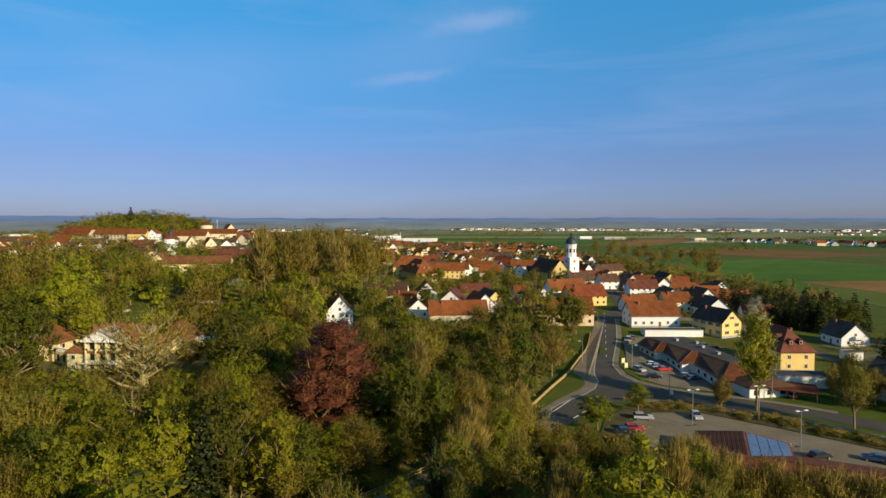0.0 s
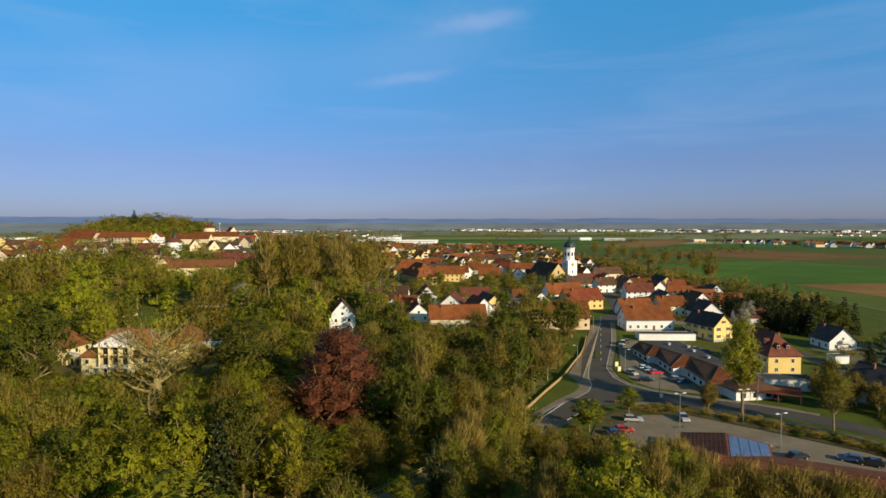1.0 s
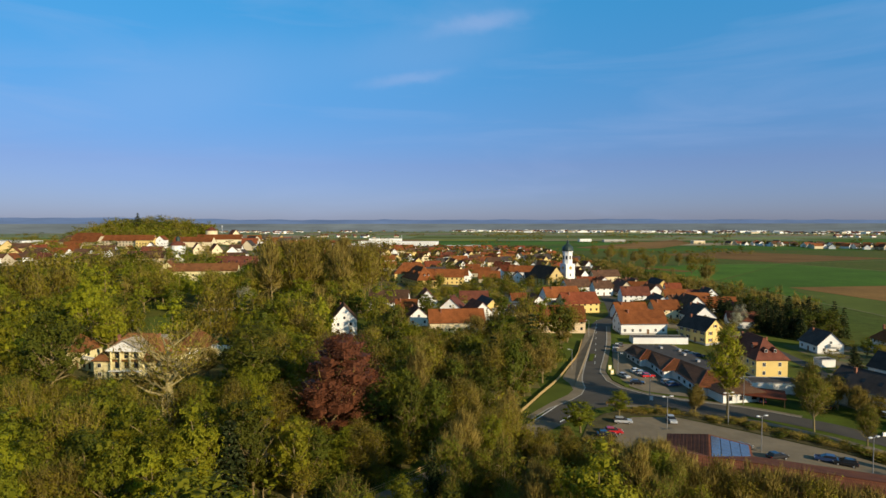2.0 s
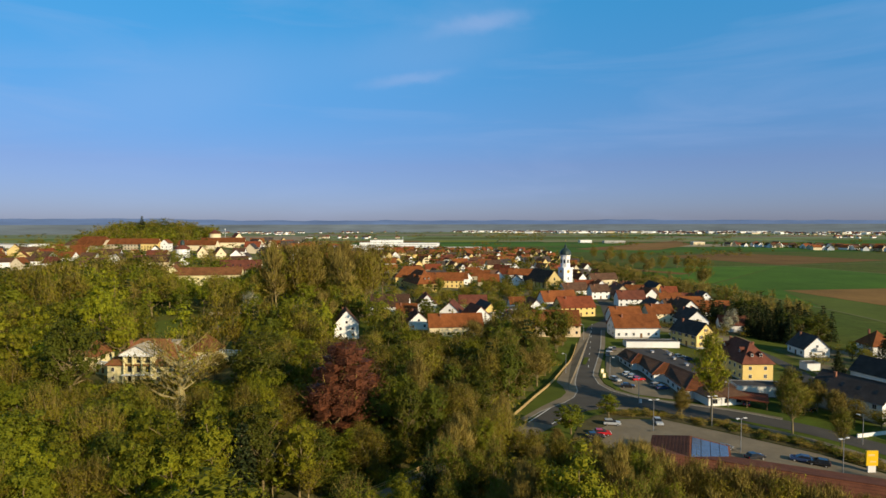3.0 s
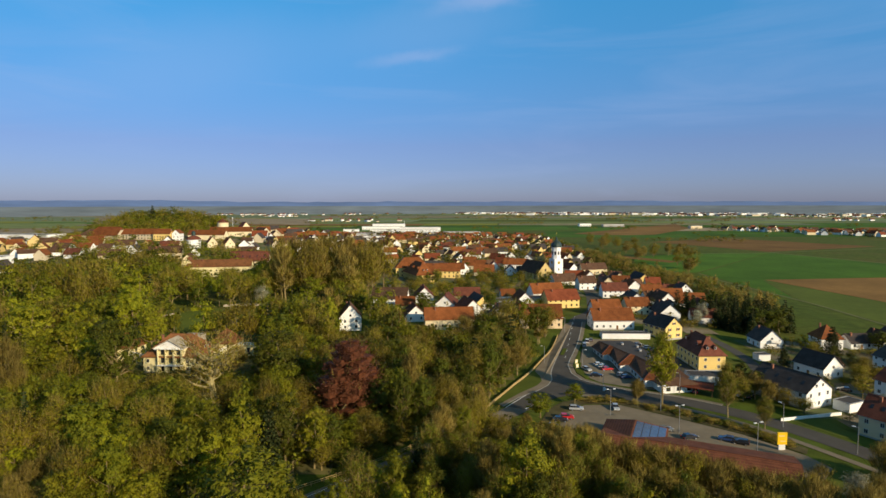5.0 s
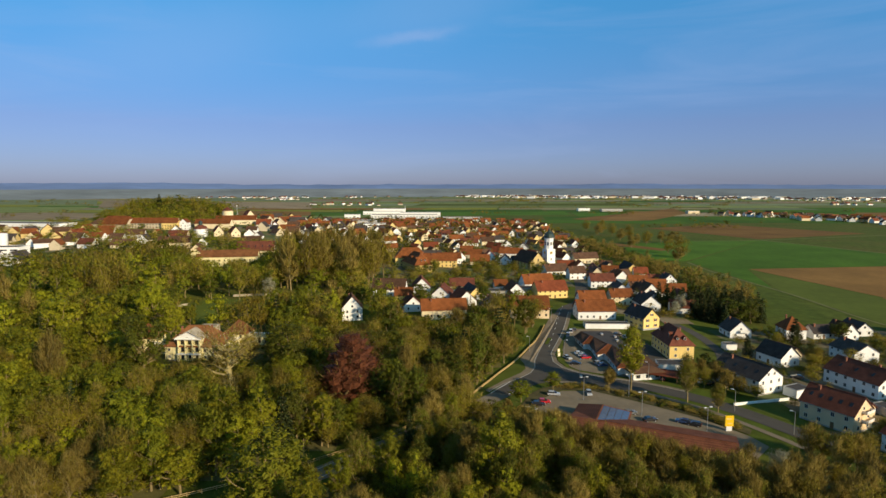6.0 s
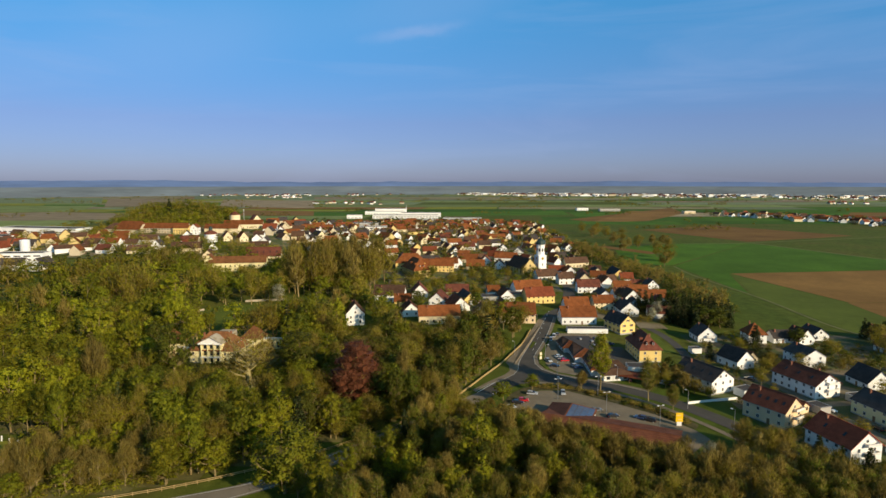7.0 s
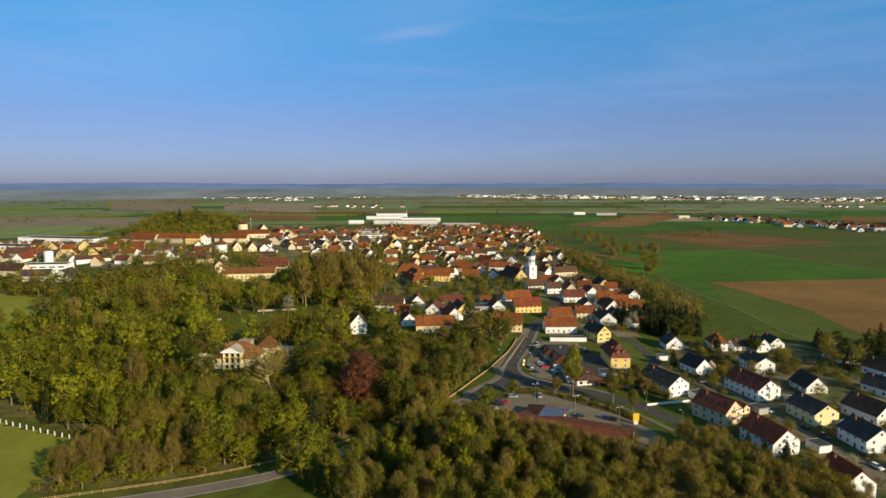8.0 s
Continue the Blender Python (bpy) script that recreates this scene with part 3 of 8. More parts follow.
WEDGE = [(38.6, 166.5), (39.6, 161), (39.3, 154.7), (36.8, 149.9), (30.1, 142.2), (21.9, 131.2)]
raised("pavement", spline(KERB_WEST[:6], 3) + spline(KERB_WEST[6:], 3) + WEDGE[::-1] + [(39.6, 170), (44, 181), (50.2, 196), (57, 217), (65, 241)], MAT["paving"], "pale footway sweeping round the junction's corner", "pavement", 0.15)
raised("verge", WEDGE + [(19, 129.5), (25, 141), (31, 152.5), (36.5, 163)], MAT["lawn"], "grass wedge between fence and footway", "verge", 0.17)
strip("kerb", KERB_WEST, 0.35, MAT["kerb"], "pale kerb stones along the footway", "kerb", 0.17)
KERB_EAST = [(75, 245.5), (66.5, 215.5), (58.3, 191.3), (52.9, 175.1), (52.0, 164.4), (53.9, 156.6), (59.4, 150), (66.8, 145.4), (81.3, 138.5), (92, 130.5)]
strip("pavement", KERB_EAST, 1.7, MAT["paving"], "narrow concrete footway round the forecourt", "pavement", 0.15, -0.9)
strip("kerb", KERB_EAST, 0.35, MAT["kerb"], "pale kerb stones along the forecourt", "kerb", 0.17)
raised("verge", [(62.5, 198), (60.2, 191), (55.0, 175.5), (54.1, 165), (55.8, 158.5), (57.5, 159), (57, 166), (57.6, 174), (63, 190)], MAT["lawn"], "narrow green strip with notice boards", "verge", 0.2)
strip("road_marking", [(32.1, 140.6), (23.7, 128.4)], 0.3, MAT["line"], "white painted road line", "road marking", 0.125)
strip("road_marking", [(35.6, 134.5), (29.7, 127.1)], 0.3, MAT["line"], "white painted road line", "road marking", 0.125)
strip("pavement", [(50, 140), (60, 139), (76, 130), (91, 116), (101, 100), (108, 86)], 2.2, MAT["paving"], "pale concrete footway beside the hedge", "pavement", 0.12, 0.0)
for i in range(0, 9):
    p = [(54.0 + 31 * i / 9 * 0.72, 186 + 9.0 * i), (54.9 + 31 * i / 9 * 0.72, 189 + 9.0 * i)]
    strip("road_marking", p, 0.18, MAT["line"], "worn white centre dash on the street", "road marking", 0.12)
strip("road_marking", [(-14, 79), (-38, 56), (-58, 46), (-80, 38), (-120, 25)], 0.16, MAT["line"], "white edge line of the road", "road marking", 0.115, 0.0)
strip("road_marking", [(-14, 85), (-38, 61.8), (-58, 52), (-80, 44), (-120, 31)], 0.16, MAT["line"], "white edge line of the road", "road marking", 0.115, 0.0)
# raised green patch added in place of a yellowish hatched road marking
patch("traffic_island", [(52.6, 189.5), (54, 189.3), (57.8, 199.4), (56, 199.8)], MAT["lawn"], "hatched road marking in the street, drawn as a green patch", "island", 0.22)
patch("car_park", [(34, 106), (38, 121), (49, 131), (60, 131), (73, 120.5), (87, 108), (96, 95), (98, 88), (86, 76), (52, 92)], MAT["paving"], "light paved supermarket car park", "car park", 0.09)
patch("car_park", [(61.5, 191), (57, 174), (56.6, 160), (60, 153.5), (68, 149), (82, 143), (84, 160), (80, 200), (93, 203), (93, 213), (76, 214.5), (69, 215)], MAT["paving"], "paved forecourt beside the shop", "car park", 0.09)
patch("pavement", [(86, 193), (100, 192), (100, 160), (112, 150), (108, 147), (86, 155)], MAT["asphalt"], "asphalt yard behind the shop", "yard", 0.085)
strip("road", [(112, 150), (122, 165), (128, 185), (128, 215), (118, 240), (104, 262)], 4.5, MAT["asphalt"], "narrow residential lane", "road", 0.06)
strip("road", [(123, 152), (134, 147), (147, 142), (150, 118), (154, 95), (158, 70), (160, 40)], 5.0, MAT["paving"], "narrow tan residential lane", "road", 0.065)
strip("road", [(147, 144), (165, 150), (190, 152), (230, 146)], 4.5, MAT["paving"], "narrow tan residential lane", "road", 0.06)
strip("road", [(152, 118), (170, 120), (200, 121), (240, 118)], 4.5, MAT["paving"], "narrow tan residential lane", "road", 0.06)
patch("verge", [(44, 134), (50, 138), (60, 137.5), (75, 128.5), (90, 114), (99, 99), (96.5, 95.5), (87, 108.5), (73, 121), (60, 131.5), (49, 131.5), (42, 126)], MAT["bank"], "brown planted bank between road and car park", "verge", 0.15)
patch("verge", [(32, 115), (37, 127.5), (43, 134), (49, 132.5), (41, 123.5), (36.5, 112)], MAT["bank"], "brown planted strip beside the car park", "verge", 0.14)
patch("lawn", [(105, 121), (112, 108), (120, 96), (116, 118), (113, 125)], MAT["lawn"], "mown lawn beside the road", "lawn", 0.1)
patch("lawn", [(112, 182), (124, 182), (124, 212), (108, 206)], MAT["lawn"], "garden lawn behind the yellow house", "lawn", 0.1)

# park lawns and wood floors, draped over the ground


def drape(name, poly, cell, material, label, category, lift):
    out = Shape()
    x0, x1 = min(p[0] for p in poly), max(p[0] for p in poly)
    y0, y1 = min(p[1] for p in poly), max(p[1] for p in poly)
    for i in range(int((x1 - x0) / cell) + 1):
        for j in range(int((y1 - y0) / cell) + 1):
            x, y = x0 + i * cell, y0 + j * cell
            if inside(x + cell / 2, y + cell / 2, poly):
                out.poly([(a, b, land(a, b) + lift) for a, b in ((x, y), (x + cell, y), (x + cell, y + cell), (x, y + cell))])
    return sheet(name, out, material, label, category)


def inside(x, y, poly):
    hit = False
    for (x1, y1), (x2, y2) in zip(poly, poly[1:] + poly[:1]):
        if (y1 > y) != (y2 > y) and x < (x2 - x1) * (y - y1) / (y2 - y1) + x1:
            hit = not hit
    return hit


drape("lawn", [(-128, 186), (-70, 192), (-60, 232), (-80, 270), (-128, 268), (-150, 240)], 3, MAT["lawn"], "park lawn behind the villa", "lawn", 0.2)
drape("meadow", [(-120, 79), (-119, 42), (-175, 26), (-250, 40), (-250, 96), (-166, 94)], 3, MAT["meadow"], "open green meadow behind white posts", "meadow", 0.12)
drape("meadow", [(-236, 190), (-262, 290), (-420, 330), (-440, 200)], 5, MAT["meadow"], "open sunlit meadow beside the park", "meadow", 0.3)
drape("wood_floor", [(-45, 70), (-12, 94), (12, 122), (32, 163), (26, 200), (-40, 215), (-60, 190), (-128, 184), (-150, 235), (-230, 190), (-190, 110), (-120, 84), (-118, 44), (-76, 53)], 4, MAT["litter"], "brown leaf litter under the park trees", "wood floor", 0.16)
drape("wood_floor", [(-20, 66), (8, 98), (26, 116), (36, 108), (50, 88), (82, 70), (106, 80), (120, 55), (126, 22), (10, 18), (-14, 38)], 4, MAT["litter"], "brown leaf litter under the trees", "wood floor", 0.03)


drape("gardens", [(-60, 276), (30, 250), (60, 262), (86, 300), (96, 345), (100, 400), (118, 430), (150, 480), (165, 600), (160, 800), (90, 1050), (-120, 1020), (-180, 800), (-130, 430), (-45, 400), (-40, 330)], 12, MAT["garden"], "gardens and yards of the village", "gardens", 0.35)
drape("gardens", [(108, 60), (124, 90), (118, 118), (108, 150), (140, 185), (140, 215), (215, 215), (240, 215), (250, 150), (240, 40), (150, 30)], 6, MAT["garden"], "gardens between the eastern houses", "gardens", 0.02)
drape("gardens", [(88, 250), (130, 225), (160, 265), (170, 330), (165, 400), (150, 470), (112, 380), (106, 330)], 8, MAT["garden"], "gardens behind the village street", "gardens", 0.2)
drape("gardens", [(-420, 420), (-300, 395), (-150, 400), (-130, 470), (-180, 640), (-290, 600), (-400, 560), (-560, 640), (-640, 520)], 12, MAT["garden"], "gardens and yards of the castle town", "gardens", 0.5)


# ---------------------------------------------------------------- houses
def window_mesh(w, h):
    key = ("win", round(w, 2), round(h, 2))
    if key not in CACHE:
        f, g, q = Shape(), Shape(), Shape()
        f.box(0, -0.02, 0, w, 0.10, h)
        g.box(0, -0.07, 0, w / 2 - 0.12, 0.03, h - 0.18)
        q.box(0, -0.02, 0, w - 0.06, 0.10, h - 0.06)
        CACHE[key] = (f.mesh("window", MAT["frame"]), g.mesh("pane", MAT["glass"]), q.mesh("window", MAT["glass"]))
    return CACHE[key]


CACHE = {}


def add_window(house, x, y, z, turn, w=1.1, h=1.35, detail=2, shutters=False):
    """A window on a wall: local place, the turn of its wall, frame with two panes."""
    f, g, q = window_mesh(w, h)
    ob = part("window", f if detail >= 2 else q, None, house)
    ob.matrix_basis = pose(x, y, z, 0, 0, turn)
    if detail >= 2:
        for sx in (-1, 1):
            part("pane", g, None, ob).matrix_basis = pose(sx * (w / 4 - 0.02), 0, 0)
    if shutters:
        key = ("shut", round(w, 2), round(h, 2))
        if key not in CACHE:
            s = Shape()
            s.box(0, -0.04, 0, w * 0.48, 0.06, h)
            CACHE[key] = s.mesh("shutter", MAT["shutter"])
        for sx in (-1, 1):
            o = part("shutter", CACHE[key], None, ob)
            o.matrix_basis = pose(sx * w * 0.77, 0, 0)
    return ob


WALLWORD = {"white": "white rendered", "cream": "cream rendered", "yellow": "yellow rendered", "beige": "beige rendered", "grey": "grey rendered", "paleyellow": "pale yellow rendered", "peach": "peach rendered"}
ROOFWORD = {"orange": "orange tiled", "red": "red tiled", "scarlet": "bright red tiled", "darkred": "dark red tiled", "villa": "brown-orange tiled", "brown": "brown tiled", "dark": "dark grey tiled", "grey": "grey"}


def house(x, y, rot, L, W, eave, ridge, wall="white", roof="orange", style="gable", detail=1, chimneys=1, rows=None, cols=None, dormers=0, skylights=0, balcony=False, label="", shutters=False, wing=None, door=True, base=None):
    """A house: local x along the ridge, y across it. rot turns the ridge's +x end; the +x gable is the one that looks that way."""
    z0 = land(x, y) if base is None else base
    ob = thing("house", pose(x, y, z0, 0, 0, rot), label or f"{WALLWORD[wall]} house with {ROOFWORD[roof]} {'hipped' if style == 'hip' else 'gable'} roof", "house")
    wm, rm = MAT["wall_" + wall], MAT["roof_" + roof]
    a, b = L / 2, W / 2
    s = Shape()
    low = -1.5
    for pts in ([(-a, -b), (a, -b)], [(a, b), (-a, b)]):
        (x0, y0), (x1, y1) = pts
        s.poly([(x0, y0, low), (x1, y1, low), (x1, y1, eave), (x0, y0, eave)])
    hip = {"gable": 0.0, "half": 0.38, "hip": 1.0}[style]
    zt = ridge - hip * (ridge - eave)           # height of the top of the gable wall
    bt = b * (1 - (zt - eave) / (ridge - eave)) if hip < 1 else b
    for sx in (1, -1):
        pts = [(sx * a, -b, low), (sx * a, b, low), (sx * a, b, eave)]
        if hip == 0:
            pts.append((sx * a, 0, ridge - 0.05))
        elif hip < 1:
            pts += [(sx * a, bt, zt - 0.05), (sx * a, -bt, zt - 0.05)]
        pts.append((sx * a, -b, eave))
        s.poly(pts if sx > 0 else pts[::-1])
    part("wall", s, wm, ob)
    plinth = Shape()
    plinth.box(0, 0, -0.55, L + 0.06, W + 0.06, 2.0)
    if detail >= 2:
        part("plinth", plinth, MAT["wall_grey"], ob)
    o, og = 0.55, 0.45
    slope = (ridge - eave) / b
    ze = eave - o * slope
    r = Shape()
    lift = 0.16
    hx = a + og if hip == 0 else a - hip * b * (1.0 if hip == 1 else 0.8)
    if hip == 1:
        e = a + o
        hx = max(0.2, a - b)
        A, B, C, D = (-e, -b - o, ze + lift), (e, -b - o, ze + lift), (e, b + o, ze + lift), (-e, b + o, ze + lift)
        P, Q = (-hx, 0, ridge + lift), (hx, 0, ridge + lift)
        for face in ([A, B, Q, P], [C, D, P, Q], [B, C, Q], [D, A, P]):
            r.slab(face, 0.2)
    elif hip == 0:
        for sy in (-1, 1):
            face = [(-hx, sy * (b + o), ze + lift), (hx, sy * (b + o), ze + lift), (hx, 0, ridge + lift), (-hx, 0, ridge + lift)]
            r.slab(face if sy < 0 else face[::-1], 0.2)
    else:
        e = a + og
        yb = bt
        for sy in (-1, 1):
            face = [(-e, sy * (b + o), ze + lift), (e, sy * (b + o), ze + lift), (e, sy * yb, zt + lift), (hx, 0, ridge + lift), (-hx, 0, ridge + lift), (-e, sy * yb, zt + lift)]
            r.slab(face if sy < 0 else face[::-1], 0.2)
        for sx in (-1, 1):
            face = [(sx * e, -yb, zt + lift), (sx * e, yb, zt + lift), (sx * hx, 0, ridge + lift)]
            r.slab(face if sx > 0 else face[::-1], 0.2)
    roof_ob = part("roof", r, rm, ob)
    if detail >= 1:
        cap = Shape()
        cap.box(0, 0, ridge + lift + 0.03, 2 * hx, 0.28, 0.12)
        part("ridge_cap", cap, rm, roof_ob)
    for sy in (-1, 1):
        if detail >= 2 and style != "hip":
            gut = Shape()
            gut.tube((-a - og, sy * (b + o + 0.06), ze + 0.02), (a + og, sy * (b + o + 0.06), ze + 0.02), 0.07, 0.07, 6)
            part("gutter", gut, MAT["metal"], roof_ob)
    for i in range(chimneys):
        cx = (-0.28 if i == 0 else 0.22) * L
        cy = 0.12 * W * (1 if i % 2 else -1)
        c = Shape()
        zc = ridge - abs(cy) * slope
        c.box(cx, cy, zc + 0.45, 0.62, 0.62, 1.9)
        c.box(cx, cy, zc + 1.45, 0.78, 0.78, 0.12)
        part("chimney", c, MAT["brick"], ob)
    nrow = rows or (2 if eave > 4.4 else 1)
    ncol = cols or max(2, int(L / 3.2))
    wh = 1.3 if detail >= 1 else 1.5
    for row in range(nrow if detail else 0):
        zc = 1.65 + row * 2.75
        if zc + 0.8 > eave:
            continue
        for sy in (-1, 1):
            nrm = Matrix.Rotation(radians(rot), 2) @ Vector((0, sy))
            if detail < 2 and nrm.y > 0.3:
                continue
            for c in range(ncol):
                wx = -a + L * (c + 0.5) / ncol
                if door and row == 0 and c == ncol // 2 and sy == -1:
                    continue
                add_window(ob, wx, sy * b, zc, 0 if sy < 0 else 180, 1.05, wh, detail, shutters)
    ng = max(2, int(W / 3.9))
    for sx in (1, -1):
        if detail == 0 or (sx < 0 and detail < 2):
            continue
        top = zt if hip else ridge
        nr = nrow + (1 if top > 1.65 + nrow * 2.75 + 1.6 else 0)
        for row in range(nr):
            zc = 1.65 + row * 2.75
            n = ng if row < nrow else max(1, ng - 1)
            span = W if row < nrow else W * 0.5
            for c in range(n):
                wy = -span / 2 + span * (c + 0.5) / n
                if abs(wy) + 0.7 > b * (1 - max(0, zc + 0.7 - eave) / max(0.1, ridge - eave)):
                    continue
                add_window(ob, sx * a, wy, zc, 90 * sx, 1.0, wh if row < nrow else 1.1, detail, shutters)
    if door and detail >= 1:
        d = Shape()
        d.box(-a + L * (ncol // 2 + 0.5) / ncol, -b - 0.02, 1.0, 1.0, 0.10, 2.1)
        dd = part("door", d, MAT["wood"], ob)
    for i in range(dormers):
        dx = -a + L * (i + 0.5) / dormers if dormers > 1 else 0
        for sy in (-1,):
            yy = -b * 0.55
            zz = ridge + yy * slope
            dm = Shape()
            dm.box(dx, yy - 0.1, zz + 0.45, 1.3, 1.5, 1.3)
            dob = part("dormer", dm, rm, ob)
            df = Shape()
            df.box(dx, yy - 0.86, zz + 0.5, 1.0, 0.05, 1.0)
            part("dormer_front", df, MAT["frame"], dob)
            dr = Shape()
            for k in (-1, 1):
                face = [(dx + k * 0.95, yy - 1.05, zz + 0.95), (dx + k * 0.95, yy + 1.2, zz + 0.95), (dx, yy + 1.5, zz + 1.65), (dx, yy - 1.05, zz + 1.65)]
                dr.slab(face if k > 0 else face[::-1], 0.12)
            part("dormer_roof", dr, rm, dob)
            dw = Shape()
            dw.box(dx, yy - 0.90, zz + 0.5, 0.75, 0.06, 0.8)
            part("pane", dw, MAT["glass"], dob)
    if dormers and style in ("hip", "half"):
        for k in (-1, 1):                       # small dormers on the hipped end
            zz, xx = eave + (ridge - eave) * 0.30, a - b * 0.30
            dm = Shape()
            dm.box(xx - 0.1, k * 1.5, zz + 0.5, 1.4, 1.1, 1.1)
            dob = part("dormer", dm, rm, ob)
            df = Shape()
            df.box(xx + 0.61, k * 1.5, zz + 0.5, 0.05, 0.9, 0.95)
            part("dormer_front", df, MAT["frame"], dob)
            dr = Shape()
            for q in (-1, 1):
                face = [(xx + 0.8, k * 1.5 + q * 0.8, zz + 0.95), (xx - 1.2, k * 1.5 + q * 0.8, zz + 0.95), (xx - 1.2, k * 1.5, zz + 1.55), (xx + 0.8, k * 1.5, zz + 1.55)]
                dr.slab(face if q < 0 else face[::-1], 0.12)
            part("dormer_roof", dr, rm, dob)
            dw = Shape()
            dw.box(xx + 0.65, k * 1.5, zz + 0.5, 0.06, 0.7, 0.75)
            part("pane", dw, MAT["glass"], dob)
    for i in range(skylights):
        sx, fy = -a + L * (i + 0.7) / (skylights + 0.4), 0.45
        for sy in (-1,):
            p = Shape()
            y1, y2 = sy * b * fy, sy * b * (fy + 0.2)
            z1, z2 = ridge - b * fy * slope + lift + 0.07, ridge - b * (fy + 0.2) * slope + lift + 0.07
            p.slab([(sx - 0.4, y2, z2), (sx + 0.4, y2, z2), (sx + 0.4, y1, z1), (sx - 0.4, y1, z1)], 0.1)
            part("skylight", p, MAT["glass"], roof_ob)
    if balcony:
        for row in range(1, nrow + (1 if ridge - eave > 3 else 0)):
            zb = 2.75 * row + 0.25
            p = Shape()
            p.box(a + 0.7, 0.12 * W, zb, 1.4, W * 0.42, 0.16)
            bo = part("balcony", p, MAT["wall_" + wall], ob)
            q = Shape()
            q.box(a + 1.37, 0.12 * W, zb + 0.5, 0.06, W * 0.42, 0.85)
            for k in (-1, 1):
                q.box(a + 0.7, 0.12 * W + k * W * 0.205, zb + 0.5, 1.3, 0.06, 0.85)
            part("railing", q, MAT["frame"], bo)
    return ob


def flat_building(x, y, rot, L, W, h, wall="white", label="", bands=1, roof="felt", category="building"):
    """A flat-roofed hall with a parapet, window bands and a door."""
    ob = thing("hall", pose(x, y, land(x, y), 0, 0, rot), label, category)
    s = Shape()
    s.box(0, 0, h / 2 - 1, L, W, h + 2)
    part("wall", s, MAT["wall_" + wall], ob)
    r = Shape()
    r.box(0, 0, h + 0.1, L - 0.8, W - 0.8, 0.2)
    part("roof", r, MAT[roof], ob)
    p = Shape()
    k = 0.12 if h < 4 else 0.25
    for sy in (-1, 1):
        p.box(0, sy * (W / 2 - 0.1), h + 0.2, L + 0.1, k * 1.6, k * 2)
        p.box(sy * (L / 2 - 0.1), 0, h + 0.2, k * 1.6, W - 0.5, k * 2)
    part("parapet", p, MAT["metal" if h < 4 else "white_metal"], ob)
    for k in range(bands):
        zc = 1.9 + 3.0 * k
        if zc + 0.6 > h:
            break
        n = max(2, int(L / 7))
        for i in range(n):
            w = Shape()
            w.box(-L / 2 + L * (i + 0.5) / n, -W / 2 - 0.02, zc, L / n * 0.7, 0.1, 1.1)
            part("window", w, MAT["glass"], ob)
    return ob


# residential houses east of the road
house(135.0, 80.2, -76, 16, 11.5, 5.4, 9.9, "white", "scarlet", detail=2, skylights=2, balcony=True, chimneys=1, label="large white house with bright red tiled roof")
house(127.2, 104.9, -60, 15, 11, 6.0, 10.4, "peach", "darkred", detail=2, skylights=5, chimneys=1, balcony=True, label="peach apartment house with brown-red roof and skylights")
house(156.6, 134.1, -73, 20, 12.5, 5.5, 9.6, "white", "darkred", detail=2, skylights=3, balcony=True, chimneys=2, label="long white apartment house with dark red roof")
house(117.3, 137.8, -66, 19, 12, 5.6, 9.6, "white", "dark", detail=2, skylights=4, chimneys=1, label="white apartment house with dark roof and row of skylights")
house(166.6, 105.6, -78, 14.5, 11.5, 5.2, 8.8, "paleyellow", "dark", detail=2, chimneys=1, label="pale yellow house with dark grey gable roof")
house(171.3, 81.3, -83, 13, 11.5, 5.2, 9.2, "white", "dark", detail=2, chimneys=1, label="white house with dark roof and chimney stack")
house(185.7, 138.9, -86, 11.5, 10.5, 3.2, 8.0, "white", "dark", detail=2, chimneys=0, balcony=False, label="white house with steep dark roof and gable balcony")
house(176.7, 167.6, -83, 13, 11, 5.2, 8.4, "white", "dark", detail=2, chimneys=1)
house(143.5, 164.3, -72, 12, 9.5, 4.2, 8.4, "white", "dark", detail=2, chimneys=0)
house(105.9, 178.2, -89, 20, 10.2, 6.4, 12.0, "yellow", "darkred", "hip", detail=2, chimneys=2, dormers=2, label="tall yellow house with brown-red hipped roof and dormers", rows=2)
house(107, 221, -70, 15, 9.5, 5.6, 10.0, "yellow", "dark", detail=2, chimneys=1, shutters=True, label="yellow house with dark gable roof")
house(147.4, 206.8, -90, 11, 10, 3.6, 8.2, "white", "dark", detail=2, chimneys=1, balcony=True, label="white house with dark gable roof and recessed balcony")
house(172.4, 203.9, -92, 9.5, 9.2, 5.4, 10.2, "white", "orange", "hip", detail=2, chimneys=1, label="white cube house with orange hipped roof")
house(142.9, 50.6, -84, 12, 10.5, 5.2, 9.4, "white", "scarlet", detail=2, chimneys=1)
house(208.6, 211.4, -86, 11, 9, 3.0, 6.6, "white", "dark", detail=1)
house(216.8, 135.0, -67, 12, 10, 4.0, 8.0, "white", "dark", detail=1)
house(190.2, 106.1, -73, 15, 11, 4.6, 9.0, "white", "brown", detail=2)
house(196, 203, -80, 10, 9, 3.4, 8.0, "white", "brown", detail=1)
house(186, 205, 5, 10, 8, 3.0, 6.0, "white", "dark", detail=1)
house(231, 185, -80, 12, 10, 3.2, 7.5, "white", "dark", detail=1)
house(240, 208, -70, 10, 9, 3.4, 8.0, "paleyellow", "brown", detail=1)
house(207, 92, -75, 13, 10, 4.8, 8.6, "white", "brown", detail=1)
house(205, 62, -80, 13, 10, 4.8, 8.6, "cream", "red", detail=1)
house(180, 48, -80, 13, 10, 4.8, 8.6, "white", "brown", detail=1)
house(235, 160, -70, 12, 10, 4.2, 8.2, "white", "brown", detail=1)
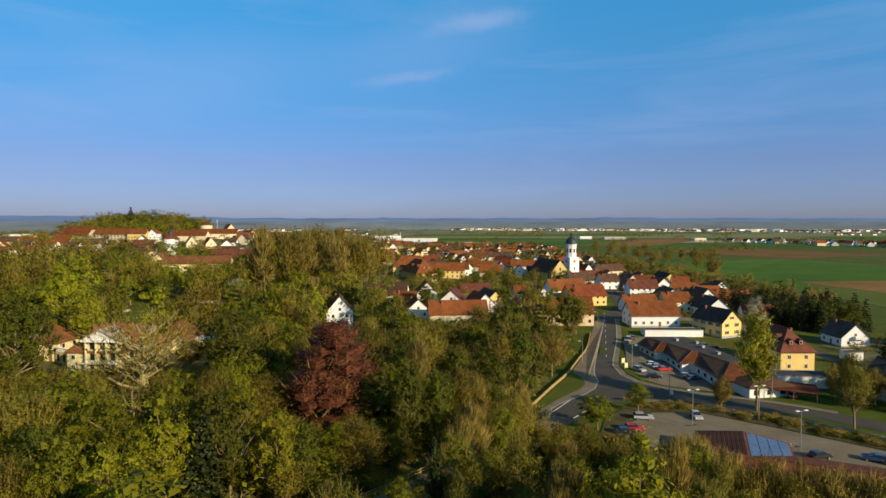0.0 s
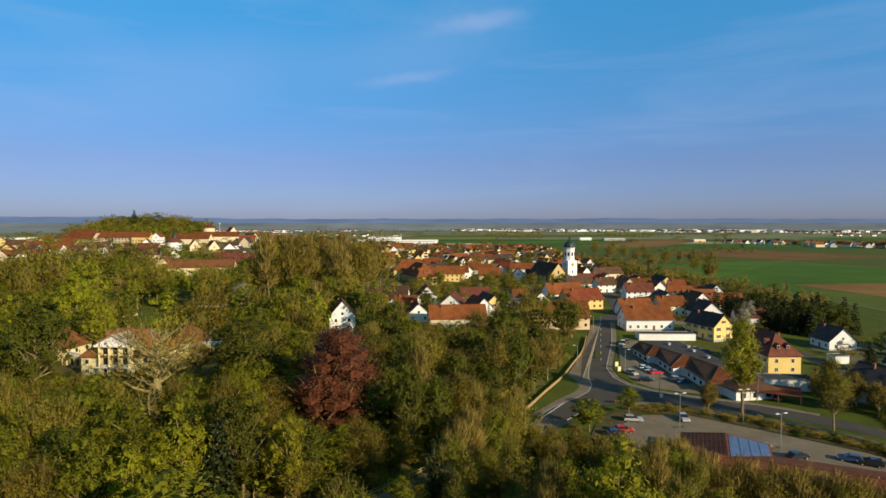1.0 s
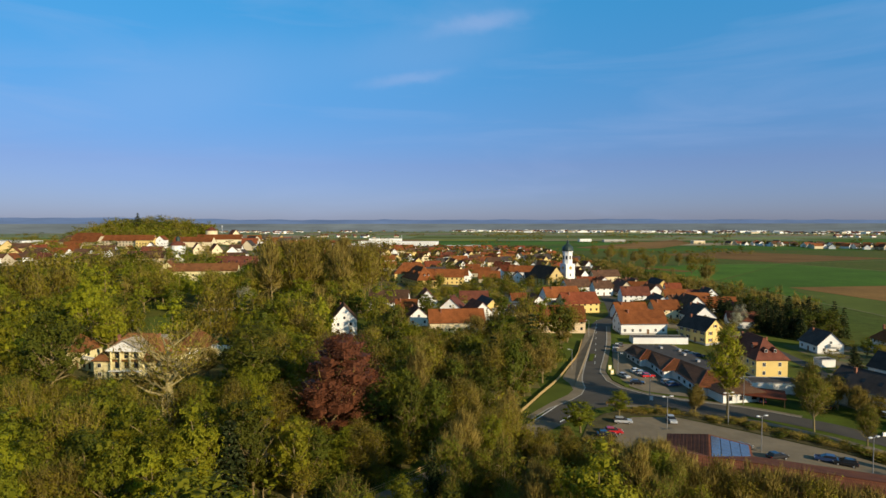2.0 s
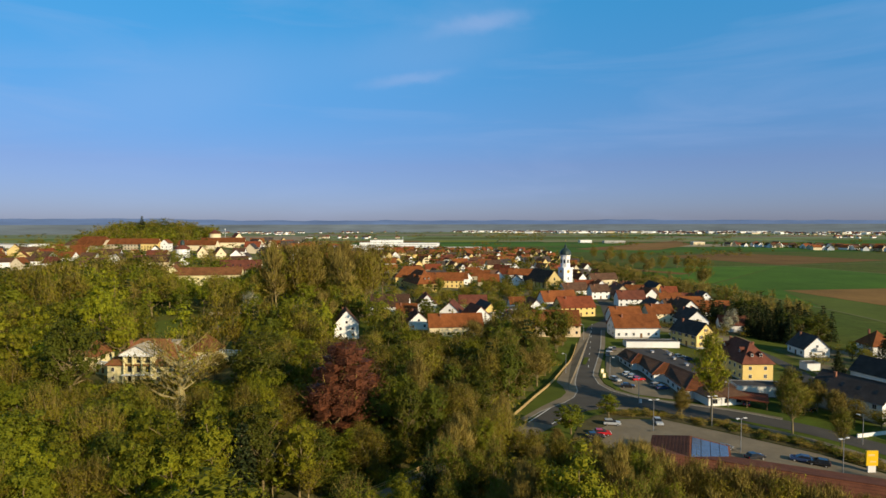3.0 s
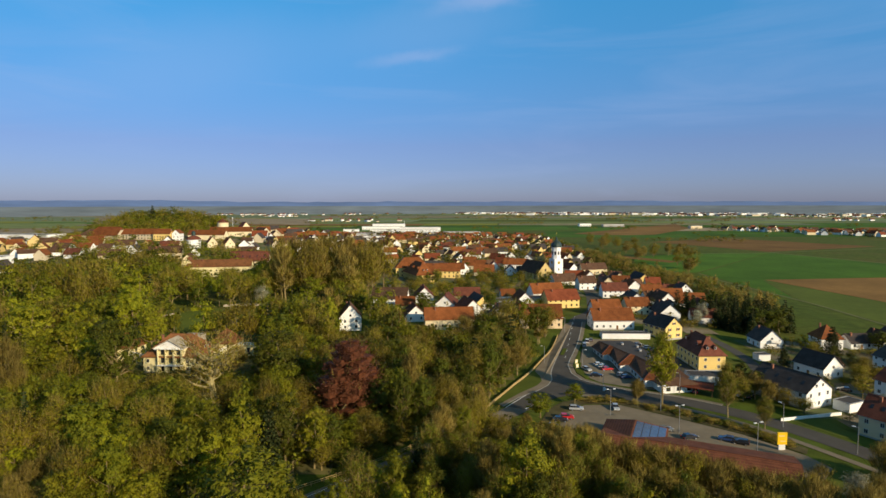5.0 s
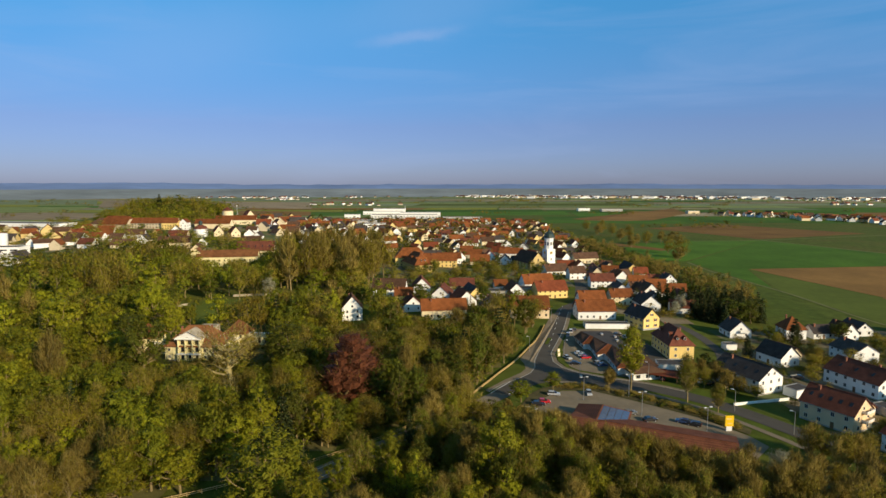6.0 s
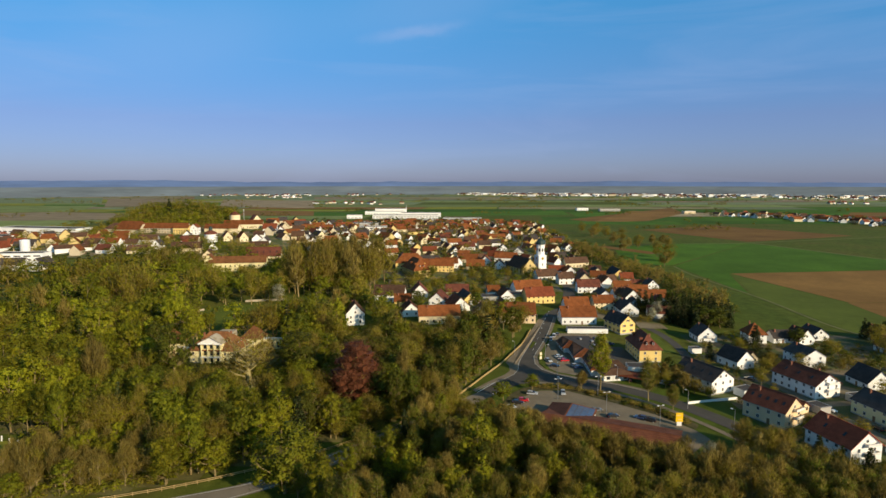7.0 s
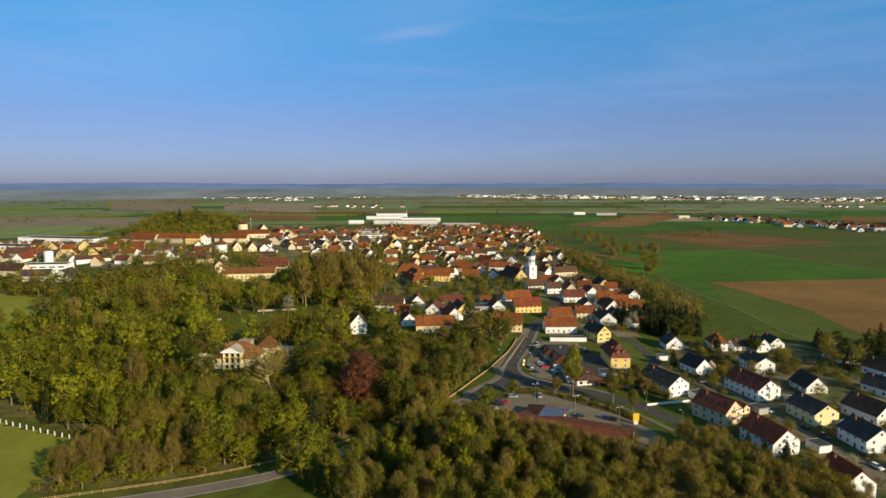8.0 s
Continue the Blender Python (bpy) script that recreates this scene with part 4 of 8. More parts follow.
# the long white house at the street, with an annexe
house(86.6, 235.5, 2, 20, 11, 4.8, 9.6, "white", "orange", detail=2, chimneys=2, label="long white house with orange roof beside the street", cols=6)
flat_building(88.2, 217.4, -1, 22, 5.0, 2.3, "white", "low white flat-roofed garage row", 0, category="garage")
# village and castle town
house(-42.5, 231.5, -78, 12.1, 10.4, 6.4, 12.3, "white", "brown", detail=1, chimneys=1)
house(6, 235, 6, 23.8, 11.0, 5, 9.7, "cream", "orange", detail=1, chimneys=1)
house(-12, 250, -77, 12.2, 11.0, 3.2, 8.1, "white", "darkred", detail=1, chimneys=1)
house(-9, 301, -84, 15.2, 10.8, 4.2, 9.7, "white", "darkred", detail=1, chimneys=1)
house(5, 281, -98, 15.0, 11.1, 3.4, 8.4, "white", "darkred", detail=1, chimneys=1)
house(-28, 287, -5, 20.3, 11.0, 5.2, 10.6, "white", "brown", detail=1, chimneys=1)
house(31, 237, -96, 14.9, 11.9, 5.2, 10.6, "beige", "brown", detail=1, chimneys=1)
house(52, 238, -1, 20.5, 11.0, 5.2, 10.9, "peach", "orange", detail=1, chimneys=1)
house(72, 289, 12, 19.6, 11.0, 5.2, 10.2, "yellow", "red", detail=1, chimneys=1)
house(92, 380, 18, 19.0, 11.0, 3.4, 8.2, "white", "brown", detail=1, chimneys=1)
house(107, 409, -12, 14.3, 8.9, 3.4, 7.2, "white", "red", detail=1, chimneys=1)
house(133, 455, 18, 24.7, 8.1, 5, 9.6, "cream", "brown", detail=1, chimneys=1)
house(116, 400, -89, 11.8, 10.7, 3.2, 8.5, "white", "orange", detail=1, chimneys=1)
house(9, 428, 4, 20.2, 9.7, 5, 9.2, "white", "orange", detail=1, chimneys=1)
house(-24, 520, -78, 11.6, 10.0, 5.2, 10.1, "yellow", "orange", detail=0, chimneys=0)
house(-10, 515, 8, 15.1, 8.9, 3.4, 7.9, "cream", "red", detail=0, chimneys=0)
house(46, 450, -92, 14.7, 10.8, 4.2, 9.5, "white", "red", detail=1, chimneys=1)
house(58, 430, -96, 13.0, 11.6, 3.2, 8.4, "white", "dark", detail=1, chimneys=1)
house(40, 466, 20, 13.8, 8.8, 4.2, 8.5, "white", "brown", detail=1, chimneys=1)
house(16, 500, -74, 12.9, 11.0, 4.6, 10.3, "white", "dark", detail=1, chimneys=1)
house(30, 464, -9, 19.1, 10.0, 4.2, 8.4, "beige", "orange", detail=1, chimneys=1)
house(68, 474, -12, 21.8, 10.6, 5, 9.6, "white", "orange", detail=1, chimneys=1)
house(87, 532, -100, 15.4, 10.5, 4.2, 8.9, "white", "dark", detail=0, chimneys=1)
house(68, 420, 4, 11.4, 7.2, 5.2, 8.9, "white", "dark", detail=1, chimneys=1)
house(119, 360, -93, 14.6, 12.0, 3.4, 9.7, "cream", "brown", detail=1, chimneys=1)
house(141, 408, -90, 13.9, 10.0, 3.4, 7.9, "cream", "brown", detail=1, chimneys=1)
house(114, 325, -1, 16.2, 10.1, 5.2, 9.6, "white", "darkred", detail=1, chimneys=1)
house(161, 354, -7, 11.8, 7.5, 3.4, 6.8, "cream", "darkred", detail=1, chimneys=1)
house(118, 297, -94, 17.8, 12.0, 3.4, 8.5, "white", "dark", detail=1, chimneys=1)
house(137, 301, -84, 14.6, 12.0, 3.4, 9.0, "white", "brown", detail=1, chimneys=1)
house(110, 269, 7, 13.5, 8.4, 5.2, 9.1, "cream", "orange", detail=1, chimneys=1)
house(93, 269, 4, 15.7, 9.7, 3.4, 7.8, "white", "orange", detail=1, chimneys=1)
house(122, 258, -90, 15.9, 10.8, 4.2, 8.9, "white", "dark", detail=1, chimneys=1)
house(167, 345, -88, 10.9, 9.7, 4.6, 9.2, "white", "dark", detail=1, chimneys=1)
house(133, 311, 11, 9.7, 7.5, 3.4, 7.3, "white", "brown", detail=1, chimneys=1)
house(104, 359, 11, 12.6, 7.8, 5.2, 9.3, "white", "brown", detail=1, chimneys=1)
house(140, 369, 13, 14.0, 8.7, 3.4, 7.2, "cream", "brown", detail=1, chimneys=1)
flat_building(-98, 706, 4, 41.1, 20.5, 7, "white", "white flat-roofed commercial hall", 2)
house(-57, 624, -69, 14.4, 10.3, 5.2, 10.3, "white", "red", detail=0, chimneys=1)
house(-77, 620, -86, 12.7, 11.0, 4.6, 10.5, "white", "dark", detail=0, chimneys=0)
house(-97, 597, -78, 13.8, 9.1, 3.4, 8.3, "white", "brown", detail=0, chimneys=1)
house(-114, 606, -84, 14.2, 10.1, 3.4, 7.8, "white", "brown", detail=0, chimneys=0)
house(-143, 534, -102, 11.6, 8.9, 3.8, 8.3, "white", "dark", detail=0, chimneys=0)
house(-148, 613, -93, 11.8, 9.5, 4.6, 9.0, "white", "red", detail=0, chimneys=1)
house(-155, 706, -105, 14.7, 9.9, 5.2, 9.7, "white", "dark", detail=0, chimneys=1)
house(-174, 602, 7, 13.6, 7.6, 3.4, 7.8, "white", "brown", detail=0, chimneys=0)
house(-187, 573, -76, 10.7, 9.4, 3.8, 8.6, "white", "darkred", detail=0, chimneys=1)
house(-205, 598, -80, 12.3, 9.4, 4.2, 8.4, "white", "brown", detail=0, chimneys=1)
house(-198, 649, 17, 15.5, 8.6, 4.2, 8.2, "cream", "orange", detail=0, chimneys=1)
house(-155, 555, -3, 12.7, 7.8, 5.2, 8.7, "white", "dark", detail=0, chimneys=0)
house(-170, 664, -81, 10.8, 9.8, 3.2, 7.5, "white", "orange", detail=0, chimneys=0)
house(-131, 666, -92, 12.9, 9.2, 4.2, 8.7, "white", "dark", detail=0, chimneys=0)
house(-142, 776, -3, 11.3, 6.7, 3.4, 6.8, "white", "brown", detail=0, chimneys=1)
house(-133, 885, -108, 14.2, 10.4, 5.2, 9.6, "white", "brown", detail=0, chimneys=0)
house(-102, 963, 9, 19.1, 10.0, 4.2, 8.8, "white", "orange", detail=0, chimneys=0)
house(-56, 744, 9, 19.3, 8.8, 5, 9.5, "cream", "orange", detail=0, chimneys=1)
house(-38, 708, 15, 20.1, 9.1, 5, 9.0, "yellow", "brown", detail=0, chimneys=0)
house(-29, 804, 9, 20.2, 8.1, 5, 9.4, "cream", "brown", detail=0, chimneys=1)
house(-9, 748, 12, 15.3, 8.5, 3.4, 7.3, "white", "darkred", detail=0, chimneys=1)
house(-17, 661, -79, 14.2, 9.7, 3.4, 8.3, "white", "brown", detail=0, chimneys=1)
house(3, 826, -98, 12.2, 9.5, 3.4, 7.6, "white", "orange", detail=0, chimneys=0)
house(13, 722, 11, 17.4, 10.1, 4.2, 9.2, "white", "dark", detail=0, chimneys=0)
house(27, 688, -80, 10.7, 9.7, 3.8, 7.9, "white", "dark", detail=0, chimneys=0)
house(37, 642, -10, 13.5, 8.0, 3.4, 7.8, "cream", "brown", detail=0, chimneys=0)
house(45, 609, 3, 13.9, 8.1, 4.2, 8.5, "white", "orange", detail=0, chimneys=1)
house(17, 600, 11, 17.3, 10.3, 4.2, 8.6, "white", "orange", detail=0, chimneys=0)
house(31, 563, 6, 18.9, 10.1, 4.2, 9.1, "white", "darkred", detail=0, chimneys=0)
house(52, 579, 13, 14.7, 9.0, 5.2, 9.6, "cream", "brown", detail=0, chimneys=0)
house(66, 603, 7, 14.5, 9.3, 5.2, 9.4, "white", "dark", detail=0, chimneys=1)
house(73, 565, -90, 12.2, 9.3, 3.4, 7.8, "white", "dark", detail=0, chimneys=1)
house(4, 565, -75, 12.4, 10.4, 3.2, 7.8, "cream", "brown", detail=0, chimneys=0)
house(-8, 606, 9, 14.6, 8.3, 3.4, 7.2, "white", "red", detail=0, chimneys=1)
house(7, 643, 7, 15.3, 8.5, 5.2, 9.7, "white", "darkred", detail=0, chimneys=1)
house(59, 937, -98, 15.7, 10.1, 3.4, 8.7, "white", "dark", detail=0, chimneys=0)
house(79, 1009, -95, 14.4, 9.9, 4.2, 9.1, "white", "orange", detail=0, chimneys=0)
house(86, 877, -90, 13.7, 8.3, 3.4, 7.7, "white", "dark", detail=0, chimneys=0)
house(106, 942, -90, 12.9, 9.7, 4.2, 8.6, "white", "orange", detail=0, chimneys=0)
house(136, 987, -106, 13.9, 9.1, 5.2, 9.7, "white", "dark", detail=0, chimneys=0)
house(151, 912, 15, 13.5, 8.0, 5.2, 9.2, "white", "brown", detail=0, chimneys=0)
house(161, 840, 6, 13.4, 8.0, 3.4, 7.5, "white", "grey", detail=0, chimneys=0)
house(156, 762, -102, 11.8, 9.1, 3.4, 7.6, "white", "dark", detail=0, chimneys=1)
house(164, 740, -77, 13.4, 10.3, 3.4, 8.4, "white", "dark", detail=0, chimneys=0)
house(171, 988, -81, 12.8, 9.9, 3.4, 8.3, "white", "orange", detail=0, chimneys=1)
house(34, 1003, -78, 12.7, 10.9, 3.8, 8.5, "white", "orange", detail=0, chimneys=0)
house(17, 885, -104, 14.5, 10.3, 5.2, 10.1, "cream", "dark", detail=0, chimneys=1)
house(-47, 986, 8, 17.7, 8.7, 3.4, 7.1, "cream", "brown", detail=0, chimneys=0)
house(-58, 891, 4, 16.9, 8.9, 5.2, 9.1, "white", "orange", detail=0, chimneys=1)
house(127, 882, -4, 18.6, 10.4, 5.2, 9.5, "cream", "darkred", detail=0, chimneys=1)
house(71, 747, -69, 13.9, 9.6, 5.2, 9.9, "white", "orange", detail=0, chimneys=1)
house(57, 757, 11, 13.9, 8.7, 3.4, 7.3, "white", "darkred", detail=0, chimneys=1)
house(-326, 442, -13, 17.3, 8.5, 5, 9.1, "white", "brown", detail=0, chimneys=1)
house(-326, 449, -101, 13.9, 9.9, 3.4, 8.3, "white", "orange", detail=0, chimneys=0)
house(-314, 454, -8, 13.4, 7.7, 3.4, 7.3, "white", "orange", detail=0, chimneys=1)
house(-293, 449, -4, 13.1, 8.4, 3.4, 7.6, "white", "brown", detail=0, chimneys=0)
house(-289, 471, 14, 17.4, 10.2, 3.4, 7.7, "white", "brown", detail=0, chimneys=1)
house(-266, 444, -85, 10.7, 9.3, 3.8, 8.4, "white", "dark", detail=0, chimneys=1)
house(-272, 422, 7, 18.7, 10.3, 3.4, 7.6, "cream", "brown", detail=1, chimneys=1)
house(-233, 433, 12, 26.4, 9.8, 5, 10.0, "cream", "brown", detail=1, chimneys=1)
house(-204, 413, -78, 14.1, 9.1, 4.2, 8.2, "cream", "brown", detail=1, chimneys=1)
house(-194, 510, -71, 12.9, 10.2, 3.4, 7.9, "white", "brown", detail=0, chimneys=0)
house(-182, 502, -92, 9.4, 7.5, 3.2, 7.0, "white", "dark", detail=0, chimneys=0)
house(-177, 466, 16, 17.9, 9.1, 3.4, 8.3, "white", "brown", detail=1, chimneys=1)
house(-163, 374, 9, 45, 11.0, 7.4, 11.8, "paleyellow", "villa", detail=1, chimneys=1, rows=2, cols=12, label="long cream school building with brown-red roof")
house(-186, 372, -81, 9, 8, 8.6, 12.8, "paleyellow", "villa", detail=1, chimneys=0, label="cream stair gable of the long building")
house(-156, 418, 10, 30, 13, 5.2, 12.2, "cream", "darkred", detail=1, chimneys=0, skylights=5, label="broad cream house with dark red roof and skylights")
house(-198, 530, 4, 11.1, 6.9, 4.2, 7.4, "white", "brown", detail=0, chimneys=1)
house(-432, 460, -4, 33.6, 10.0, 5, 10.2, "grey", "brown", detail=0, chimneys=0)
house(-375, 375, -13, 25.1, 11.0, 5, 10.4, "cream", "brown", detail=0, chimneys=1)
house(-339, 354, 10, 23.5, 11.0, 5, 9.6, "white", "dark", detail=1, chimneys=1)
house(-315, 357, -87, 15.7, 12.0, 3.4, 9.7, "white", "dark", detail=1, chimneys=1)
flat_building(-354, 387, 8, 39, 15, 7, "white", "white flat-roofed commercial hall", 2)
flat_building(-480, 511, -11, 58, 22, 7, "white", "white flat-roofed commercial hall", 2)
flat_building(-438, 532, -11, 104, 22, 9, "white", "long white factory hall with flat roof", 2)
house(-334, 424, 38, 30, 10, 4.0, 6.8, "white", "brown", detail=0, chimneys=0, label="long low white shed with brown roof")
flat_building(-522, 568, 4, 34.6, 17.3, 6, "white", "white flat-roofed commercial hall", 2)
house(-323, 483, 8, 14.6, 9.2, 4.2, 8.9, "cream", "orange", detail=0, chimneys=0)
house(-301, 418, -6, 13.7, 8.4, 4.2, 8.6, "white", "darkred", detail=0, chimneys=1)


# ---------------------------------------------------------------- church
church = thing("church", pose(75, 401, land(75, 401), 0, 0, -68), "yellow village church with dark roof and white onion tower", "church")
s = Shape()
cl, cw, ce, cr = 28, 14, 7.5, 15.5
a, b = cl / 2, cw / 2
s.poly([(-a, -b, -2), (a, -b, -2), (a, -b, ce), (-a, -b, ce)])
s.poly([(a, b, -2), (-a, b, -2), (-a, b, ce), (a, b, ce)])
s.poly([(a, -b, -2), (a, b, -2), (a, b, ce), (a, 0, cr), (a, -b, ce)])
s.poly([(-a, b, -2), (-a, -b, -2), (-a, -b, ce), (-a, 0, cr), (-a, b, ce)])
part("nave", s, MAT["wall_ochre"], church)
s = Shape()
for sy in (-1, 1):
    f = [(-a - 0.3, sy * (b + 0.6), ce - 0.5), (a + 0.3, sy * (b + 0.6), ce - 0.5), (a + 0.3, 0, cr + 0.2), (-a - 0.3, 0, cr + 0.2)]
    s.slab(f if sy < 0 else f[::-1], 0.2)
part("roof", s, MAT["roof_brown"], church)
for i in range(5):
    for sy in (-1, 1):
        w = Shape()
        w.box(-a + 3.5 + i * 5.2, sy * b, 4.3, 1.3, 0.16, 3.4)
        w.tube((-a + 3.5 + i * 5.2, sy * b - 0.08, 6.0), (-a + 3.5 + i * 5.2, sy * b + 0.08, 6.0), 0.65, 0.65, 10)
        part("window", w, MAT["glass"], church)
for yy, zz in ((-3, 3.6), (3, 3.6), (0, 9.5)):
    w = Shape()
    w.box(a, yy, zz, 0.16, 1.1, 2.0)
    part("window", w, MAT["glass"], church)
tw = Matrix.Rotation(radians(68), 4, "Z")
tower_at = tw @ Vector((91 - 75, 402 - 401, 0))
tx, ty = tower_at.x, tower_at.y
s = Shape()
s.box(tx, ty, 7.5, 7.6, 7.6, 19)
tower = part("tower", s, MAT["wall_white"], church, "white rendered bell tower")
for z in (16.8, 11.2, 5.6):
    s = Shape()
    s.box(tx, ty, z, 8.0, 8.0, 0.35)
    part("cornice", s, MAT["wall_white"], tower)
s = Shape()
s.lathe(tx, ty, [(3.55, 17), (3.55, 25.6), (4.0, 25.8), (4.0, 26.3)], 8, 0, 0.5)
part("belfry", s, MAT["wall_white"], tower)
s = Shape()
s.lathe(tx, ty, [(4.15, 26.3), (4.3, 27.0), (4.1, 28.2), (3.4, 29.5), (2.2, 30.6), (1.2, 31.4), (0.8, 32.2), (0.95, 32.9), (0.6, 33.6), (0.12, 34.4), (0.06, 36.2)], 12)
part("onion_dome", s, MAT["copper"], tower, "dark green copper onion dome")
s = Shape()
s.box(tx, ty, 36.9, 0.14, 0.14, 1.6)
s.box(tx, ty, 37.1, 0.9, 0.12, 0.14)
part("cross", s, MAT["gold"], tower, "gilded cross")
for k in range(8):
    w = math.pi / 4 * k
    s = Shape()
    s.box(tx + 3.32 * math.cos(w), ty + 3.32 * math.sin(w), 21.6, 0.2, 1.2, 2.6, math.degrees(w))
    part("louvre", s, MAT["glass"], tower)
for k in range(4):
    w = math.pi / 2 * k
    s = Shape()
    s.box(tx + 3.82 * math.cos(w), ty + 3.82 * math.sin(w), 9, 0.14, 0.9, 1.8, math.degrees(w))
    part("window", s, MAT["glass"], tower)
    s = Shape()
    s.tube((tx + 3.78 * math.cos(w), ty + 3.78 * math.sin(w), 14.2), (tx + 3.95 * math.cos(w), ty + 3.95 * math.sin(w), 14.2), 1.15, 1.15, 16)
    part("clock_face", s, MAT["gold"], tower)

# manor with the big orange roofs
house(-16.5, 386, -66, 30, 15, 6.5, 14.5, "yellow", "orange", "hip", detail=1, chimneys=2, dormers=3, label="large yellow manor with steep orange roof")
house(-23, 408, 6, 26, 13, 8, 15, "yellow", "orange", "hip", detail=1, chimneys=1, label="manor wing with orange hipped roof")
house(2, 407, -4, 27, 10, 6, 11, "yellow", "orange", detail=1, chimneys=1, label="long yellow manor wing with orange roof")
sh = Shape()
for i in range(8):
    sh.box(22 + i * 3.0, 421 - i * 0.35, land(30, 420) + 0.9, 3.02, 0.4, 2.4, -7)
sheet("garden_wall", sh, MAT["wall_yellow"], "yellow rendered garden wall", "wall", "")

# castle on the hill
house(-335.5, 525, -6, 28, 17, 4.5, 12.6, "beige", "orange", "half", detail=0, chimneys=0, label="castle range with huge orange half-hipped roof")
house(-358, 534, -10, 20, 13, 4, 9.6, "beige", "brown", "hip", detail=0, chimneys=0, label="low castle stable with brown hipped roof")
house(-297, 526, -3, 48, 12, 6, 10.8, "beige", "orange", detail=1, chimneys=2, label="long castle range with orange roof")
house(-278, 519.5, -3, 17, 8, 7.6, 10.4, "yellow", "orange", detail=1, chimneys=0, rows=2, cols=6, label="yellow castle wing with orange roof")
house(-265.5, 523, -86, 10, 7.5, 8.2, 11.6, "white", "orange", detail=1, chimneys=0, label="white gabled castle end")
house(-243, 542, -2, 38, 10, 6, 10.4, "cream", "orange", detail=0, chimneys=1, label="castle range behind the chapel")
house(-236, 588, 12, 44, 11, 5.5, 10, "cream", "orange", detail=1, chimneys=0, rows=1, cols=9, label="long cream castle outbuilding with orange roof")
house(-231, 614, -50, 12, 10, 8.5, 14.5, "cream", "darkred", detail=0, chimneys=0, label="cream gatehouse with steep roof")
house(-262, 496, -70, 10, 8, 4.6, 8.4, "white", "dark", detail=1, chimneys=0, label="small white house with slate roof below the castle")
house(-247, 470, 4, 17, 9, 4.4, 8.6, "cream", "darkred", detail=1, chimneys=0, label="cream house with brown roof below the chapel")
house(-222, 500, -60, 13, 9, 4.2, 10.0, "cream", "red", detail=1, chimneys=1, label="cream house with steep red roof beside the chapel")
house(-207, 503, -55, 13, 9, 4.2, 10.0, "cream", "orange", detail=1, chimneys=0, label="cream house with steep orange roof beside the chapel")
ob = thing("chapel", pose(-233, 486, land(-233, 486) - 1.6), "white round castle chapel with cupola", "chapel")
s = Shape()
s.lathe(0, 0, [(6.2, -2), (6.2, 9.5), (6.6, 9.6), (6.6, 10.0)], 16)
part("wall", s, MAT["wall_white"], ob)
s = Shape()
s.lathe(0, 0, [(6.7, 10.0), (5.4, 12.0), (2.2, 13.6), (2.0, 13.7)], 16)
part("roof", s, MAT["roof_darkred"], ob)
s = Shape()
s.lathe(0, 0, [(1.8, 13.6), (1.8, 16.0), (2.0, 16.1), (1.4, 17.2), (0.2, 18.2)], 10)
part("lantern", s, MAT["copper"], ob)
ob = thing("round_tower", pose(-264, 634, land(-264, 634)), "squat round castle tower with red cone roof", "tower")
s = Shape()
s.lathe(0, 0, [(6.6, -2), (6.4, 9.4), (6.7, 9.5), (6.7, 9.9)], 18)
part("wall", s, MAT["wall_cream"], ob)
s = Shape()
s.lathe(0, 0, [(7.0, 9.9), (3.0, 12.6), (0.3, 14.4)], 18)
part("roof", s, MAT["roof_darkred"], ob)
ob = thing("antenna_mast", pose(-262, 660, land(-262, 660)), "thin white antenna mast on the hill", "mast")
s = Shape()
s.tube((0, 0, -1), (0, 0, 15), 0.18, 0.12, 6)
part("mast", s, MAT["white_metal"], ob)
s = Shape()
s.box(0, 0, 14.2, 0.9, 0.9, 1.4)
part("antenna", s, MAT["white_metal"], ob)
# villa in the park
house(-93.2, 162.6, -3, 22, 13.5, 6.3, 12.8, "paleyellow", "villa", "hip", detail=2, chimneys=2, dormers=2, label="cream park villa with brown-orange hipped roof")
vz = land(-93, 162)
ob = thing("portico", pose(-94.2, 155.2, vz, 0, 0, -3), "white classical portico with triangular pediment", "portico")
s = Shape()
s.poly([(-5.2, -0.6, 9.6), (5.2, -0.6, 9.6), (0, -0.6, 12.2)])
s.poly([(5.2, 6.0, 9.6), (-5.2, 6.0, 9.6), (0, 6.0, 12.2)])
s.poly([(-5.2, -0.6, 9.6), (-5.2, 6.0, 9.6), (5.2, 6.0, 9.6), (5.2, -0.6, 9.6)])
part("pediment", s, MAT["wall_white"], ob)
s = Shape()
for k in (-1, 1):
    f = [(k * 5.7, -1.1, 9.5), (k * 5.7, 6.2, 9.5), (0, 6.2, 12.6), (0, -1.1, 12.6)]
    s.slab(f if k > 0 else f[::-1], 0.22)
part("roof", s, MAT["stone"], ob)
s = Shape()
s.box(0, 2.6, 9.3, 10.8, 7.2, 0.55)
part("entablature", s, MAT["wall_white"], ob)
s = Shape()
s.box(0, 3.4, 4.4, 10.0, 5.8, 9.4)
part("wall", s, MAT["wall_paleyellow"], ob)
s = Shape()
s.box(0, -0.2, 3.1, 9.6, 1.6, 0.3)
part("balcony", s, MAT["wall_white"], ob)
for k in range(4):
    s = Shape()
    s.tube((-4.4 + k * 2.93, -0.2, 3.2), (-4.4 + k * 2.93, -0.2, 9.1), 0.3, 0.26, 10)
    s.box(-4.4 + k * 2.93, -0.2, 1.4, 0.8, 0.8, 3.6)
    part("column", s, MAT["wall_paleyellow"], ob)
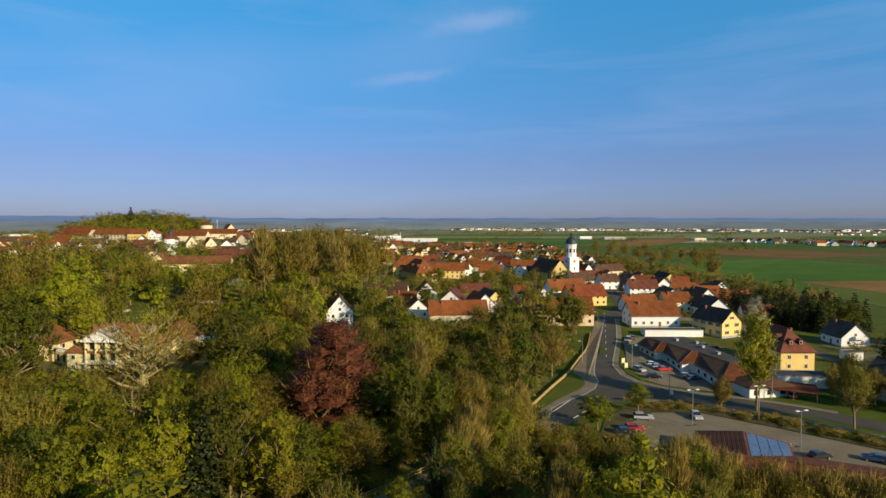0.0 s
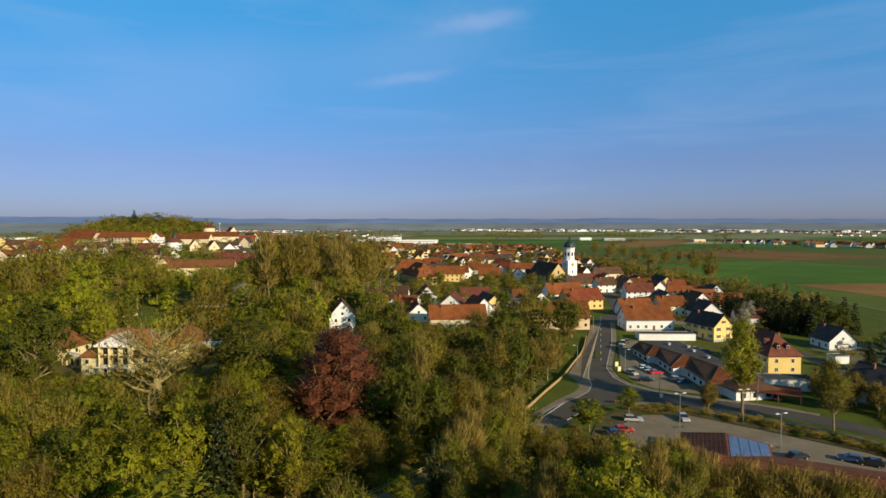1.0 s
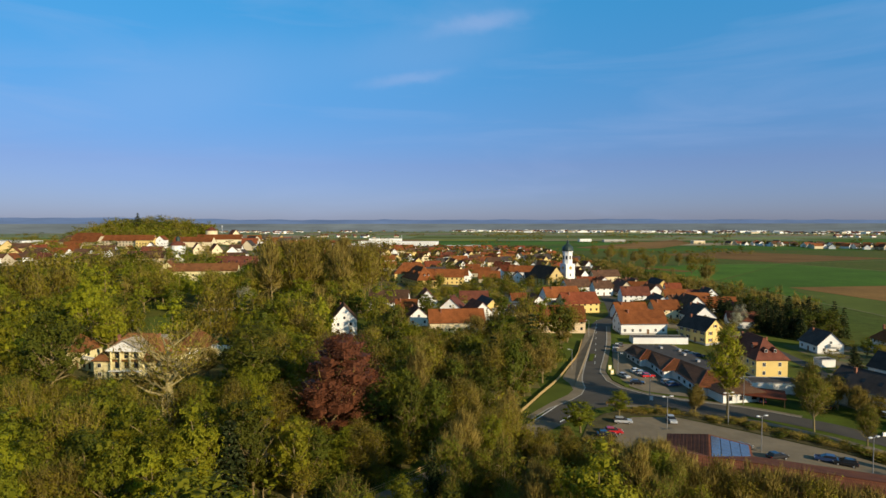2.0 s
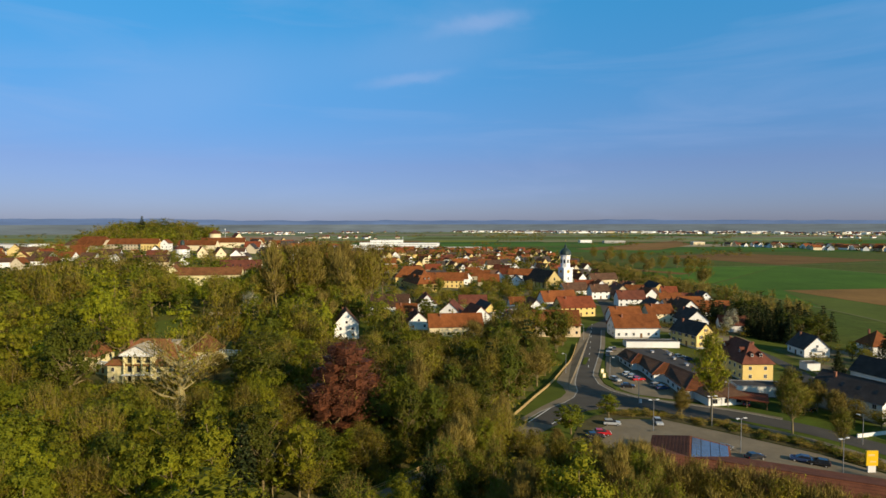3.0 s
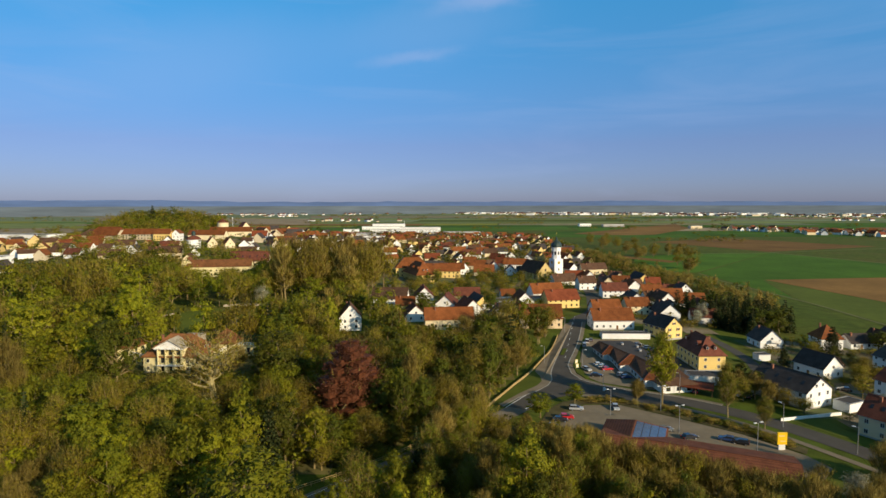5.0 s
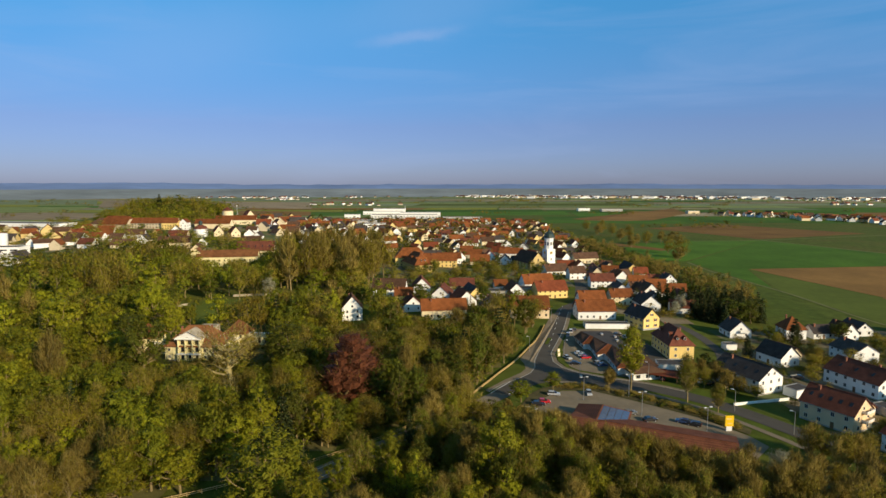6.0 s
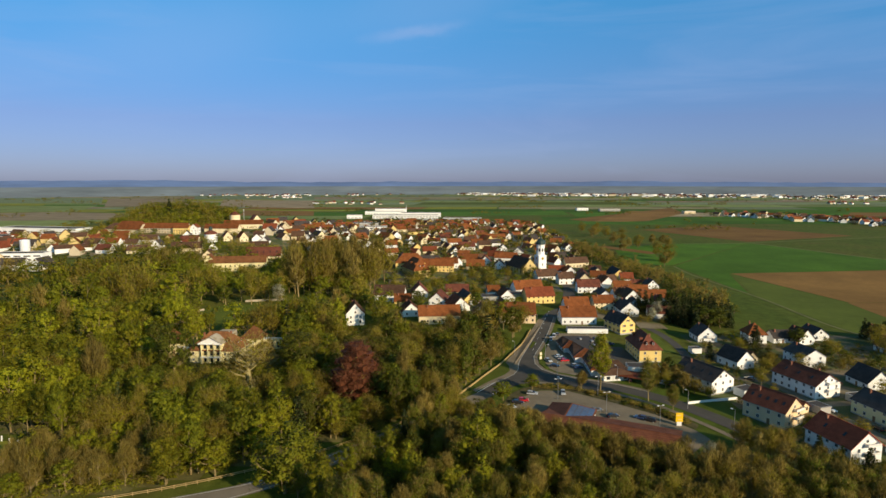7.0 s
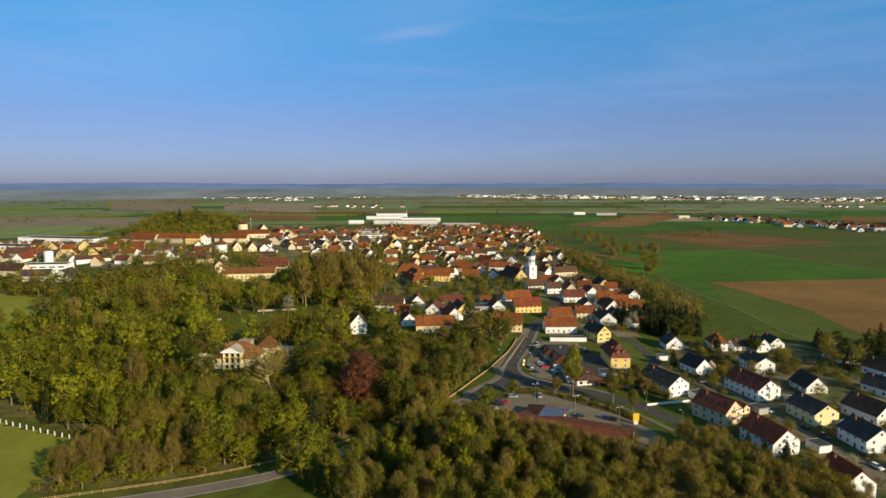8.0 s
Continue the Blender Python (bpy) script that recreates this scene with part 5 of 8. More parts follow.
for r in range(3):
    for k in range(3):
        w = Shape()
        w.box(-2.93 + k * 2.93, 0.46, 1.7 + r * 3.0, 1.2, 0.1, 1.9)
        part("window", w, MAT["glass"], ob)
house(-83.6, 181, -4, 9.6, 9, 6.0, 10.6, "paleyellow", "villa", "hip", detail=1, chimneys=0, label="cream park pavilion with orange hipped roof")
house(-119.5, 173, -4, 9.6, 9, 6.0, 10.6, "paleyellow", "villa", "hip", detail=1, chimneys=0, label="cream park pavilion half hidden by trees")


def balustrade(x, y, rot, L, high, label):
    """A low wing with a balustraded terrace on top."""
    ob = thing("terrace_wing", pose(x, y, land(x, y), 0, 0, rot), label, "terrace")
    s = Shape()
    s.box(0, 0, high / 2 - 0.5, L, 3.2, high + 1)
    part("base_wall", s, MAT["wall_paleyellow"], ob)
    s = Shape()
    s.box(0, -1.5, high + 1.05, L, 0.4, 0.2)
    part("rail", s, MAT["wall_white"], ob)
    n = int(L / 0.95)
    for k in range(n):
        s = Shape()
        s.box(-L / 2 + L * (k + 0.5) / n, -1.5, high + 0.5, 0.3, 0.3, 0.95)
        part("baluster", s, MAT["wall_white"], ob)
    for k in range(int(L / 3)):
        s = Shape()
        s.box(-L / 2 + 1.5 + 3 * k, -1.62, high * 0.5, 1.2, 0.1, high * 0.55)
        part("window", s, MAT["glass"], ob)


balustrade(-72.0, 180, -5, 13, 4.6, "cream terrace wing with white balustrade beside the pavilion")
balustrade(-109.5, 166, -28, 11, 3.6, "low cream wing with white balustrade beside the villa")
balustrade(-84.5, 171.5, 68, 9, 3.6, "low cream link wing between villa and pavilion")
ob = thing("terrace_block", pose(-95.5, 178, land(-95, 178), 0, 0, -3), "pale stone stair block behind the villa", "terrace")
s = Shape()
s.box(0, 0, 4.4, 7.2, 5.0, 9.2)
part("block", s, MAT["stone"], ob)
strip("path", [(-90, 190), (-96, 206), (-101, 226), (-104, 246)], 3.6, MAT["paving"], "pale gravel path behind the villa", "path", 0.4)
for pts in ([(-214, 262), (-193, 307)], [(-122, 274), (-96, 281.5)], [(-117, 241), (-100, 211)], [(-144.5, 243.5), (-138.5, 250)]):
    p = spline(pts, 4)
    sh = Shape()
    for q, r in zip(p, p[1:]):
        mx, my = (q[0] + r[0]) / 2, (q[1] + r[1]) / 2
        sh.box(mx, my, land(mx, my) + 0.5, math.dist(q, r) + 0.02, 0.4, 1.6, math.degrees(math.atan2(r[1] - q[1], r[0] - q[0])))
    sheet("park_wall", sh, MAT["stone"], "pale stone park wall", "wall", "")
# gazebo arch on the lawn
ob = thing("garden_arch", pose(-52, 106, land(-52, 106)), "small white garden arch in the park", "arch")
for k in (-1, 1):
    s = Shape()
    s.tube((k * 0.7, 0, -0.3), (k * 0.7, 0, 2.1), 0.08, 0.08, 6)
    part("post", s, MAT["white_metal"], ob)
s = Shape()
s.box(0, 0, 2.15, 1.7, 0.5, 0.14)
part("top", s, MAT["white_metal"], ob)

# ---------------------------------------------------------------- supermarket
RIDGE_ROT = -24
market = thing("supermarket", pose(64.2, 87.2, 0, 0, 0, RIDGE_ROT), "red-tiled supermarket hall beside the car park", "shop")
ml, mw, me_, mr_ = 43, 21, 3.0, 5.6
s = Shape()
s.box(0, 0, 1.2, ml, mw, me_ + 0.6)
s.poly([(ml / 2, -mw / 2, me_), (ml / 2, mw / 2, me_), (ml / 2, 0, mr_ - 0.05)])
s.poly([(-ml / 2, mw / 2, me_), (-ml / 2, -mw / 2, me_), (-ml / 2, 0, mr_ - 0.05)])
part("wall", s, MAT["wall_white"], market)
s = Shape()
for sy in (-1, 1):
    f = [(-ml / 2 - 0.6, sy * (mw / 2 + 0.8), me_ - 0.1), (ml / 2 + 0.6, sy * (mw / 2 + 0.8), me_ - 0.1), (ml / 2 + 0.6, 0, mr_ + 0.1), (-ml / 2 - 0.6, 0, mr_ + 0.1)]
    s.slab(f if sy < 0 else f[::-1], 0.22)
mroof = part("roof", s, MAT["roof_market"], market)
s = Shape()
s.box(4, 0, mr_ + 0.14, ml - 8, 0.2, 0.1)
part("ridge_cap", s, MAT["roof_market"], mroof)
# wing towards the car park: ridge at right angles, hipped far end
wx = -14.5
wing_len, wh2 = 17.5, 8.2
s = Shape()
s.box(wx, wing_len / 2, 1.4, wh2 * 2 - 1.2, wing_len - 1.2, 3.2)
part("wing_wall", s, MAT["wall_white"], market)
top = [(wx, 0, 5.55), (wx, wing_len - 4.5, 5.55)]
A, B = (wx + wh2, 4.0, 2.9), (wx + wh2, wing_len, 2.9)
C, D = (wx - wh2, wing_len, 2.9), (wx - wh2, 4.0, 2.9)
s = Shape()
s.slab([A, B, top[1], top[0]], 0.2)
s.slab([C, D, top[0], top[1]], 0.2)
s.slab([B, C, top[1]], 0.2)
wroof = part("wing_roof", s, MAT["roof_market"], market)
for i in range(7):
    for j in range(4):
        u0, u1, v0, v1 = 0.05 + i * 0.128, 0.05 + i * 0.128 + 0.12, 0.06 + j * 0.225, 0.06 + j * 0.225 + 0.21
        def on(u, v):
            e0 = Vector(A).lerp(Vector(B), u)
            e1 = Vector(top[0]).lerp(Vector(top[1]), u)
            return e0.lerp(e1, v) + Vector((0.03, 0, 0.10))
        s = Shape()
        s.slab([on(u0, v0), on(u1, v0), on(u1, v1), on(u0, v1)], 0.06)
        part("solar_panel", s, MAT["solar"], wroof)
s = Shape()
s.box(wx + wh2 + 0.3, 9.5, 1.35, 0.2, 4.0, 2.4)
part("entrance", s, MAT["glass"], market)
# yellow price sign on its pole
ob = thing("pylon_sign", pose(91.8, 98.4, 0, 0, 0, 2), "tall yellow advertising sign on a white foot", "sign")
s = Shape()
s.box(0, 0, 3.2, 2.5, 0.35, 3.2)
board = part("board", s, MAT["yellow_sign"], ob)
s = Shape()
s.box(-0.2, -0.185, 3.9, 1.5, 0.02, 0.4)
part("lettering_bar", s, MAT["wall_yellow"], board)
s = Shape()
s.box(0.15, -0.185, 2.5, 1.4, 0.02, 0.32)
part("lettering_bar", s, MAT["wall_yellow"], board)
s = Shape()
s.box(0, 0, 0.75, 1.7, 0.3, 1.7)
part("foot", s, MAT["white_metal"], ob)
# trolley shelter
ob = thing("trolley_shelter", pose(86, 89, 0, 0, 0, -24), "small glazed trolley shelter by the car park", "shelter")
s = Shape()
s.box(0, 0, 2.3, 5.0, 2.6, 0.12)
part("roof", s, MAT["metal"], ob)
for sx in (-1, 1):
    for sy in (-1, 1):
        s = Shape()
        s.tube((sx * 2.3, sy * 1.15, -0.1), (sx * 2.3, sy * 1.15, 2.3), 0.06, 0.06, 6)
        part("post", s, MAT["metal"], ob)

# ---------------------------------------------------------------- shop with saw-tooth mansard front
shop = thing("shop", pose(78, 171, 0.1, 0, 0, -80), "white shop with grey flat roof and saw-tooth brown tiled mansard", "shop")
SE, SR = 3.0, 5.2                               # eave and flat roof
FOOT = [(-23.6, -6.5), (-11.8, -7.6), (-11.8, -5.6), (-9.4, -5.3), (3.2, -7.9), (3.2, -5.4), (5.4, -4.8), (21.6, -8.0), (21.6, 7.6), (10, 7.8), (-22.8, 10.8)]
s = Shape()
for (x0, y0), (x1, y1) in zip(FOOT, FOOT[1:] + FOOT[:1]):
    s.poly([(x0, y0, -0.4), (x1, y1, -0.4), (x1, y1, SE + 0.1), (x0, y0, SE + 0.1)])
part("wall", s, MAT["wall_white"], shop)
# bays: eave ends and the ends of the upper edge
BAYS = (((-24.4, -7.2), (-11.2, -8.5), (-24.6, -3.6), (-16.2, -2.7)), ((-10.2, -5.9), (3.7, -8.9), (-14.6, -2.0), (-2.2, -0.9)), ((5.0, -5.3), (22.3, -8.9), (-0.6, 0.1), (13.0, 0.7)))
s = Shape()
s.poly([(x, y, SR) for x, y in (BAYS[0][2], BAYS[0][3], BAYS[1][2], BAYS[1][3], BAYS[2][2], BAYS[2][3], (16.5, 2.2), (17, 6.4), (9.8, 6.6), (-22.4, 9.6))])
part("flat_roof", s, MAT["felt"], shop)
ends = [BAYS[1][0], BAYS[2][0], (23.4, -2.0)]
tops = [BAYS[1][2], BAYS[2][2], (16.5, 2.2)]
for (el, er, tl, tr), nxt, top in zip(BAYS, ends, tops):
    # sun and shade put into tile colour: orange lit hips, brown shaded slopes
    s = Shape()
    s.slab([(*el, SE), (*er, SE), (*tr, SR + 0.05), (*tl, SR + 0.05)], 0.2)
    bay = part("bay_roof", s, MAT["roof_brown"], shop)
    s = Shape()
    s.slab([(*er, SE + 0.01), (*nxt, SE + 0.5), (*top, SR + 0.05), (*tr, SR + 0.06)], 0.2)
    part("bay_hip", s, MAT["roof_orange"], bay)
    s = Shape()
    s.tube((*er, SE + 0.1), (*tr, SR + 0.14), 0.12, 0.12, 6)
    part("hip_cap", s, MAT["roof_darkred"], bay)
    s = Shape()
    s.tube((el[0], el[1] - 0.08, SE - 0.12), (er[0], er[1] - 0.08, SE - 0.12), 0.09, 0.09, 6)
    part("gutter", s, MAT["metal"], bay)
for back in ([(-22.4, 9.6), (9.8, 6.6), (10.2, 8.6), (-23.4, 11.6)], [(9.8, 6.6), (17, 6.4), (22.2, 8.4), (10.2, 8.6)], [(17, 6.4), (16.5, 2.2), (23.4, -2.0), (22.2, 8.4)], [(-24.6, -3.6), (-22.4, 9.6), (-23.6, 11.6), (-24.4, -7.2)]):
    s = Shape()
    s.slab([(*p, SR + 0.03 if i < 2 else SE) for i, p in enumerate(back)][::-1], 0.18)
    part("mansard", s, MAT["roof_brown"], shop)
for (x0, y0), (x1, y1), n in ((FOOT[0], FOOT[1], 3), (FOOT[3], FOOT[4], 3), (FOOT[6], FOOT[7], 4)):
    turn = math.degrees(math.atan2(y1 - y0, x1 - x0))
    for i in range(n):
        u = (i + 0.5) / n
        s = Shape()
        s.box(0, -0.03, 0, 1.6, 0.12, 1.2)
        w = part("window", s, MAT["frame"], shop)
        w.matrix_basis = pose(x0 + (x1 - x0) * u, y0 + (y1 - y0) * u, 1.55, 0, 0, turn)
        s = Shape()
        s.box(0, -0.08, 0, 1.36, 0.06, 0.96)
        part("pane", s, MAT["glass"], w)
# low wing at the road end, with a hipped roof
s = Shape()
s.box(25.0, 0.6, 1.2, 7.0, 12.0, 3.4)
wing = part("end_wing", s, MAT["wall_white"], shop)
lo, hi = [(20.8, -6.2), (29.3, -6.2), (29.3, 7.4), (20.8, 7.4)], [(23.4, -1.6), (26.6, -1.6), (26.6, 3.0), (23.4, 3.0)]
for i in range(4):
    j = (i + 1) % 4
    s = Shape()
    s.slab([(*lo[i], 2.85), (*lo[j], 2.85), (*hi[j], 4.7), (*hi[i], 4.7)], 0.18)
    part("wing_roof", s, MAT["roof_brown"], wing)
s = Shape()
s.box(25.0, 0.7, 4.66, 3.2, 4.6, 0.12)
part("wing_cap", s, MAT["roof_brown"], wing)
for yy in (-3.4, 0.4, 4.2):
    s = Shape()
    s.box(28.53, yy, 1.4, 0.12, 1.5, 1.3)
    part("window", s, MAT["glass"], wing)
for x, y in ((-17, 3), (-6, 5), (3, 4), (-12, 7)):
    s = Shape()
    s.box(x, y, SR + 0.3, 1.3, 0.9, 0.7)
    s.box(x, y, SR + 0.68, 1.5, 1.1, 0.08)
    part("roof_vent", s, MAT["metal"], shop)
# red carport and low annexe by the yellow house
ob = thing("carport", pose(89.3, 143.4, 0, 0, 0, -27), "open carport with red metal roof", "carport")
s = Shape()
s.slab([(-5.5, -3.4, 2.5), (5.5, -3.4, 2.5), (5.5, 3.4, 3.2), (-5.5, 3.4, 3.2)], 0.15)
part("roof", s, MAT["roof_red"], ob)
for sx in (-5, 0, 5):
    for sy in (-3, 3):
        s = Shape()
        s.tube((sx, sy, -0.2), (sx, sy, 2.45 if sy < 0 else 3.0), 0.09, 0.09, 6)
        part("post", s, MAT["wood"], ob)
flat_building(98.0, 154.2, -8, 14, 6.5, 3.0, "white", "low white annexe with dark flat roof", 0, category="annexe")
flat_building(129.5, 128, 24, 7, 5, 2.7, "white", "small white flat-roofed garage", 0, category="garage")
flat_building(133.5, 184, 5, 5, 4, 2.4, "white", "small white garden shed", 0, category="shed")
flat_building(152, 78, -76, 6, 5.5, 2.5, "white", "white garage beside the red-roofed house", 0, category="garage")
flat_building(170, 122, 15, 8, 5, 2.5, "grey", "low grey garage between houses", 0, category="garage")
flat_building(176, 95, -78, 7, 5, 2.5, "white", "low garage with flat roof", 0, category="garage")
flat_building(148, 112, -73, 6, 5, 2.5, "grey", "grey garage behind the apartment house", 0, category="garage")
house(139.5, 113, -60, 8, 6, 2.4, 4.4, "peach", "darkred", detail=1, chimneys=0, label="small garage with dark red roof")
house(151, 171, -72, 9, 7, 2.6, 5.6, "beige", "brown", detail=1, chimneys=0)
sh = Shape()
for i in range(7):
    u = (i + 0.5) / 7
    sh.box(103 + 21 * u, 118 + 5 * u, 0.45, 3.08, 0.25, 1.1, 13.4)
sheet("garden_wall", sh, MAT["wall_white"], "low white garden wall beside the lawn", "wall", "")
# pergola
ob = thing("pergola", pose(121.5, 84, 0, 0, 0, 20), "wooden pergola in the garden", "pergola")
for sx in (-1.6, 1.6):
    for sy in (-1.2, 1.2):
        s = Shape()
        s.box(sx, sy, 1.1, 0.14, 0.14, 2.4)
        part("post", s, MAT["fence_wood"], ob)
for k in range(6):
    s = Shape()
    s.box(-2 + k * 0.8, 0, 2.36, 0.1, 3.0, 0.16)
    part("rafter", s, MAT["fence_wood"], ob)

# commercial halls behind the village
flat_building(-148, 1436, 2, 82, 40, 13, "white", "big white factory hall behind the village", 2)
flat_building(-160, 1392, 2, 100, 30, 8, "white", "long white factory block behind the village", 1)
flat_building(-92, 1222, 1, 150, 30, 8, "white", "low white factory wing behind the village", 2)
flat_building(-60, 1290, 1, 96, 30, 10, "white", "white factory block behind the village", 1)
flat_building(38, 1168, -2, 84, 20, 5, "grey", "low grey factory wing behind the village", 1)
flat_building(-210, 1220, 4, 34, 18, 8, "white", "white warehouse behind the village", 1)
flat_building(-125, 772, 5, 54, 26, 7, "grey", "grey flat-roofed hall among the houses", 1)
ob = thing("factory_mast", pose(-108, 1440, 0), "thin white chimney beside the factory", "mast")
s = Shape()
s.tube((0, 0, -1), (0, 0, 21), 0.5, 0.4, 8)
part("mast", s, MAT["white_metal"], ob)
ob = thing("silo", pose(-370, 412, land(-370, 412)), "white cylindrical silo tank", "silo")
s = Shape()
s.lathe(0, 0, [(4.0, -1), (4.0, 13.2), (3.6, 13.7), (0.4, 14.2)], 18)
part("tank", s, MAT["white_metal"], ob)

for x, y, r, L, W, h, wall, lab in ((13, 286, 6, 17, 9, 3.0, "grey", "low grey shed with flat roof"), (32, 279, -8, 12, 8, 3.2, "white", "low white shed behind the gardens"), (43, 294, 4, 18, 10, 3.0, "grey", "long grey workshop with flat roof"),
                                    (58, 302, -4, 13, 9, 3.4, "beige", "beige workshop with flat roof"), (20, 300, 5, 14, 8, 2.8, "grey", "grey storage shed with flat roof"), (48, 316, -6, 16, 9, 3.2, "white", "white nursery shed with flat roof"),
                                    (-20, 1100, -3, 60, 22, 6, "grey", "grey commercial hall behind the village")):
    flat_building(x, y, r, L, W, h, wall, lab, 1 if h > 5 else 0, category="shed")

# ---------------------------------------------------------------- trees
def leaf_cloud(rng, centres, radii, per, size, flat=0.5, squash=0.8, soft=False, core=None, slim=(0.45, 0.85), lift=0.0, heart=0.0, clump=0.55):
    """Small leaf sprays on the shells of many clumps: vertices and faces."""
    c = np.repeat(centres, per, axis=0)
    r = np.repeat(radii, per)
    n = len(c)
    d = rng.normal(size=(n, 3))
    d /= np.linalg.norm(d, axis=1)[:, None]
    d[:, 2] = np.where(d[:, 2] < -0.35, -d[:, 2] * 0.6, d[:, 2])
    k = np.abs(rng.normal(0.62, 0.30, n)) if soft else rng.uniform(0.35, 1.0, n) ** 0.6
    p = c + d * (r * k)[:, None] * np.array([1, 1, squash])
    nrm = d * 0.35 + rng.normal(size=(n, 3)) * flat
    if core is not None:
        away = (p - np.array(core[0])) / np.array(core[1])
        nrm += away / np.maximum(np.linalg.norm(away, axis=1), 0.2)[:, None] * 0.75
    nrm /= np.linalg.norm(nrm, axis=1)[:, None]
    lit = d * clump + rng.normal(size=(n, 3)) * (0.45 - 0.3 * clump)        # leaves face the light with their clump and crown
    if core is not None:
        lit += away / np.maximum(np.linalg.norm(away, axis=1), 0.2)[:, None] * (0.75 - 0.6 * clump)
    lit /= np.linalg.norm(lit, axis=1)[:, None]
    nrm *= np.where((nrm * lit).sum(axis=1) < 0, -1.0, 1.0)[:, None]
    a = np.cross(nrm, rng.normal(size=(n, 3)) + np.cross(nrm, np.array([0, 0, lift])))
    a /= np.linalg.norm(a, axis=1)[:, None]
    b = np.cross(nrm, a)
    s = size * rng.uniform(0.6, 1.35, n)[:, None]
    k = rng.uniform(slim[0], slim[1], n)[:, None]
    v = np.stack([p - a * s, p - b * s * k + a * s * 0.15, p + a * s, p + b * s * k - a * s * 0.1], axis=1).reshape(-1, 3)
    if heart:                                   # leafy hearts of the clumps: small rough lumps
        cube = np.array([[x, y, z] for x in (-1, 1) for y in (-1, 1) for z in (-1, 1)]) * 0.62
        quads = np.array([(0, 1, 3, 2), (4, 6, 7, 5), (0, 4, 5, 1), (2, 3, 7, 6), (0, 2, 6, 4), (1, 5, 7, 3)])
        jit = cube[None] * rng.uniform(0.7, 1.25, (len(centres), 8, 1)) * (radii * heart)[:, None, None] + centres[:, None]
        v = np.concatenate([v, jit[:, quads].reshape(-1, 3)])
        n += 6 * len(centres)
        lump = (jit - centres[:, None])[:, quads].reshape(-1, 4, 3).mean(axis=1)
        lit = np.concatenate([lit, lump / np.linalg.norm(lump, axis=1)[:, None]])
    return v, n, np.repeat(lit, 4, axis=0)


def cloud_mesh(name, leaves, twigs, mats):
    """One crown: leaf sprays (four corners each) and twigs (three), as two materials."""
    lv, ln, lw = leaves
    tv, tn, tw = twigs if twigs else (np.zeros((0, 3)), 0, np.zeros((0, 3)))
    v = np.concatenate([lv, tv])
    me = bpy.data.meshes.new(name)
    me.vertices.add(len(v))
    me.vertices.foreach_set("co", v.astype(np.float32).ravel())
    me.loops.add(ln * 4 + tn * 3)
    me.loops.foreach_set("vertex_index", np.arange(ln * 4 + tn * 3, dtype=np.int32))
    me.polygons.add(ln + tn)
    me.polygons.foreach_set("loop_start", np.concatenate([np.arange(ln) * 4, ln * 4 + np.arange(tn) * 3]).astype(np.int32))
    me.polygons.foreach_set("loop_total", np.concatenate([np.full(ln, 4), np.full(tn, 3)]).astype(np.int32))
    for m in mats:
        me.materials.append(m)
    me.polygons.foreach_set("material_index", np.concatenate([np.zeros(ln), np.ones(tn)]).astype(np.int32))
    me.polygons.foreach_set("use_smooth", np.ones(ln + tn, dtype=bool))
    me.update()
    me.validate()
    me.normals_split_custom_set_from_vertices(np.concatenate([lw, tw]).tolist())
    return me


def crown_points(rng, n, R, z0, z1, shape):
    """Clump centres inside a crown: round, wide at the foot (cone), or tall (column)."""
    pts = []
    while len(pts) < n and shape == "cone":
        w, h = rng.uniform(0, 6.283), rng.uniform(0, 1) ** 1.3
        k = ((1 - h) ** 0.75 * 0.92 + 0.10) * math.sqrt(rng.uniform(0.3, 1)) * (1 + 0.12 * math.sin(3 * w))
        pts.append(np.array([math.cos(w) * R * k, math.sin(w) * R * k, z0 + (z1 - z0) * h]))
    while len(pts) < n:
        d = rng.normal(size=3)
        d /= np.linalg.norm(d)
        u = rng.uniform(0.15, 1) ** 0.38
        h = 0.5 + 0.5 * d[2] * u
        if shape == "cone":
            k = (1 - h) ** 0.55 * 1.15 + 0.08
        elif shape == "column":
            k = 0.75 + 0.25 * math.sin(math.pi * h)
        else:
            k = 1.0
        q = np.array([d[0] * u * R * k, d[1] * u * R * k, z0 + (z1 - z0) * h])
        w = math.atan2(d[1], d[0])
        q[:2] *= 1 + 0.22 * math.sin(3 * w + R) + 0.15 * math.sin(5 * w + 2 * R)
        pts.append(q)
    return np.array(pts)


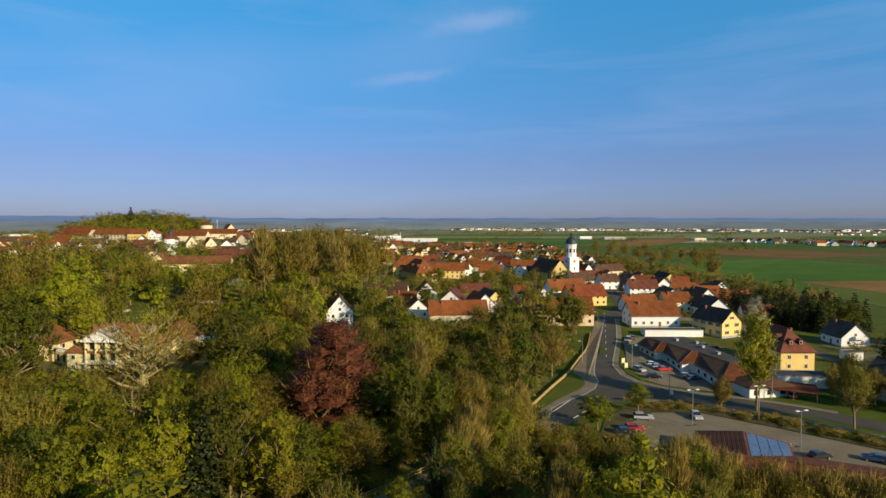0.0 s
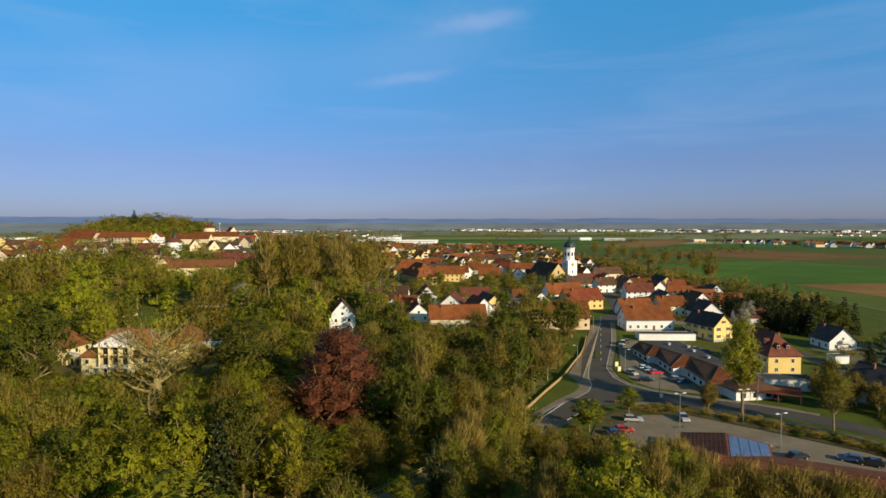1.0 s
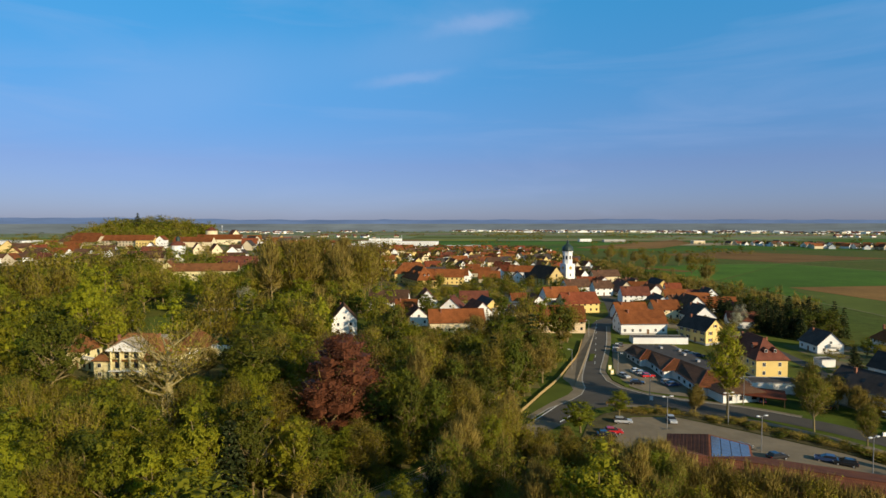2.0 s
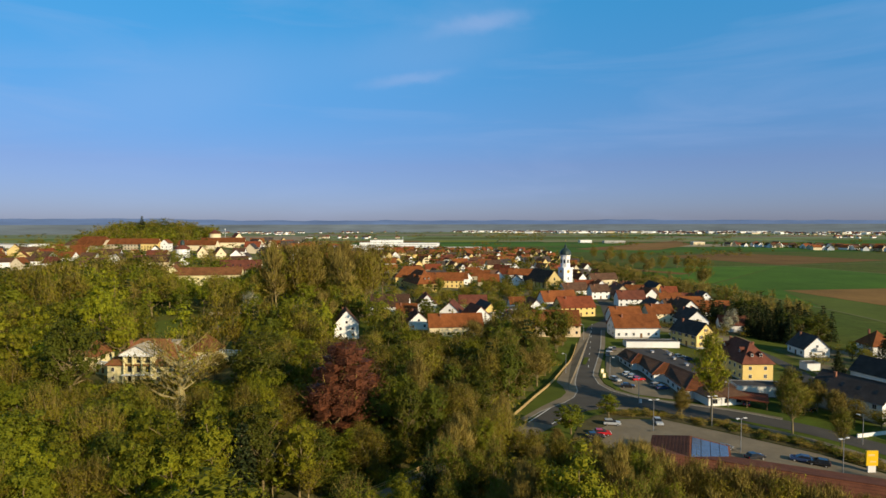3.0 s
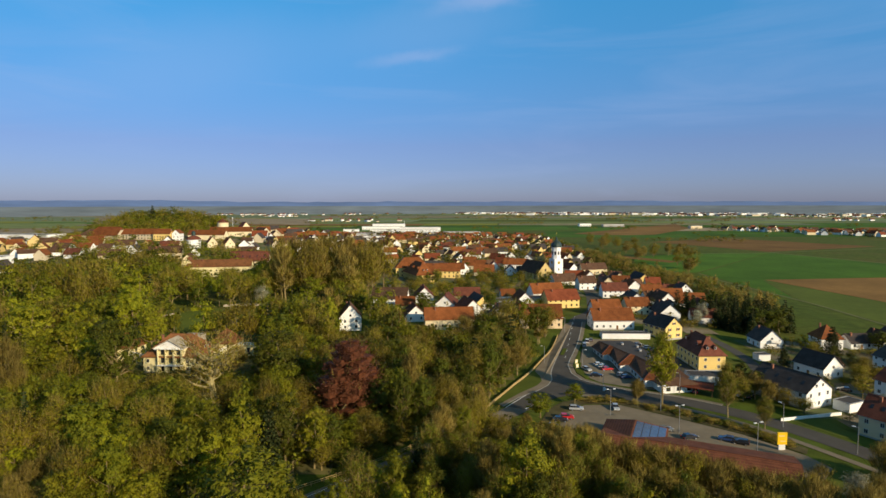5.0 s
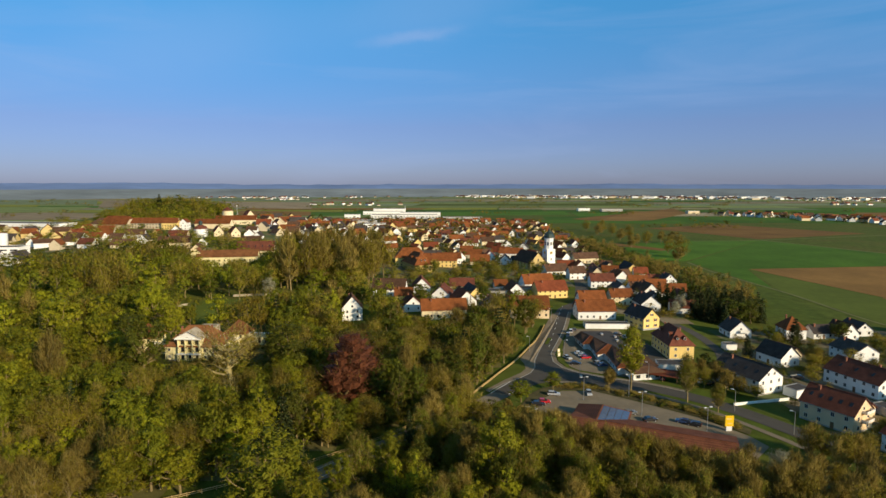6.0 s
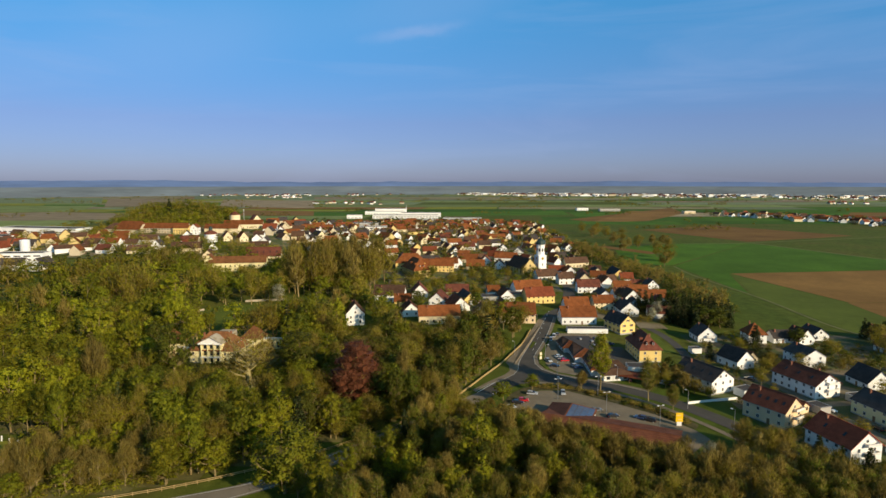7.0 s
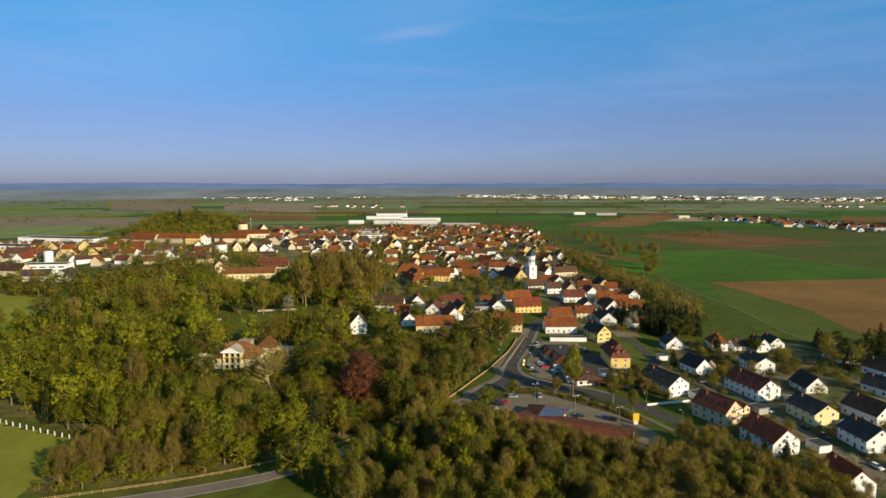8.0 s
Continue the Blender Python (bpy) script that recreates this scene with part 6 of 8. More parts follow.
def limb_shape(rng, H, R, tips, r0, fork=0.28, steep=1.0):
    """Trunk and limbs that reach towards the tips."""
    s = Shape()
    knots = [Vector((0, 0, -0.4))]
    for i in range(1, 6):
        knots.append(Vector((rng.normal() * 0.12 * i * R / 8, rng.normal() * 0.12 * i * R / 8, H * 0.82 * i / 5)))
    for i in range(5):
        s.tube(knots[i], knots[i + 1], r0 * (1 - 0.17 * i), r0 * (1 - 0.17 * (i + 1)), 7, False)
    for t in tips:
        t = Vector(t)
        reach = math.hypot(t.x, t.y)
        z = max(H * fork, min(t.z - rng.uniform(0.8, 1.3) * reach * steep, H * 0.72))
        f = z / (H * 0.82) * 5
        i = min(4, int(f))
        start = knots[i].lerp(knots[i + 1], f - i)
        way = t - start
        bow = Vector((t.x, t.y, 0)) * 0.10 + Vector((rng.normal(), rng.normal(), rng.normal() * 0.5)) * 0.05 * way.length
        p1, p2 = start + way * 0.33 + bow, start + way * 0.68 + bow * 0.8
        rr = r0 * 0.46 * (1 - 0.5 * z / H)
        s.tube(start, p1, rr, rr * 0.72, 5, False)
        s.tube(p1, p2, rr * 0.72, rr * 0.42, 5, False)
        s.tube(p2, t, rr * 0.42, rr * 0.14, 4, False)
        for base, k in ((p1, 0.5), (p2, 0.34), (p2.lerp(t, 0.5), 0.26)):
            e = base + (way.normalized() * 0.9 + Vector((rng.normal(), rng.normal(), rng.normal() * 0.5 + 0.35)) * 0.8) * R * 0.22
            s.tube(base, e, rr * k, rr * 0.08, 3, False)
    return s


def twig_cloud(rng, centres, radii, per, length, width=0.03, root=0.0):
    """Fine bare twigs that spray outwards and up from the limb ends."""
    c = np.repeat(centres, per, axis=0)
    r = np.repeat(radii, per)
    n = len(c)
    d = rng.normal(size=(n, 3))
    d /= np.linalg.norm(d, axis=1)[:, None]
    p = c + d * (r * rng.uniform(0.0, 0.75, n))[:, None]
    fan = p - np.array([0, 0, root])            # twigs fan out from the fork of the tree
    out = fan / np.linalg.norm(fan, axis=1)[:, None] + np.array([0, 0, 0.35]) + rng.normal(size=(n, 3)) * 0.26
    out /= np.linalg.norm(out, axis=1)[:, None]
    a = np.cross(out, rng.normal(size=(n, 3)))
    a /= np.linalg.norm(a, axis=1)[:, None]
    ln = (length * rng.uniform(0.5, 1.4, n))[:, None]
    v = np.stack([p - a * width, p + a * width, p + out * ln], axis=1).reshape(-1, 3)
    lit = d * 0.3 + c * np.array([0.16, 0.16, 0.0]) + np.array([0, 0, 0.25]) + rng.normal(size=(n, 3)) * 0.7
    lit /= np.linalg.norm(lit, axis=1)[:, None]
    side = np.cross(a, out)
    flip = (side * lit).sum(axis=1) < 0
    v = v.reshape(-1, 3, 3)
    v[flip] = v[flip][:, [1, 0, 2]]
    return v.reshape(-1, 3), n, np.repeat(lit, 3, axis=0)


SPECIES = {
    "broadleaf": dict(name="broadleaf_tree", leaf="leaf_green", shape="round", label="leafy green deciduous tree", dens=1.0, twigs=0),
    "bright": dict(name="spring_tree", leaf="leaf_bright", shape="round", label="bright yellow-green tree in fresh spring leaf", dens=1.0, twigs=0),
    "dark": dict(name="dense_tree", leaf="leaf_dark", shape="round", label="dense dark green leafy tree", dens=1.1, twigs=0),
    "budding": dict(name="budding_tree", leaf="leaf_bud", shape="round", label="olive-brown budding tree with bare twigs showing", dens=0.80, twigs=1.2),
    "bare": dict(name="bare_tree", leaf="leaf_bud", shape="column", label="nearly bare brown tree with fine upright twigs", dens=0.25, twigs=3.0),
    "sapling": dict(name="young_tree", leaf="leaf_bud", shape="column", label="slender young tree, still nearly bare", dens=0.40, twigs=1.8),
    "twiggy": dict(name="thicket_tree", leaf="leaf_bud", shape="column", label="twiggy brown tree of a dense thicket", dens=0.30, twigs=1.7),
    "copper": dict(name="copper_beech", leaf="leaf_copper", shape="cone", label="dark red copper beech tree", dens=1.8, twigs=0.1),
    "blossom": dict(name="blossom_tree", leaf="leaf_blossom", shape="round", label="small tree in white blossom", dens=0.8, twigs=0.2),
    "column": dict(name="slender_tree", leaf="leaf_bright", shape="column", label="slender green tree with a tall crown", dens=0.9, twigs=0.5),
    "slim": dict(name="slender_tree", leaf="leaf_wood", shape="column", label="slim green tree with a pale trunk in a dense wood", dens=0.75, twigs=0.9),
    "plane": dict(name="plane_tree", leaf="leaf_bud", shape="round", label="wide pale-barked plane tree, almost bare", dens=0.10, twigs=1.1),
    "conifer": dict(name="conifer", leaf="leaf_conifer", shape="fir", label="dark green conifer tree", dens=1.0, twigs=0),
}
THICKET = ("bare", "sapling", "twiggy", "slim")       # kinds with thin, pale, upright limbs
UNIT = {"round": 5.0, "column": 3.0, "cone": 6.0, "fir": 3.1}
PROTO = {}


def conifer_cloud(rng, level):
    H, rows = 16.0, (8, 12, 16, 22, 5)[level]
    s = Shape()
    s.tube((0, 0, -0.4), (0, 0, H * 0.97), 0.26, 0.03, 6, False)
    pts, rad = [], []
    for i in range(rows):
        z = 1.4 + (H - 1.8) * i / rows
        R = 3.1 * (1 - i / rows) ** 0.85 + 0.25
        for k in range((4, 6, 7, 7, 4)[level] if i < rows * 0.7 else 4):
            w = k * 6.28 / 7 * (1.6 if level in (0, 4) else 1) + i * 2.4 + rng.normal() * 0.2
            e = R * rng.uniform(0.75, 1.1)
            if level in (1, 2, 3):
                s.tube((0, 0, z), (math.cos(w) * e, math.sin(w) * e, z - 0.16 * e), 0.05, 0.015, 3, False)
            for f in (0.45, 0.85):
                pts.append((math.cos(w) * e * f, math.sin(w) * e * f, z - 0.16 * e * f + 0.1))
                rad.append(0.25 * R * (0.8 if f > 0.5 else 1) + 0.25)
    return s, leaf_cloud(rng, np.array(pts), np.array(rad), (4, 8, 10, 12, 3)[level], (0.62, 0.42, 0.32, 0.26, 0.95)[level], 0.7, 0.5)


def tree_proto(kind, variant, level):
    """A tree of unit size, 16 m high; level 3 has the most leaves, 0 the fewest."""
    key = (kind, variant, level)
    if key in PROTO:
        return PROTO[key]
    sp = SPECIES[kind]
    rng = np.random.default_rng(sum(ord(c) for c in kind) * 10 + variant * 3 + level)
    twigs = None
    if kind == "conifer":
        limbs, leaves = conifer_cloud(rng, level)
    else:
        H, R = 16.0, UNIT[sp["shape"]]
        z0 = H * (0.03 if kind == "copper" else 0.30 if kind == "plane" else 0.10 if level in (0, 4) else 0.20 if sp["shape"] != "column" else 0.24)
        n = (11, 28, 46, 130 if kind == "copper" else 80, 6)[level]
        pts = crown_points(rng, n, R * 0.82, z0, H * 0.95, sp["shape"])
        rad = R * rng.uniform(0.24, 0.40, n) * (1.7, 1.35, 1.15, 1.0, 1.9)[level]
        per = max(4, int((26, 46, 58, 84, 14)[level] * sp["dens"]))
        size = (0.68, 0.41, 0.29, 0.215, 1.2)[level] * {"copper": 0.62, "bare": 0.7, "sapling": 0.7, "twiggy": 0.7, "slim": 0.95}.get(kind, 1.2 if sp["twigs"] else 1.0)
        brushy = sp["twigs"] >= 0.9
        leaves = leaf_cloud(rng, pts, rad * (1.75 if brushy else 1.2 if sp["twigs"] else 1.0), per, size, 0.33, 0.9, bool(sp["twigs"]) or kind in ("broadleaf", "dark", "bright"), ((0, 0, z0 + (H - z0) * 0.42), (R, R, (H - z0) * 0.5)),
                            (0.22, 0.42) if sp["twigs"] else (0.28, 0.5), 1.2 if sp["twigs"] else 0.5, 0.0 if (sp["dens"] < 0.8 or sp["twigs"] or level in (0, 4)) and kind != "copper" else 0.32, 0.18 if sp["twigs"] else 0.40)
        order = np.argsort(-np.hypot(pts[:, 0], pts[:, 1]))
        order = order if sp["dens"] > 0.7 else rng.permutation(len(pts))
        limbs = limb_shape(rng, H, R, pts[order[:(2, 6, 20 if brushy else 12, 30 if brushy else 18, 1)[level]]], 0.50 if kind == "plane" else 0.32 if sp["shape"] != "column" else 0.23, 0.22 if kind == "plane" else 0.20 if brushy else 0.28, 1.0 if kind == "plane" else 2.2 if brushy else 1.0)
        if sp["twigs"]:
            twigs = twig_cloud(rng, pts, rad * (1.6 if brushy else 1.1), int((10, 22, 30, 36, 8)[level] * sp["twigs"]), (2.2, 1.9, 1.8, 0.8 if kind == "plane" else 1.6, 2.6)[level], (0.10, 0.055, 0.036, 0.027, 0.13)[level], z0 + 0.05 * H)
    PROTO[key] = (limbs, leaves, twigs)
    return PROTO[key]


BUILT = {}


def tree_meshes(kind, variant, level):
    key = (kind, variant, level)
    if key not in BUILT:
        limbs, leaves, twigs = tree_proto(kind, variant, level)
        BUILT[key] = (limbs.mesh("trunk", MAT["pale_bark" if kind == "plane" else "thicket_bark" if kind in THICKET else "bark"]), cloud_mesh("crown", leaves, twigs, [MAT[SPECIES[kind]["leaf"]], MAT["twig"]]))
    return BUILT[key]


TREES = []


def placing(kind, x, y, H, R, z=None):
    r0 = UNIT[SPECIES[kind]["shape"]]
    TREES.append((x, y, R))
    return Matrix.LocRotScale((x, y, land(x, y) if z is None else z), Euler((random.uniform(-0.05, 0.05), random.uniform(-0.05, 0.05), random.uniform(0, 6.28))), (R / r0, R / r0 * random.uniform(0.85, 1.15), H / 16.0))


def tree(kind, x, y, H, R, level=3, label="", variant=None, group="", z=None):
    """A tree at a place: a trunk with limbs and a crown of leaf sprays and twigs."""
    var = random.randrange(5) if variant is None else variant
    m = placing(kind, x, y, H, R, z)
    trunk, crown = tree_meshes(kind, var, level)
    ob = thing(SPECIES[kind]["name"], m, label or SPECIES[kind]["label"], "tree", group)
    part("trunk", trunk, None, ob)
    part("crown", crown, None, ob)
    return ob


def joined(name, label, spots, level):
    """Far trees and bushes that nobody would count, as one mesh. spots: kind, matrix, variant."""
    mats, slot, V, N, sizes, idx = [], {}, [], [], [], []
    for kind, m, var in spots:
        limbs, leaves, twigs = tree_proto(kind, var, level)
        M = np.array(m)
        lv = np.array(limbs.v)[np.array([f for f in limbs.f])].reshape(-1, 3)
        q = lv.reshape(-1, 4, 3)
        side = np.cross(q[:, 2] - q[:, 0], q[:, 3] - q[:, 1])
        side = np.repeat(side / np.maximum(np.linalg.norm(side, axis=1), 1e-9)[:, None], 4, axis=0)
        sets = [("bark", lv, [4] * len(limbs.f), side), (SPECIES[kind]["leaf"], leaves[0], [4] * leaves[1], leaves[2])]
        if twigs:
            sets.append(("twig", twigs[0], [3] * twigs[1], twigs[2]))
        for mat, v, tot, w in sets:
            if mat not in slot:
                slot[mat] = len(mats)
                mats.append(MAT[mat])
            V.append(v @ M[:3, :3].T + M[:3, 3])
            w = w @ M[:3, :3].T
            N.append(w / np.maximum(np.linalg.norm(w, axis=1), 1e-9)[:, None])
            sizes += tot
            idx += [slot[mat]] * len(tot)
    v = np.concatenate(V)
    me = bpy.data.meshes.new(name)
    me.vertices.add(len(v))
    me.vertices.foreach_set("co", v.astype(np.float32).ravel())
    me.loops.add(len(v))
    me.loops.foreach_set("vertex_index", np.arange(len(v), dtype=np.int32))
    me.polygons.add(len(sizes))
    me.polygons.foreach_set("loop_start", np.concatenate([[0], np.cumsum(sizes)[:-1]]).astype(np.int32))
    me.polygons.foreach_set("loop_total", np.array(sizes, dtype=np.int32))
    for mt in mats:
        me.materials.append(mt)
    me.polygons.foreach_set("material_index", np.array(idx, dtype=np.int32))
    me.polygons.foreach_set("use_smooth", np.ones(len(sizes), dtype=bool))
    me.update()
    me.validate()
    me.normals_split_custom_set_from_vertices(np.concatenate(N).tolist())
    return tagged(new(name, me), label, "trees", "", "stuff")


def near_line(x, y, pts, d):
    for (x1, y1), (x2, y2) in zip(pts, pts[1:]):
        dx, dy = x2 - x1, y2 - y1
        u = max(0, min(1, ((x - x1) * dx + (y - y1) * dy) / (dx * dx + dy * dy)))
        if math.hypot(x - x1 - u * dx, y - y1 - u * dy) < d:
            return True
    return False


WOOD_ROAD = [(49, 164), (42, 148), (30, 131), (10, 108), (-14, 82), (-38, 59), (-58, 49), (-80, 41), (-120, 28), (-170, 10)]
FENCE = [(57.4, 219), (50, 196), (43.6, 181), (39, 170), (34.4, 160), (29, 149.8), (21.5, 135), (13, 120), (-8, 94), (-30, 75), (-52, 61), (-76, 50.5), (-118, 37)]
random.seed(12)
# trees that stand out one by one
HOMES = [(o.matrix_basis.translation.x, o.matrix_basis.translation.y, 9.0) for o in scene.collection.objects if o.parent is None and o.get("category") in ("house", "building", "church", "chapel", "tower", "shed")]
tree("copper", -22.8, 118, 24.5, 16.4, variant=1, label="broad dark red copper beech in the park")
TREES += [(-23, 106, 11), (-34, 108, 8), (-12, 108, 8), (-42, 119, 8)]
tree("dark", -47, 131, 24, 8.6, variant=0)
tree("dark", -98, 129, 27, 8.0, variant=2)
tree("dark", -120, 160, 19, 7.0, variant=1)
tree("bright", -146, 158, 29, 8.8, variant=3)
tree("bare", -119.5, 112, 25, 4.6, variant=0)
tree("bright", -123, 186, 29, 8.0, variant=1)
tree("bright", -112, 176, 22, 6.5, variant=0)
TREES += [(-34, 42, 11), (-44, 50, 4), (-24, 44, 5)]
tree("broadleaf", -32, 54, 25, 10.5, variant=2, z=-4.0, label="large bright green tree beside the road")
tree("broadleaf", -66, 58.5, 13.5, 5.2, variant=1, z=-1.5)
tree("broadleaf", -52.5, 66, 13, 5.2, variant=3, z=-1.5)
tree("broadleaf", -101, 47, 9, 3.6, variant=1)
tree("broadleaf", -80, 84, 21, 8.8, variant=4, z=-1.5)
tree("broadleaf", -71, 108, 16, 6.0, variant=0)
tree("bright", 20.5, 58, 22.5, 6.2, variant=3)
for x, y, h, r in ((-80, 154, 6, 3.0), (-104, 141, 7, 3.4), (-85, 142, 5.5, 3.0), (-80, 148, 6, 3.4), (-72, 160, 9, 4), (-111, 147, 8, 4)):
    tree("bare", x, y, h, r)
tree("plane", -66.5, 125, 25, 11.5, variant=1)
tree("plane", -58, 104, 15, 8.0, variant=2)
tree("conifer", -36, 82, 17, 4.2)
tree("bright", -150, 112, 19, 9.5, variant=0, label="wide yellow-green tree at the meadow's edge")
tree("bright", -187, 160, 17, 8.5, variant=1)
tree("copper", -178, 230, 17, 5.5, variant=2)
tree("column", 73, 130.5, 25, 4.6, variant=0, label="tall slender green tree beside the road")
tree("slim", 89, 121, 17, 3.0, variant=1)
tree("slim", 95, 112, 10, 2.4, variant=2)
tree("broadleaf", 33.2, 120.3, 7.8, 4.3, variant=2, label="round green tree at the corner of the car park")
tree("broadleaf", 46, 132, 7, 3.1, variant=1, label="small round green tree at the junction")
tree("blossom", 138, 250, 12, 3.6, variant=0)
tree("blossom", 132, 241, 9, 3.0, variant=1)
tree("bare", 66, 133, 8, 2.2, variant=0)
tree("blossom", -98, 268, 14, 4.0, variant=2)
tree("blossom", -70, 250, 11, 3.6, variant=1)
tree("blossom", -190, 262, 14, 6.0, variant=0)
tree("blossom", -36, 95, 9, 3.6, variant=3)
tree("blossom", 88, 66, 10, 3.0, variant=2)
# full crowns in fresh leaf that stand out of the park
for i, (x, y, h, r) in enumerate(((-66, 57.5, 15, 4.6), (-54, 62, 12.5, 5.2), (-138, 96, 23, 6.5), (-137, 105, 24, 7), (-153, 168, 24, 9), (-141, 208, 21, 7.5))):
    tree("bright", x, y, h, r, 3 if y < 70 else 2, variant=i % 5)
for i, (x, y, h, r) in enumerate(((-113, 103, 15, 6.5), (-95, 97, 18, 5.6), (-128, 122, 20, 6.5))):
    tree("broadleaf", x, y, h, r, 2, variant=i)
tree("dark", -8, 262, 13, 6, variant=1)
tree("dark", 29, 262, 12, 5.2, variant=3)
tree("conifer", 135, 171, 10, 2.6)
tree("conifer", 166, 190, 13, 4)
tree("dark", 192, 199, 9, 5, variant=1)
tree("conifer", 124.5, 75, 8, 2.2)
tree("conifer", 128, 70.5, 7, 2.0)
tree("conifer", 133, 66, 8.5, 2.2)
tree("budding", 133, 92, 7, 3.4, variant=1)
for x, y, h, r in ((134.5, 52, 9, 3.4), (133, 46, 10, 3.8), (137.5, 43.5, 9, 3.4), (131, 57, 8, 3.0)):
    tree("budding", x, y, h, r, 2)
tree("budding", 156, 160, 8, 4.2, variant=2)
tree("budding", 152, 155, 7, 3.6, variant=0)


for x, y, h, r in (
    (-22.3, 56.7, 12, 2.2),
    (-9.3, 64.6, 13, 2.4),
    (10.8, 53.5, 12, 2.4),
    (19.8, 58.8, 14, 3.0),
    (38.6, 69.3, 12, 2.4),
    (51.9, 54.8, 11, 2.4),
):
    tree("column", x, y, h, r, 2)
for x, y, h in ((241, 507, 24), (243, 542, 20), (244, 811, 22), (250, 777, 20), (255, 715, 22), (252, 636, 20), (226, 474, 17), (232, 860, 20), (236, 690, 18), (228, 770, 19), (222, 600, 17)):
    tree("budding" if h > 19 else "bare", x, y, h, h * 0.33, 1, label="tall budding tree standing alone in the fields", z=-2.0)


# sectors where trees are kept under the camera's sight lines: bearing from, bearing to, fall, reach, height at the
# start
SIGHT_SECTORS = ((-0.50, -0.37, 0.066, 371, 44.5), (-0.76, -0.40, 0.250, 152, 44.0), (-0.30, -0.08, 0.345, 112, 44.5), (-0.225, -0.135, 0.174, 224, 44.5), (-0.06, 0.10, 0.166, 222, 44.5), (0.16, 0.26, 0.352, 160, 44.5), (0.26, 0.50, 0.372, 118, 44.5), (0.50, 0.95, 0.487, 80, 44.5))


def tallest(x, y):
    """The greatest tree height that leaves the camera's view open here."""
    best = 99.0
    for lo, hi, fall, reach, eye in SIGHT_SECTORS:
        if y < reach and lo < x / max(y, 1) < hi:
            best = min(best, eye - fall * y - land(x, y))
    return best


def copse(poly, gap, kinds, high, wide, level, keep=None, tries=4000, limit=400, group="", join="", cap=True, sink=0.0):
    """Trees scattered through an area with a least distance between them; join names one joined mesh instead."""
    x0, x1 = min(p[0] for p in poly), max(p[0] for p in poly)
    y0, y1 = min(p[1] for p in poly), max(p[1] for p in poly)
    names, weights = zip(*kinds)
    spots = []
    made = 0
    for _ in range(tries):
        if made >= limit:
            break
        x, y = random.uniform(x0, x1), random.uniform(y0, y1)
        if not inside(x, y, poly) or (keep and not keep(x, y)):
            continue
        k = random.choices(names, weights)[0]
        if 88 < y < 185 and k in ("broadleaf", "bright") and x > -34:   # shade put into leaf colour: duller kinds on this side
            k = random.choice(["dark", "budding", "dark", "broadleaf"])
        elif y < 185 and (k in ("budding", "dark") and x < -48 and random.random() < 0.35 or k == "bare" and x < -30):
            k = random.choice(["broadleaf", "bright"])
        # along the street, darker leaf kinds stand in for shade
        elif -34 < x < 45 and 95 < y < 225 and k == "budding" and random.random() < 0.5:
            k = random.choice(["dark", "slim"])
        R, H = random.uniform(*wide), random.uniform(*high)
        R *= {"conifer": 0.6, "bare": 0.75, "sapling": 0.75, "twiggy": 0.8, "slim": 0.78}.get(k, 1.0)
        # trees are lowered and narrowed to fit the camera's view
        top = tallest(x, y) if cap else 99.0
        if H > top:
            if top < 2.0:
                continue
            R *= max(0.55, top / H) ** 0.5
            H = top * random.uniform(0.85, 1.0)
        if gap and any(abs(x - a) < 14 and math.hypot(x - a, y - b) < gap * 0.5 + (R + c) * 0.34 for a, b, c in TREES):
            continue
        if join:
            spots.append((k, placing(k, x, y, H, R, land(x, y) - sink * H), random.randrange(3)))
        else:
            tree(k, x, y, H, R, level, group=group, z=land(x, y) - sink * H)
        made += 1
    if spots:
        joined(join, group, spots, level)
    return made


def park_ok(x, y):
    if near_line(x, y, WOOD_ROAD, 6.5) or near_line(x, y, FENCE, 2.5):
        return False
    if abs(x + 95) < 30 and 148 < y < 188:                     # villa and its forecourt
        return False
    if x < -68 and y < 82:
        return False
    if inside(x, y, [(-124, 192), (-86, 194), (-74, 214), (-84, 266), (-124, 264), (-134, 240)]):
        return False
    if abs(x + 64) < 9 and abs(y - 118) < 10:
        return False
    if abs(x + 40) < 10 and 206 < y < 240:                     # in front of the white gabled house
        return False
    return True


MIX = [("budding", 3.2), ("broadleaf", 5.0), ("dark", 1.2), ("bright", 1.3), ("bare", 0.6), ("conifer", 0.3)]
PARK_NEAR = [(-50, 68), (-8, 98), (12, 120), (32, 162), (30, 175), (-5, 175), (-60, 178), (-160, 175), (-165, 105), (-120, 82), (-118, 42), (-76, 54)]
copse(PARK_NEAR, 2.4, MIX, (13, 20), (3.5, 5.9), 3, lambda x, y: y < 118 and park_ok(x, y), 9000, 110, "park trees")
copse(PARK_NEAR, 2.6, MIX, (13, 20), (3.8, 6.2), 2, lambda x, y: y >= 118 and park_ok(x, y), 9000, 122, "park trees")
copse([(-117, 44), (-78, 55), (-52, 66), (-58, 82), (-112, 74)], 2.0, [("sapling", 5), ("budding", 2), ("broadleaf", 1), ("bright", 0.6)], (8, 12.5), (2.2, 3.6), 2, None, 4000, 75, "young trees behind the fence")
WOOD_SOUTH = [(-30, 50), (4, 92), (24, 114), (34, 106), (42, 92), (40, 72), (52, 60), (60, 30), (20, 22), (-22, 36)]
copse(WOOD_SOUTH, 2.4, [("budding", 2.0), ("bare", 3), ("slim", 7), ("broadleaf", 2.6), ("dark", 0.8), ("bright", 0.9), ("conifer", 0.2)], (11, 17), (2.7, 4.2), 3, lambda x, y: not near_line(x, y, WOOD_ROAD, 5.2), 8000, 115, "roadside wood")
